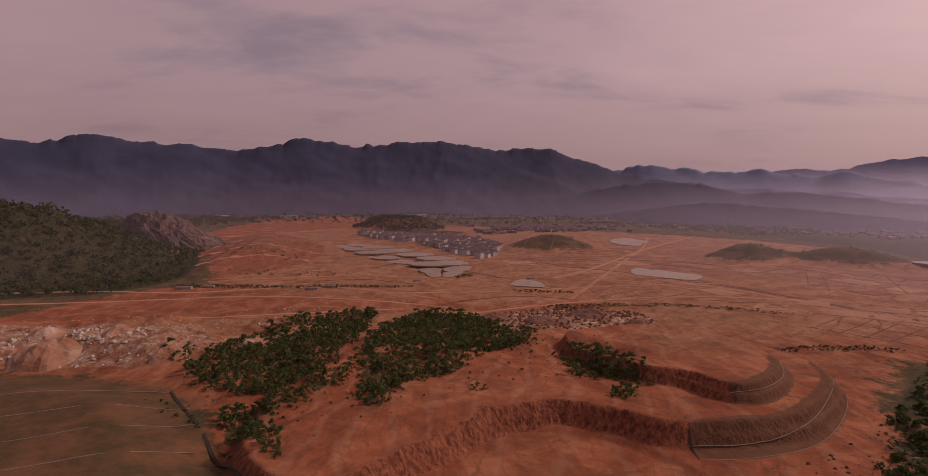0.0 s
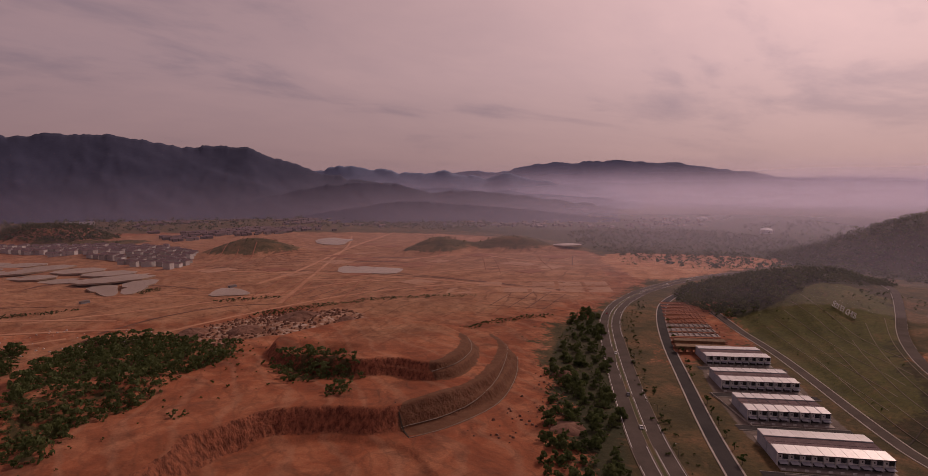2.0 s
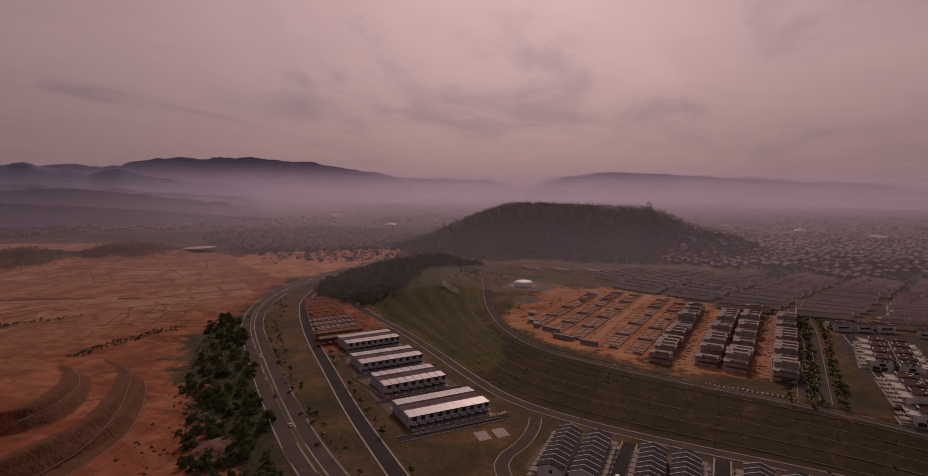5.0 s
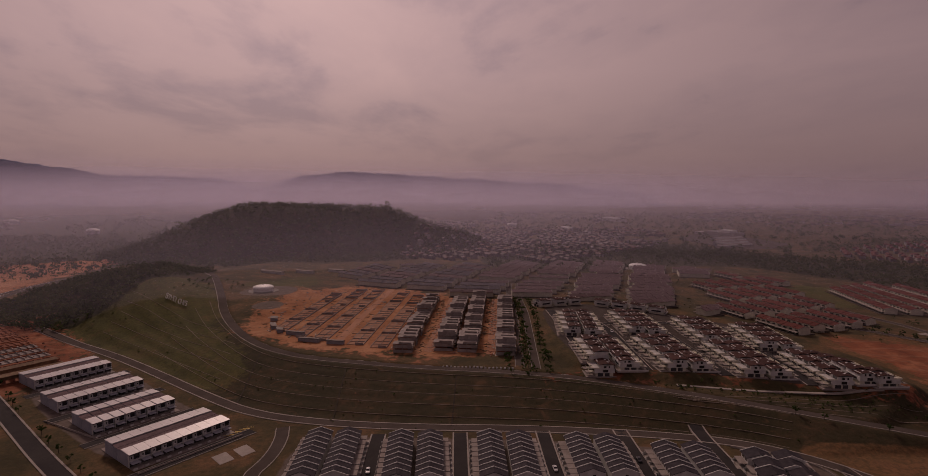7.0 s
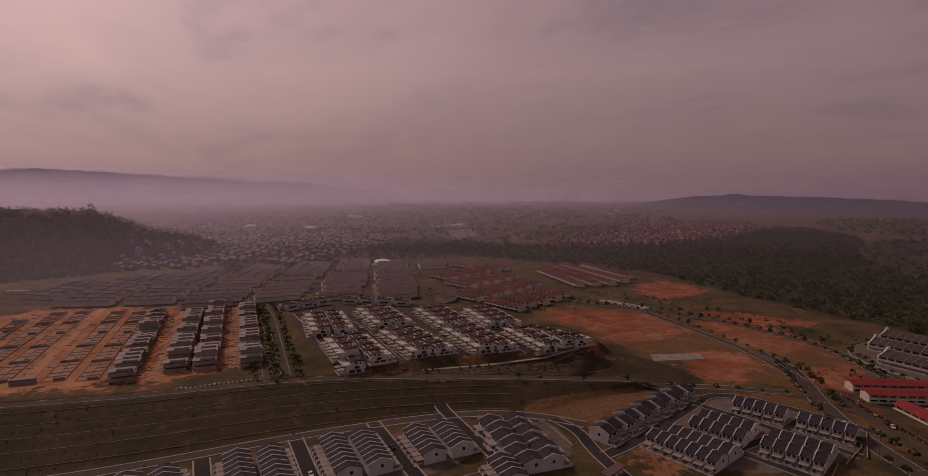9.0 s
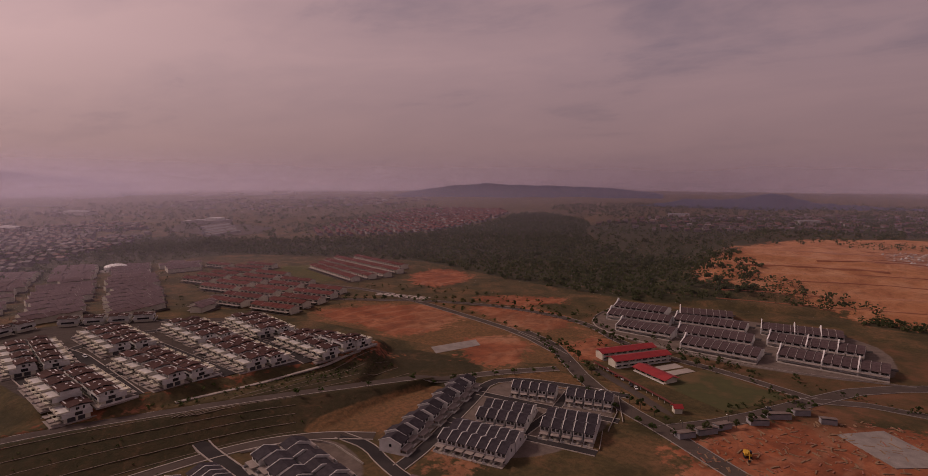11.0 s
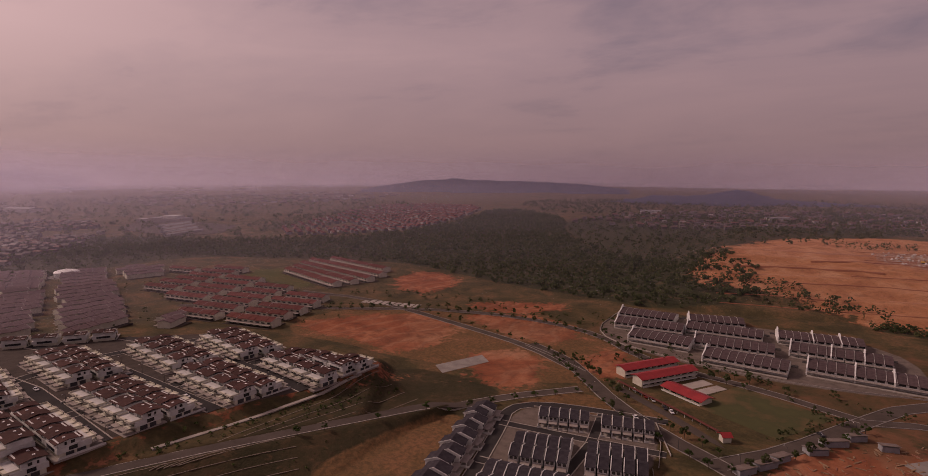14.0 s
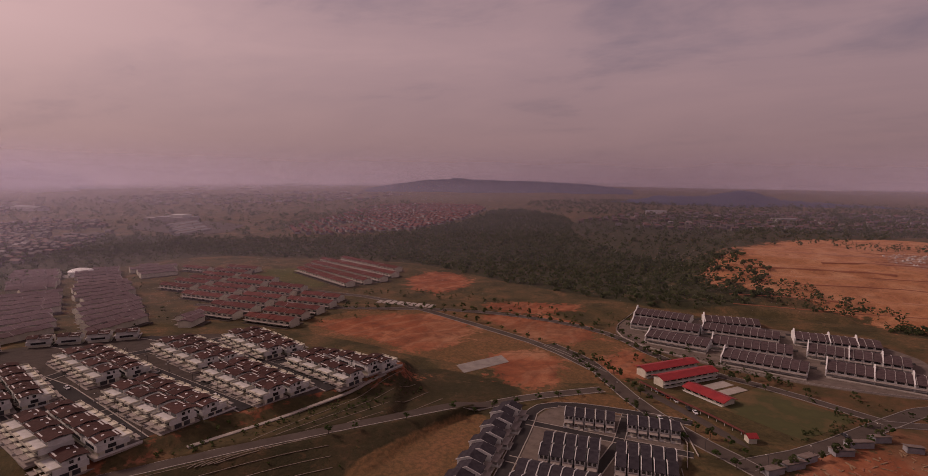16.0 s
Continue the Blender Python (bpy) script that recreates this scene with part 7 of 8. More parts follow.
def heap(x, y, r, tall, seed, material, label):
    """A rough cone of broken rock with ledges."""
    n, rings = 40, 14
    v, f = [(0, 0, tall)], []
    for j in range(1, rings + 1):
        t = j / rings
        a = np.arange(n) * 6.2832 / n
        rad = r * t * (1 + 0.28 * cloud(np.cos(a) * 20, np.sin(a) * 20 + 7, 11, seed, 2))
        px, py = np.cos(a) * rad, np.sin(a) * rad
        z = tall * (1 - t) ** 0.9 + 0.34 * tall * cloud(px, py, r * 0.3, seed + 1, 4) * (t < 0.9) - 8.0 * t ** 4
        v += [tuple(q) for q in np.stack([px, py, z], 1)]
    f += [(0, 1 + i, 1 + (i + 1) % n) for i in range(n)]
    f += [(1 + j * n + i, 1 + (j + 1) * n + i, 1 + (j + 1) * n + (i + 1) % n, 1 + j * n + (i + 1) % n) for j in range(rings - 1) for i in range(n)]
    ob = new("spoil_mound", np_mesh("spoil_mound", v, f, material))
    ob.location = (x, y, ground_z(x, y) - 0.5)
    return tagged(ob, label, "heap", "heaps of rock and soil")


heap(-283, 372, 30, 10, 1, "quarry", "steep heap of pale and orange quarry rock")
heap(-255, 398, 20, 7, 2, "quarry", "heap of broken pale rock")
heap(-205, 372, 18, 6, 3, "quarry", "low heap of weathered rock and soil")
heap(-310, 400, 24, 9, 4, "quarry", "steep heap of pale and orange quarry rock")
heap(-165, 412, 22, 5, 5, "quarry", "low heap of weathered rock and soil")
heap(70, 486, 26, 6, 6, "red_rock", "heap of dark red rubble")
heap(120, 505, 30, 7, 7, "red_rock", "heap of dark red rubble")
heap(155, 480, 18, 4, 8, "red_rock", "heap of dark red rubble")
heap(30, 505, 22, 5, 9, "red_rock", "heap of dark red rubble")
heap(-40, 520, 16, 3.5, 10, "red_rock", "low heap of soil")
heap(232, 268, 14, 3, 11, "red_rock", "low heap of soil")
heap(180, 205, 16, 3, 12, "red_rock", "low heap of soil")
for ring, label in (([(-230, 1500), (-120, 1440), (0, 1500), (-60, 1560), (-200, 1560)], "dark scrub on a mound in the valley"), ([(90, 1100), (175, 1050), (270, 1100), (200, 1150)], "green scrub on a mound in the valley"), ([(410, 960), (500, 900), (590, 960), (500, 1020)], "dark scrub on a mound"), ([(540, 930), (650, 870), (770, 920), (650, 990)], "dark scrub on a mound"), ([(-420, 880), (-300, 880), (-260, 930), (-400, 960)], "loose trees at the edge of the works"), ([(-350, 760), (-180, 740), (-150, 770), (-330, 800)], "loose trees at the edge of the works"), ([(640, 600), (760, 640), (900, 800), (860, 840), (720, 700)], "scrub at the edge of the works")):
    thicket("mound_scrub", scatter(ring, 9, 0.7), TINY_CROWNS + BUSHES, "leaf", label, (0.5, 1.0), 0.6, "scrub")
for x, y, w, d, a in ((-180, 640, 14, 5, 10), (-160, 655, 10, 5, 15), (-330, 640, 18, 6, 5), (-305, 650, 12, 5, 5), (-60, 700, 9, 4, 30), (90, 730, 10, 4, 30)):
    shed = new("works_hut")
    part("wall", Solid().box(-w / 2, -d / 2, -0.3, w / 2, d / 2, 2.4), "grey_wall", shed)
    part("roof", Solid().slab((-w / 2 - 0.3, -d / 2 - 0.3, 2.4), (w / 2 + 0.3, -d / 2 - 0.3, 2.4), (w / 2 + 0.3, d / 2 + 0.3, 3.0), (-w / 2 - 0.3, d / 2 + 0.3, 3.0), 0.1), "rusty_roof", shed)
    shed.matrix_world = pose(x, y, ground_z(x, y), 0, 0, a)
    tagged(shed, "low hut at the edge of the earth works", "hut", "site huts")
# levelled plots with pale sand, divided by ditches
for i in range(6):
    for j in range(2):
        x, y = 300 + 30 * i + 26 * j, 560 - 16 * i + 34 * j
        if RNG.random() < 0.8:
            pad("plot", [(x, y), (x + 25, y - 14), (x + 44, y + 12), (x + 19, y + 26)], "plot", "levelled plot of pale sand", "plot", 0.05)
PLOTS = smooth_line([(150, 690), (330, 600), (640, 650), (700, 880), (560, 1250), (120, 1240), (-60, 900)], True, 1)
for i in range(-9, 10):
    for j in range(-6, 7):
        c, s = math.cos(radians(20)), math.sin(radians(20))
        x, y = 330 + 58 * i * c - 62 * j * s, 920 + 58 * i * s + 62 * j * c
        if ground_z(x, y) > 4 or inside(PLOTS, np.array([x]), np.array([y]))[0] < 18 or RNG.random() < 0.55:
            continue
        a, b = RNG.uniform(16, 27), RNG.uniform(12, 28)
        ring = [(x + c * u - s * v, y + s * u + c * v) for u, v in ((-a, -b), (a, -b), (a, b * RNG.uniform(0.7, 1)), (-a, b))]
        kind = RNG.random()
        levels = [ground_z(x + (u - x) * q, y + (v - y) * q) for u, v in ring for q in (0.5, 1.0)]
        if max(levels) - min(levels) > 0.6:
            continue
        pad("plot", ring, "plot" if kind < 0.6 else "soil", "levelled plot of pale sand" if kind < 0.6 else "bare red plot", "plot", 0.12, 2.5)

# ---------------------------------------------------------------- towns in the distance
def far_town(name, ring, gap, label, size=(8, 15), tall=(4, 7), roof="town_roofs", keep=0.8, turn=20.0, belt=0.12, walls="town_walls"):
    """Hundreds of small houses, walls and gabled roofs, in loose streets."""
    ring = smooth_line(ring, True, 1)
    c, s = math.cos(radians(turn)), math.sin(radians(turn))
    R = ring @ np.array([[c, -s], [s, c]])
    gx, gy = np.meshgrid(np.arange(R[:, 0].min(), R[:, 0].max(), gap), np.arange(R[:, 1].min(), R[:, 1].max(), gap * 1.5))
    p = np.stack([gx.ravel(), gy.ravel()], 1) + RNG.uniform(-0.22, 0.22, (gx.size, 2)) * gap
    p = p @ np.array([[c, s], [-s, c]])
    ok = (inside(ring, p[:, 0], p[:, 1]) > 0) & (RNG.random(len(p)) < keep) & (cloud(p[:, 0], p[:, 1], 160, 21) > -belt)
    p = p[ok]
    z = land(p[:, 0], p[:, 1])
    WV, WF, RV, RF = [], [], [], []
    for (x, y), g in zip(p, z):
        l, w, h = RNG.uniform(*size), RNG.uniform(7, 10), RNG.uniform(*tall)
        a = radians(turn + RNG.normal(0, 4))
        q = np.array([(-l, -w), (l, -w), (l, w), (-l, w)]) / 2 @ np.array([[math.cos(a), math.sin(a)], [-math.sin(a), math.cos(a)]]) + (x, y)
        k = len(WV)
        WV += [(u, t, g - 1) for u, t in q] + [(u, t, g + h) for u, t in q]
        WF += [(k + i, k + (i + 1) % 4, k + 4 + (i + 1) % 4, k + 4 + i) for i in range(4)] + [(k + 4, k + 5, k + 6, k + 7)]
        k = len(RV)
        m0, m1 = (q[0] + q[3]) / 2, (q[1] + q[2]) / 2
        q = (q - (x, y)) * 1.1 + (x, y)
        RV += [(u, t, g + h) for u, t in q] + [(*m0, g + h + w * 0.26), (*m1, g + h + w * 0.26)]
        RF += [(k, k + 1, k + 5, k + 4), (k + 2, k + 3, k + 4, k + 5), (k + 3, k, k + 4), (k + 1, k + 2, k + 5), (k + 3, k + 2, k + 1, k)]
    town = new(name)
    part("walls", np_mesh("walls", WV, WF, walls), "", town)
    part("roofs", np_mesh("roofs", RV, RF, roof), "", town)
    return tagged(town, label, "town", kind="stuff")


far_town("far_suburb", [(780, 60), (900, 80), (1300, -20), (1900, -250), (1700, -700), (1150, -520), (950, -260), (820, -200)], 17, "distant suburb of low houses among trees")
far_town("far_red_estate", [(1004, -709), (1176, -1078), (1428, -1459), (1374, -1695), (1058, -1738), (800, -1044), (832, -813)], 14, "distant estate of red-roofed terraces", (10, 16), roof="red_roof", keep=0.9, turn=-35, belt=0.45)
far_town("far_village", [(300, -1300), (620, -1250), (560, -1700), (200, -2100), (-300, -2000), (-200, -1500), (100, -1350)], 22, "distant village scattered among woods", keep=0.6)
far_town("far_suburb", [(1500, 300), (2600, 500), (3000, -600), (2200, -900), (1700, -300)], 34, "hazy suburb on the plain", (12, 30), (5, 9), keep=0.5)
far_town("valley_town", [(350, 1750), (900, 1500), (1500, 1100), (2000, 1500), (1200, 2300), (500, 2300)], 30, "hazy settlement along the valley", (10, 26), keep=0.45)
far_town("far_village", [(-1500, 1900), (-500, 2000), (-200, 2500), (-1400, 2700)], 44, "scattered sheds below the mountains", (14, 40), keep=0.35)
far_town("north_estate", [(40, 1400), (215, 1560), (500, 1520), (645, 1955), (227, 2450), (-60, 2250), (20, 1700)], 18, "distant estate of grey-roofed terraces", (10, 16), roof="mauve_roof", keep=0.9, turn=12)
far_town("far_suburb", [(1900, -900), (2900, -1200), (2600, -2600), (1700, -2200)], 42, "hazy suburb on the southern plain", (14, 34), keep=0.45)

far_town("pond_estate", [(-293, 1474), (-225, 1444), (-128, 1412), (-36, 1381), (86, 1201), (59, 960), (17, 941), (-70, 1120), (-257, 1363)], 15, "white terraces with grey-brown roofs beyond the ponds", (9, 14), (5, 10), "mauve_roof", 0.85, -42, 0.6, "pale_walls")

# the shopping centre and long sheds on the plain
def long_shed(x, y, l, w, h, ang):
    roof = "rusty_roof" if l < 40 else "grey_roof"
    b = new("long_shed")
    part("wall", Solid().box(-l / 2, -w / 2, -1, l / 2, w / 2, h), "white_wall", b)
    part("roof", Solid().prism([(-w / 2 - 0.6, h), (0, h + w * 0.12), (w / 2 + 0.6, h), (w / 2 + 0.6, h + 0.4), (0, h + w * 0.12 + 0.4), (-w / 2 - 0.6, h + 0.4)], -l / 2 - 0.6, l / 2 + 0.6), roof, b)
    b.matrix_world = pose(x, y, ground_z(x, y), 0, 0, ang)
    return tagged(b, "large pale shed far out on the plain", "shed", "sheds on the plain")


for x, y, l, w, h, a in ((1600, -400, 70, 30, 8, 10), (1750, -250, 90, 30, 9, -10), (1900, 100, 100, 36, 9, 30), (2100, -700, 110, 40, 10, 15), (705, 205, 34, 6, 3, 62), (722, 168, 26, 6, 3, 62), (738, 130, 24, 6, 3, 62), (1500, 900, 80, 30, 8, 30), (1900, 1400, 100, 36, 9, 40), (900, 1900, 80, 30, 8, 10), (-200, 2300, 90, 30, 8, 0), (-700, 2200, 70, 26, 8, 10), (2300, 800, 110, 40, 9, 50), (500, -1750, 60, 24, 8, 10), (150, -1600, 50, 20, 10, 30)):
    long_shed(x, y, l, w, h, a)

mall = new("shopping_centre")
part("hall", Solid().box(-48, -22, -1, 42, 22, 11), "parapet_wall", mall, "long pale hall")
part("tower_block", Solid().box(-30, -16, 11, 6, 14, 17, 0.5), "white_wall", mall)
part("hall_roof", Solid().box(-47, -21, 11, -31, 21, 11.6).box(7, -21, 11, 41, 21, 11.8), "grey_roof", mall, "flat grey roof")
part("wing", Solid().box(42, -14, -1, 78, 16, 8), "parapet_wall", mall)
part("band", Solid().box(-48.2, -22.2, 5, 42.2, -22, 8), "red_roof", mall, "dull red band on the front")
mall.matrix_world = pose(1410, -765, ground_z(1410, -765), 0, 0, 24)
tagged(mall, "pale flat-roofed shopping centre on the plain", "shopping centre")
pad("mall_car_park", [(1325, -607), (1480, -720), (1380, -800), (1190, -800), (1085, -690), (1095, -605)], "asphalt", "pale asphalt car park in front of the shopping centre", "car park", 0.3, 3.0)
for i in range(11):
    x, y = 1130 + 21 * i, -640 - 10 * i + 4 * (i % 2)
    shop = new("shop_row")
    part("wall", Solid().box(-52, -4, -1, 52, 4, 4.2), "grey_wall" if i % 2 else "parapet_wall", shop)
    part("roof", Solid().prism([(-4.8, 4.2), (0, 5.6), (4.8, 4.2), (4.8, 4.4), (0, 5.8), (-4.8, 4.4)], -52.5, 52.5), "rusty_roof" if i % 3 == 1 else "grey_roof", shop)
    shop.matrix_world = pose(x, y, ground_z(x, y), 0, 0, -68 + 3 * (i % 3))
    tagged(shop, "low row of shops with a grey sheet roof", "shop row", "rows of shops on the plain")

# ---------------------------------------------------------------- street trees, hedges and scrub
def street_tree(name, width, tall, clumps, leaf):
    t = new(name)
    k = Solid().tube(0, 0, -0.3, tall * 0.45, 0.16, 0.09, 7)
    for i in range(4):
        a = 1.57 * i + 0.4
        k.tube(0.25 * math.cos(a), 0.25 * math.sin(a), tall * 0.38, tall * 0.62, 0.06, 0.03, 5)
    part("trunk", k, "bark", t)
    v, f = crown(RNG, width, tall * 0.62, clumps, 16)
    part("crown", np_mesh("crown", v + (0, 0, tall * 0.36), f, leaf), "", t)
    return tagged(t, "young street tree with a ragged green crown", "tree", "street trees")


kinds = [street_tree("street_tree", 3.6, 4.6, 9, "leaf_bright"), street_tree("street_tree", 4.4, 5.4, 11, "leaf"), street_tree("street_tree", 2.8, 3.8, 8, "leaf_bright")]
lines = [(TOP_ROAD[40:], 5.2, 13, 0), ([(318, -57), (400, -67), (480, -77), (545, -82)], 10.5, 11, 2), ([(318, -57), (400, -67), (480, -77), (545, -82)], -10.5, 11, 2), ([(318, -57), (400, -67), (480, -77)], 0, 12, 2), ([(205, -365), (187, -347), (154, -311), (120, -286), (97, -274)], 7, 9, 0), ([(205, -365), (187, -347), (154, -311), (120, -286), (97, -274)], -7, 9, 0), ([(441, -376), (370, -420), (313, -440), (250, -444), (202, -430), (166, -398), (92, -378)], 6, 10, 0), ([(441, -376), (370, -420), (313, -440), (250, -444), (202, -430), (166, -398), (92, -378)], -6, 9, 0), ([(187, -347), (237, -376), (300, -393), (380, -412)], 5.5, 14, 0), ([(97, -274), (72, -304), (42, -358)], 7, 9, 0), (SERVICE[4:26], 6, 14, 2)]
count = 0
for pts, side, gap, pick in lines:
    for x, y, dx, dy in along(offset(smooth_line(pts), side) if side else smooth_line(pts), gap):
        if count < 260 and RNG.random() < 0.85:
            k = kinds[(pick + RNG.integers(2)) % 3]
            s = RNG.uniform(0.8, 1.25)
            copy_thing(k, pose(x + RNG.uniform(-0.6, 0.6), y + RNG.uniform(-0.6, 0.6), ground_z(x, y), 0, 0, RNG.uniform(0, 360)) @ Matrix.Scale(s, 4))
            count += 1
for k in kinds:
    drop(k)
thicket("verge_scrub", np.concatenate([scatter([(185, 120), (240, 195), (300, 262), (380, 350), (470, 410), (462, 420), (370, 352), (290, 265), (230, 200), (180, 130)], 4.2, 0.6)]), BUSHES, "leaf", "rough bushes on the verge between the roads", (0.6, 1.2), 0.4, "scrub")
for ring in ([(70, 560), (110, 540), (150, 560), (240, 560), (330, 520), (340, 528), (240, 575), (150, 575), (100, 565)], [(225, 395), (270, 410), (330, 400), (340, 410), (290, 425), (230, 410)], [(-360, 650), (-250, 640), (-60, 660), (-60, 675), (-250, 668), (-360, 672)], [(-15, 735), (10, 735), (15, 775), (-5, 775)], [(60, 640), (130, 625), (130, 640), (60, 655)]):
    thicket("stream_scrub", scatter(ring, 2.7, 0.85), BUSHES, "leaf", "line of green scrub along a ditch", (0.6, 1.1), 0.5, "scrub")
for line, wide in (([(113, -422), (89, -388), (67, -362), (50, -352)], 5), ([(232, -491), (168, -440), (140, -408), (108, -398), (70, -384)], 4), ([(80, -310), (62, -338), (52, -356)], 4), ([(190, -372), (170, -392), (140, -384)], 5), ([(58, -386), (30, -376), (-20, -368)], 4)):
    spots = [(x + RNG.uniform(-wide, wide), y + RNG.uniform(-wide, wide)) for x, y, dx, dy in along(smooth_line(line), 3.0)]
    thicket("roadside_trees", spots, SMALL_CROWNS + BUSHES, "leaf", "ragged green trees and bushes along the road", (0.5, 0.95), 0.3)
thicket("field_trees", scatter([(200, -440), (330, -470), (430, -440), (500, -420), (470, -460), (330, -490), (210, -470)], 8, 0.5), TINY_CROWNS, "leaf", "loose trees along the ring road", (0.6, 1.1))
for side in (-13, -2, 2, 13):
    spots = [(x + RNG.uniform(-1.5, 1.5), y + RNG.uniform(-1.5, 1.5)) for x, y, dx, dy in along(offset(smooth_line([(322, -58), (400, -67), (480, -77), (545, -82)]), side), 3.6)]
    thicket("boulevard_hedge", spots, SMALL_CROWNS + BUSHES, "leaf_bright", "leafy green planting along the boulevard", (0.5, 0.9), 0.3, "hedge")
thicket("estate_trees", scatter([tuple(p) for p in ESTATE], 17, 0.6), SMALL_CROWNS + BUSHES, "leaf", "garden trees between the terraces", (0.5, 0.9), 0.3)
thicket("estate_trees", scatter([tuple(p) for p in RED_ESTATE], 17, 0.6), SMALL_CROWNS + BUSHES, "leaf", "garden trees between the red-roofed terraces", (0.5, 0.9), 0.3)
thicket("hill_bushes", scatter([(520, 240), (560, 260), (640, 240), (600, 200), (560, 215)], 6, 0.6), BUSHES, "leaf_bright", "garden bushes along the hill road", (0.7, 1.3), 0.3, "bushes")
thicket("plain_trees", scatter([(900, 600), (2200, 1400), (3200, 300), (2800, -1800), (1300, -1900), (900, -600), (1000, -50), (1250, 300)], 34, 0.55), TINY_CROWNS, "leaf", "dark tree belts over the hazy plain", (1.6, 3.4), 1.0)
thicket("valley_trees", scatter([(-1400, 1500), (-700, 1900), (400, 1800), (1000, 1600), (1500, 2300), (200, 2500), (-1300, 2500)], 30, 0.6), TINY_CROWNS, "leaf", "dark woods along the valley floor", (1.6, 3.4), 1.0)
thicket("valley_trees", scatter([(690, 500), (900, 470), (1000, 430), (1250, 620), (1500, 1100), (1100, 1250), (900, 1050), (760, 760)], 15, 0.8), TINY_CROWNS, "leaf", "dark woods on the valley floor", (1.1, 2.2), 1.0)
thicket("plain_trees", scatter([(200, -1600), (900, -1600), (1200, -2400), (0, -2800), (-700, -2200), (-400, -1300), (-200, -1100)], 24, 0.7), TINY_CROWNS, "leaf", "dark woods beyond the cut hill", (1.6, 3.2), 1.0)
thicket("bank_scrub", scatter([(303, -128), (296, -172), (284, -215), (276, -262), (262, -262), (262, -215), (280, -165), (296, -125)], 3.2, 0.7), BUSHES, "shrub", "dark bushes on the bank below the upper estate", (0.5, 1.0), 0.5, "scrub")
thicket("embankment_scrub", scatter([(262, 60), (350, 80), (330, 10), (316, -55), (300, -95), (272, -150), (246, -205), (232, -210), (255, -110), (266, -40)], 5.0, 0.30), BUSHES, "shrub", "low tufts of scrub over the green embankment", (0.25, 0.6), 0.25, "scrub")
thicket("hillside_scrub", scatter([(300, 105), (400, 220), (480, 320), (520, 330), (560, 240), (460, 180), (385, 140), (345, 85)], 5.5, 0.30), BUSHES, "shrub", "low tufts of scrub over the green hillside", (0.25, 0.6), 0.25, "scrub")
post = new("guard_post")
part("post", Solid().box(-0.2, -0.6, -0.3, 0.2, 0.6, 0.9), "white_paint", post)
tagged(post, "white guard post along the top road", "guard post", "guard posts along the road")
for x, y, dx, dy in along(offset(smooth_line([(331, 2), (327, -25), (323, -48)]), -4.6), 2.4):
    copy_thing(post, pose(x, y, ground_z(x, y), 0, 0, 0))
drop(post)

# ---------------------------------------------------------------- cars, lamps, the gate
def car(paint):
    c = new("car")
    part("body", Solid().prism([(-2.1, 0.3), (2.1, 0.3), (2.15, 0.75), (1.2, 0.9), (-2.0, 0.95), (-2.15, 0.7)], -0.82, 0.82), paint, c)
    part("cabin", Solid().prism([(-1.7, 0.9), (1.0, 0.88), (0.4, 1.42), (-1.2, 1.45)], -0.7, 0.7), "glass", c)
    part("roof", Solid().box(-0.68, -1.15, 1.42, 0.68, 0.35, 1.5, 0.05), paint, c)
    for x in (-0.8, 0.8):
        for y in (-1.3, 1.35):
            w = part("wheel", Solid().tube(0, 0, -0.1, 0.1, 0.31, 0.31, 10), "rubber", c)
            w.matrix_basis = pose(x, y, 0.31, 0, 90, 0)
    return c


paints = {k: tagged(car(k), label, "car", "cars on the roads") for k, label in (("car_white", "small white car on the road"), ("car_dark", "dark saloon car on the road"), ("car_red", "red car on the road"))}
for x, y, a, k in ((294, 285, 135, "car_white"), (290, 265, -45, "car_dark"), (212, 187, -40, "car_white"), (383, 384, -50, "car_red"), (240, 222, 140, "car_dark"), (151, -336, 30, "car_white"), (147, -333, 30, "car_dark"), (143, -330, 30, "car_red"), (138, -327, 30, "car_white"), (130, -320, 30, "car_dark"), (126, -317, 30, "car_white"), (400, -134, 85, "car_white"), (330, -128, 85, "car_dark"), (330, -173, 90, "car_white"), (224, -52, 90, "car_white"), (230, -91, 90, "car_dark"), (226, 28, 90, "car_white"), (140, -300, 40, "car_white"), (60, -330, 30, "car_dark")):
    copy_thing(paints[k], pose(x, y, ground_z(x, y) + 0.2, 0, 0, a))
for k in paints.values():
    drop(k)

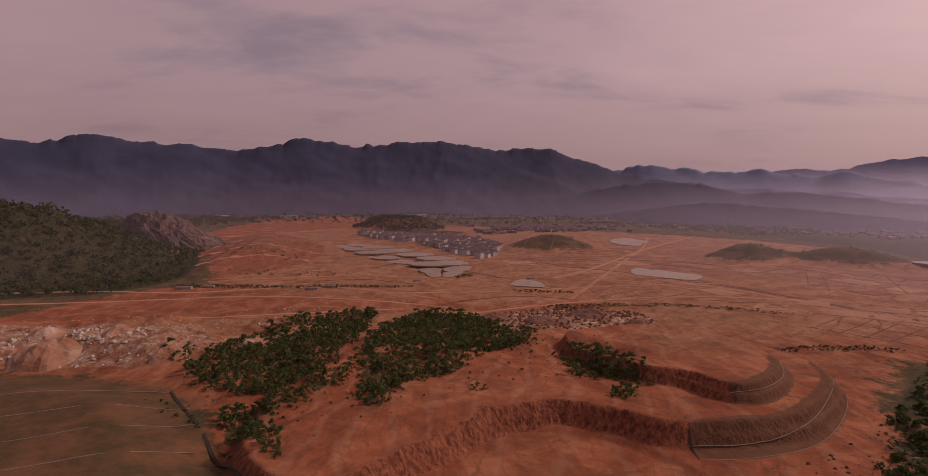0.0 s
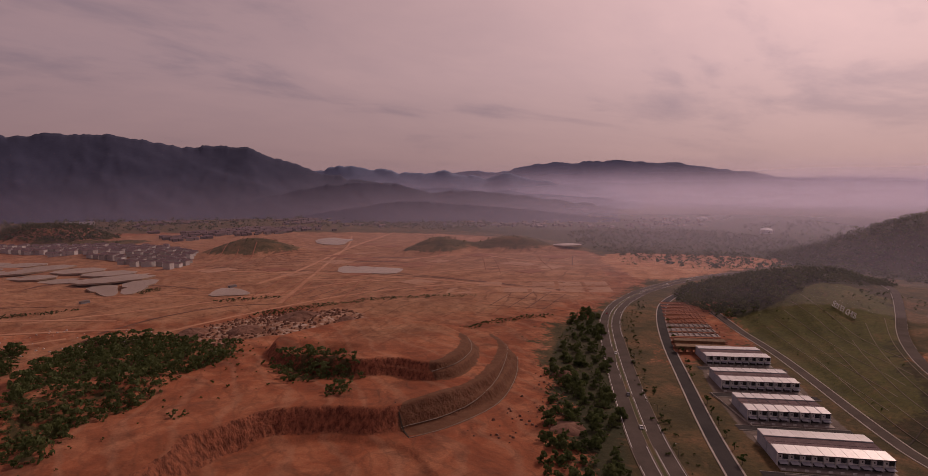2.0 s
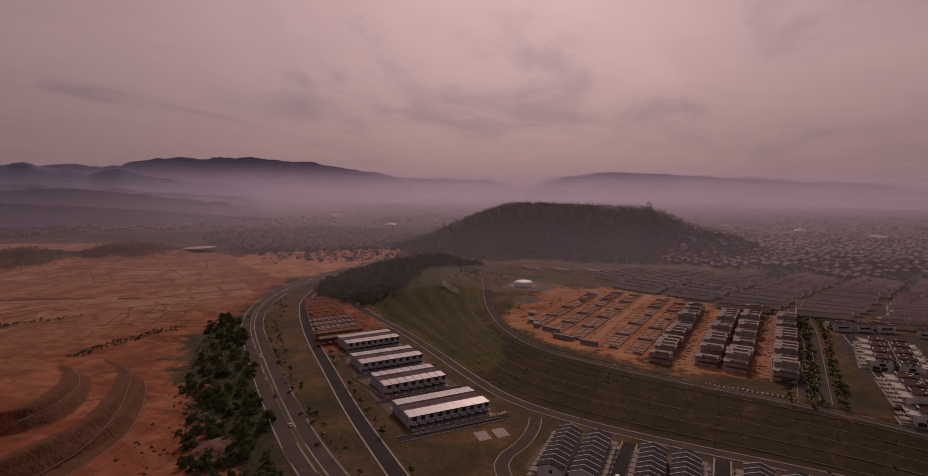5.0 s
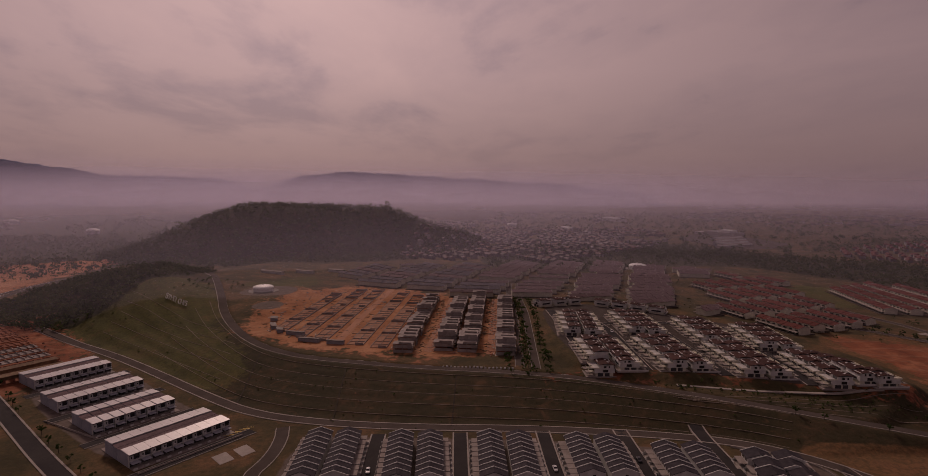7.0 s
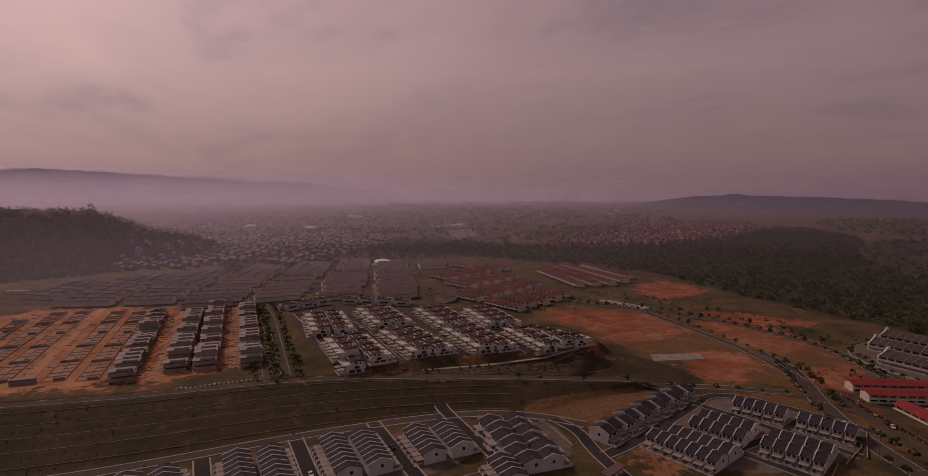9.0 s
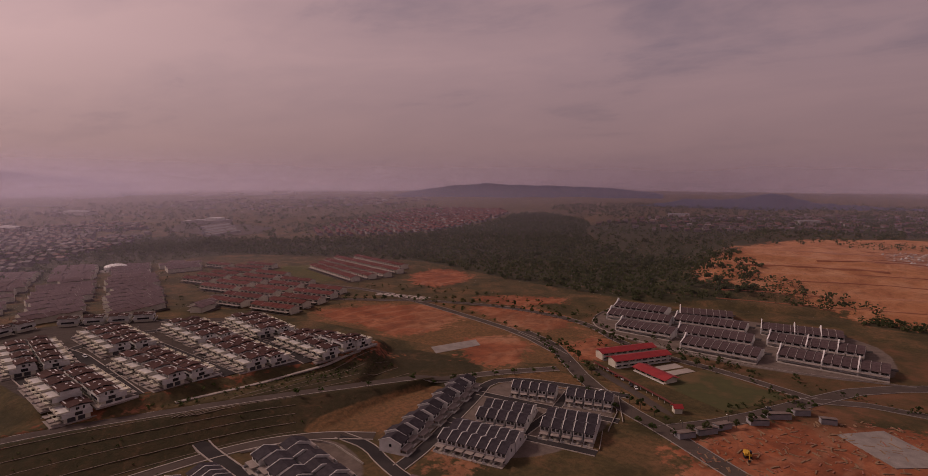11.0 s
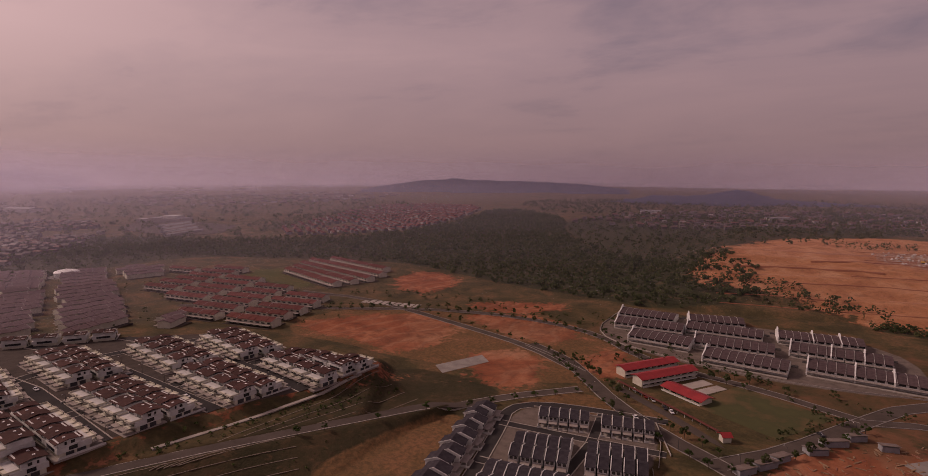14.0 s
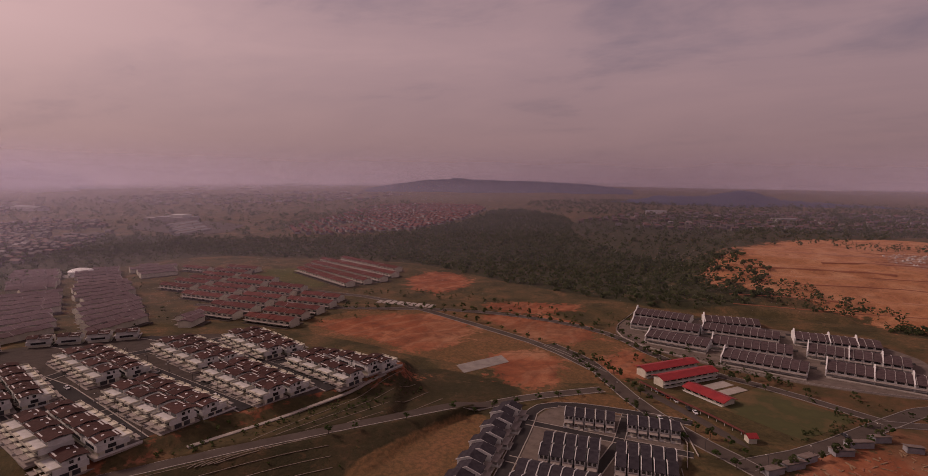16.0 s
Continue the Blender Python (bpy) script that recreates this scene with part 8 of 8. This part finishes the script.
lamp = tagged(new("street_lamp"), "slim grey street lamp with a short arm", "street lamp", "street lamps")
part("pole", Solid().tube(0, 0, -0.3, 6.2, 0.09, 0.06, 7), "dark_metal", lamp)
arm = part("arm", Solid().box(-0.04, -1.3, 6.1, 0.04, 0, 6.2), "dark_metal", lamp)
part("lantern", Solid().box(-0.13, -1.7, 6.05, 0.13, -1.1, 6.2, 0.04), "white_paint", arm)
for pts, side, gap in (([(312, -126), (360, -130), (415, -134)], 3.6, 24), ([(304, -172), (370, -174), (437, -175)], 3.6, 24), ([(292, -216), (345, -222), (400, -222)], 3.6, 24), ([(187, -347), (154, -311), (120, -286), (97, -274)], 5.6, 24), ([(97, -274), (72, -304), (42, -358)], 5.4, 26), (HIGHWAY[8:40], 10.4, 45)):
    for x, y, dx, dy in along(offset(smooth_line(pts), side), gap, 6):
        copy_thing(lamp, pose(x, y, ground_z(x, y), 0, 0, math.degrees(math.atan2(dy, dx)) + 180))
drop(lamp)

gate = tagged(new("gate_house"), "white gate house with a flat grey canopy", "gate house")
part("canopy", Solid().box(-6.5, -2.2, 3.4, 6.5, 2.2, 3.9, 0.1), "mauve_roof", gate)
for x in (-5.6, -1.8, 1.8, 5.6):
    part("pillar", Solid().box(x - 0.5, -0.8, -0.5, x + 0.5, 0.8, 3.4), "white_wall", gate)
booth = part("booth", Solid().box(-1.2, -1.4, -0.3, 1.2, 1.4, 2.6), "white_wall", gate)
part("booth_window", Solid().box(-1.25, -0.9, 1.0, 1.25, 0.9, 2.0), "glass", booth)
gate.matrix_world = pose(160, -161, ground_z(160, -161), 0, 0, -76)


# pale boundary walls round the lower lots
def wall_line(pts, tall, label):
    ob = new("boundary_wall", ribbon("boundary_wall", smooth_line(pts), [(-0.12, -0.6), (-0.12, tall), (0.12, tall), (0.12, -0.6)], "pale_concrete", 4))
    return tagged(ob, label, "wall", "boundary walls")


for pts in ([(118, -256), (126, -296), (190, -284)], [(114, -236), (120, -254)], [(241, -139), (224, -171), (190, -165)], [(284, 199), (262, 160)], [(228, 124), (264, 93)], [(116, -270), (130, -300)], [(214, -520), (213, -428), (135, -402), (66, -398), (-4, -415)]):
    wall_line(pts, 0.9, "low pale boundary wall along the lots")
markings = tagged(new("hatched_marking"), "yellow hatched parking marks on the lane", "road marking", kind="structure")
for i in range(7):
    x, y = 263 + 1.6 * i, 101 - 1.35 * i
    part("stripe", Solid().box(x - 0.2, y - 2.2, ground_z(x, y) + 0.35, x + 0.2, y + 1.2, ground_z(x, y) + 0.38), "yellow_paint", markings)
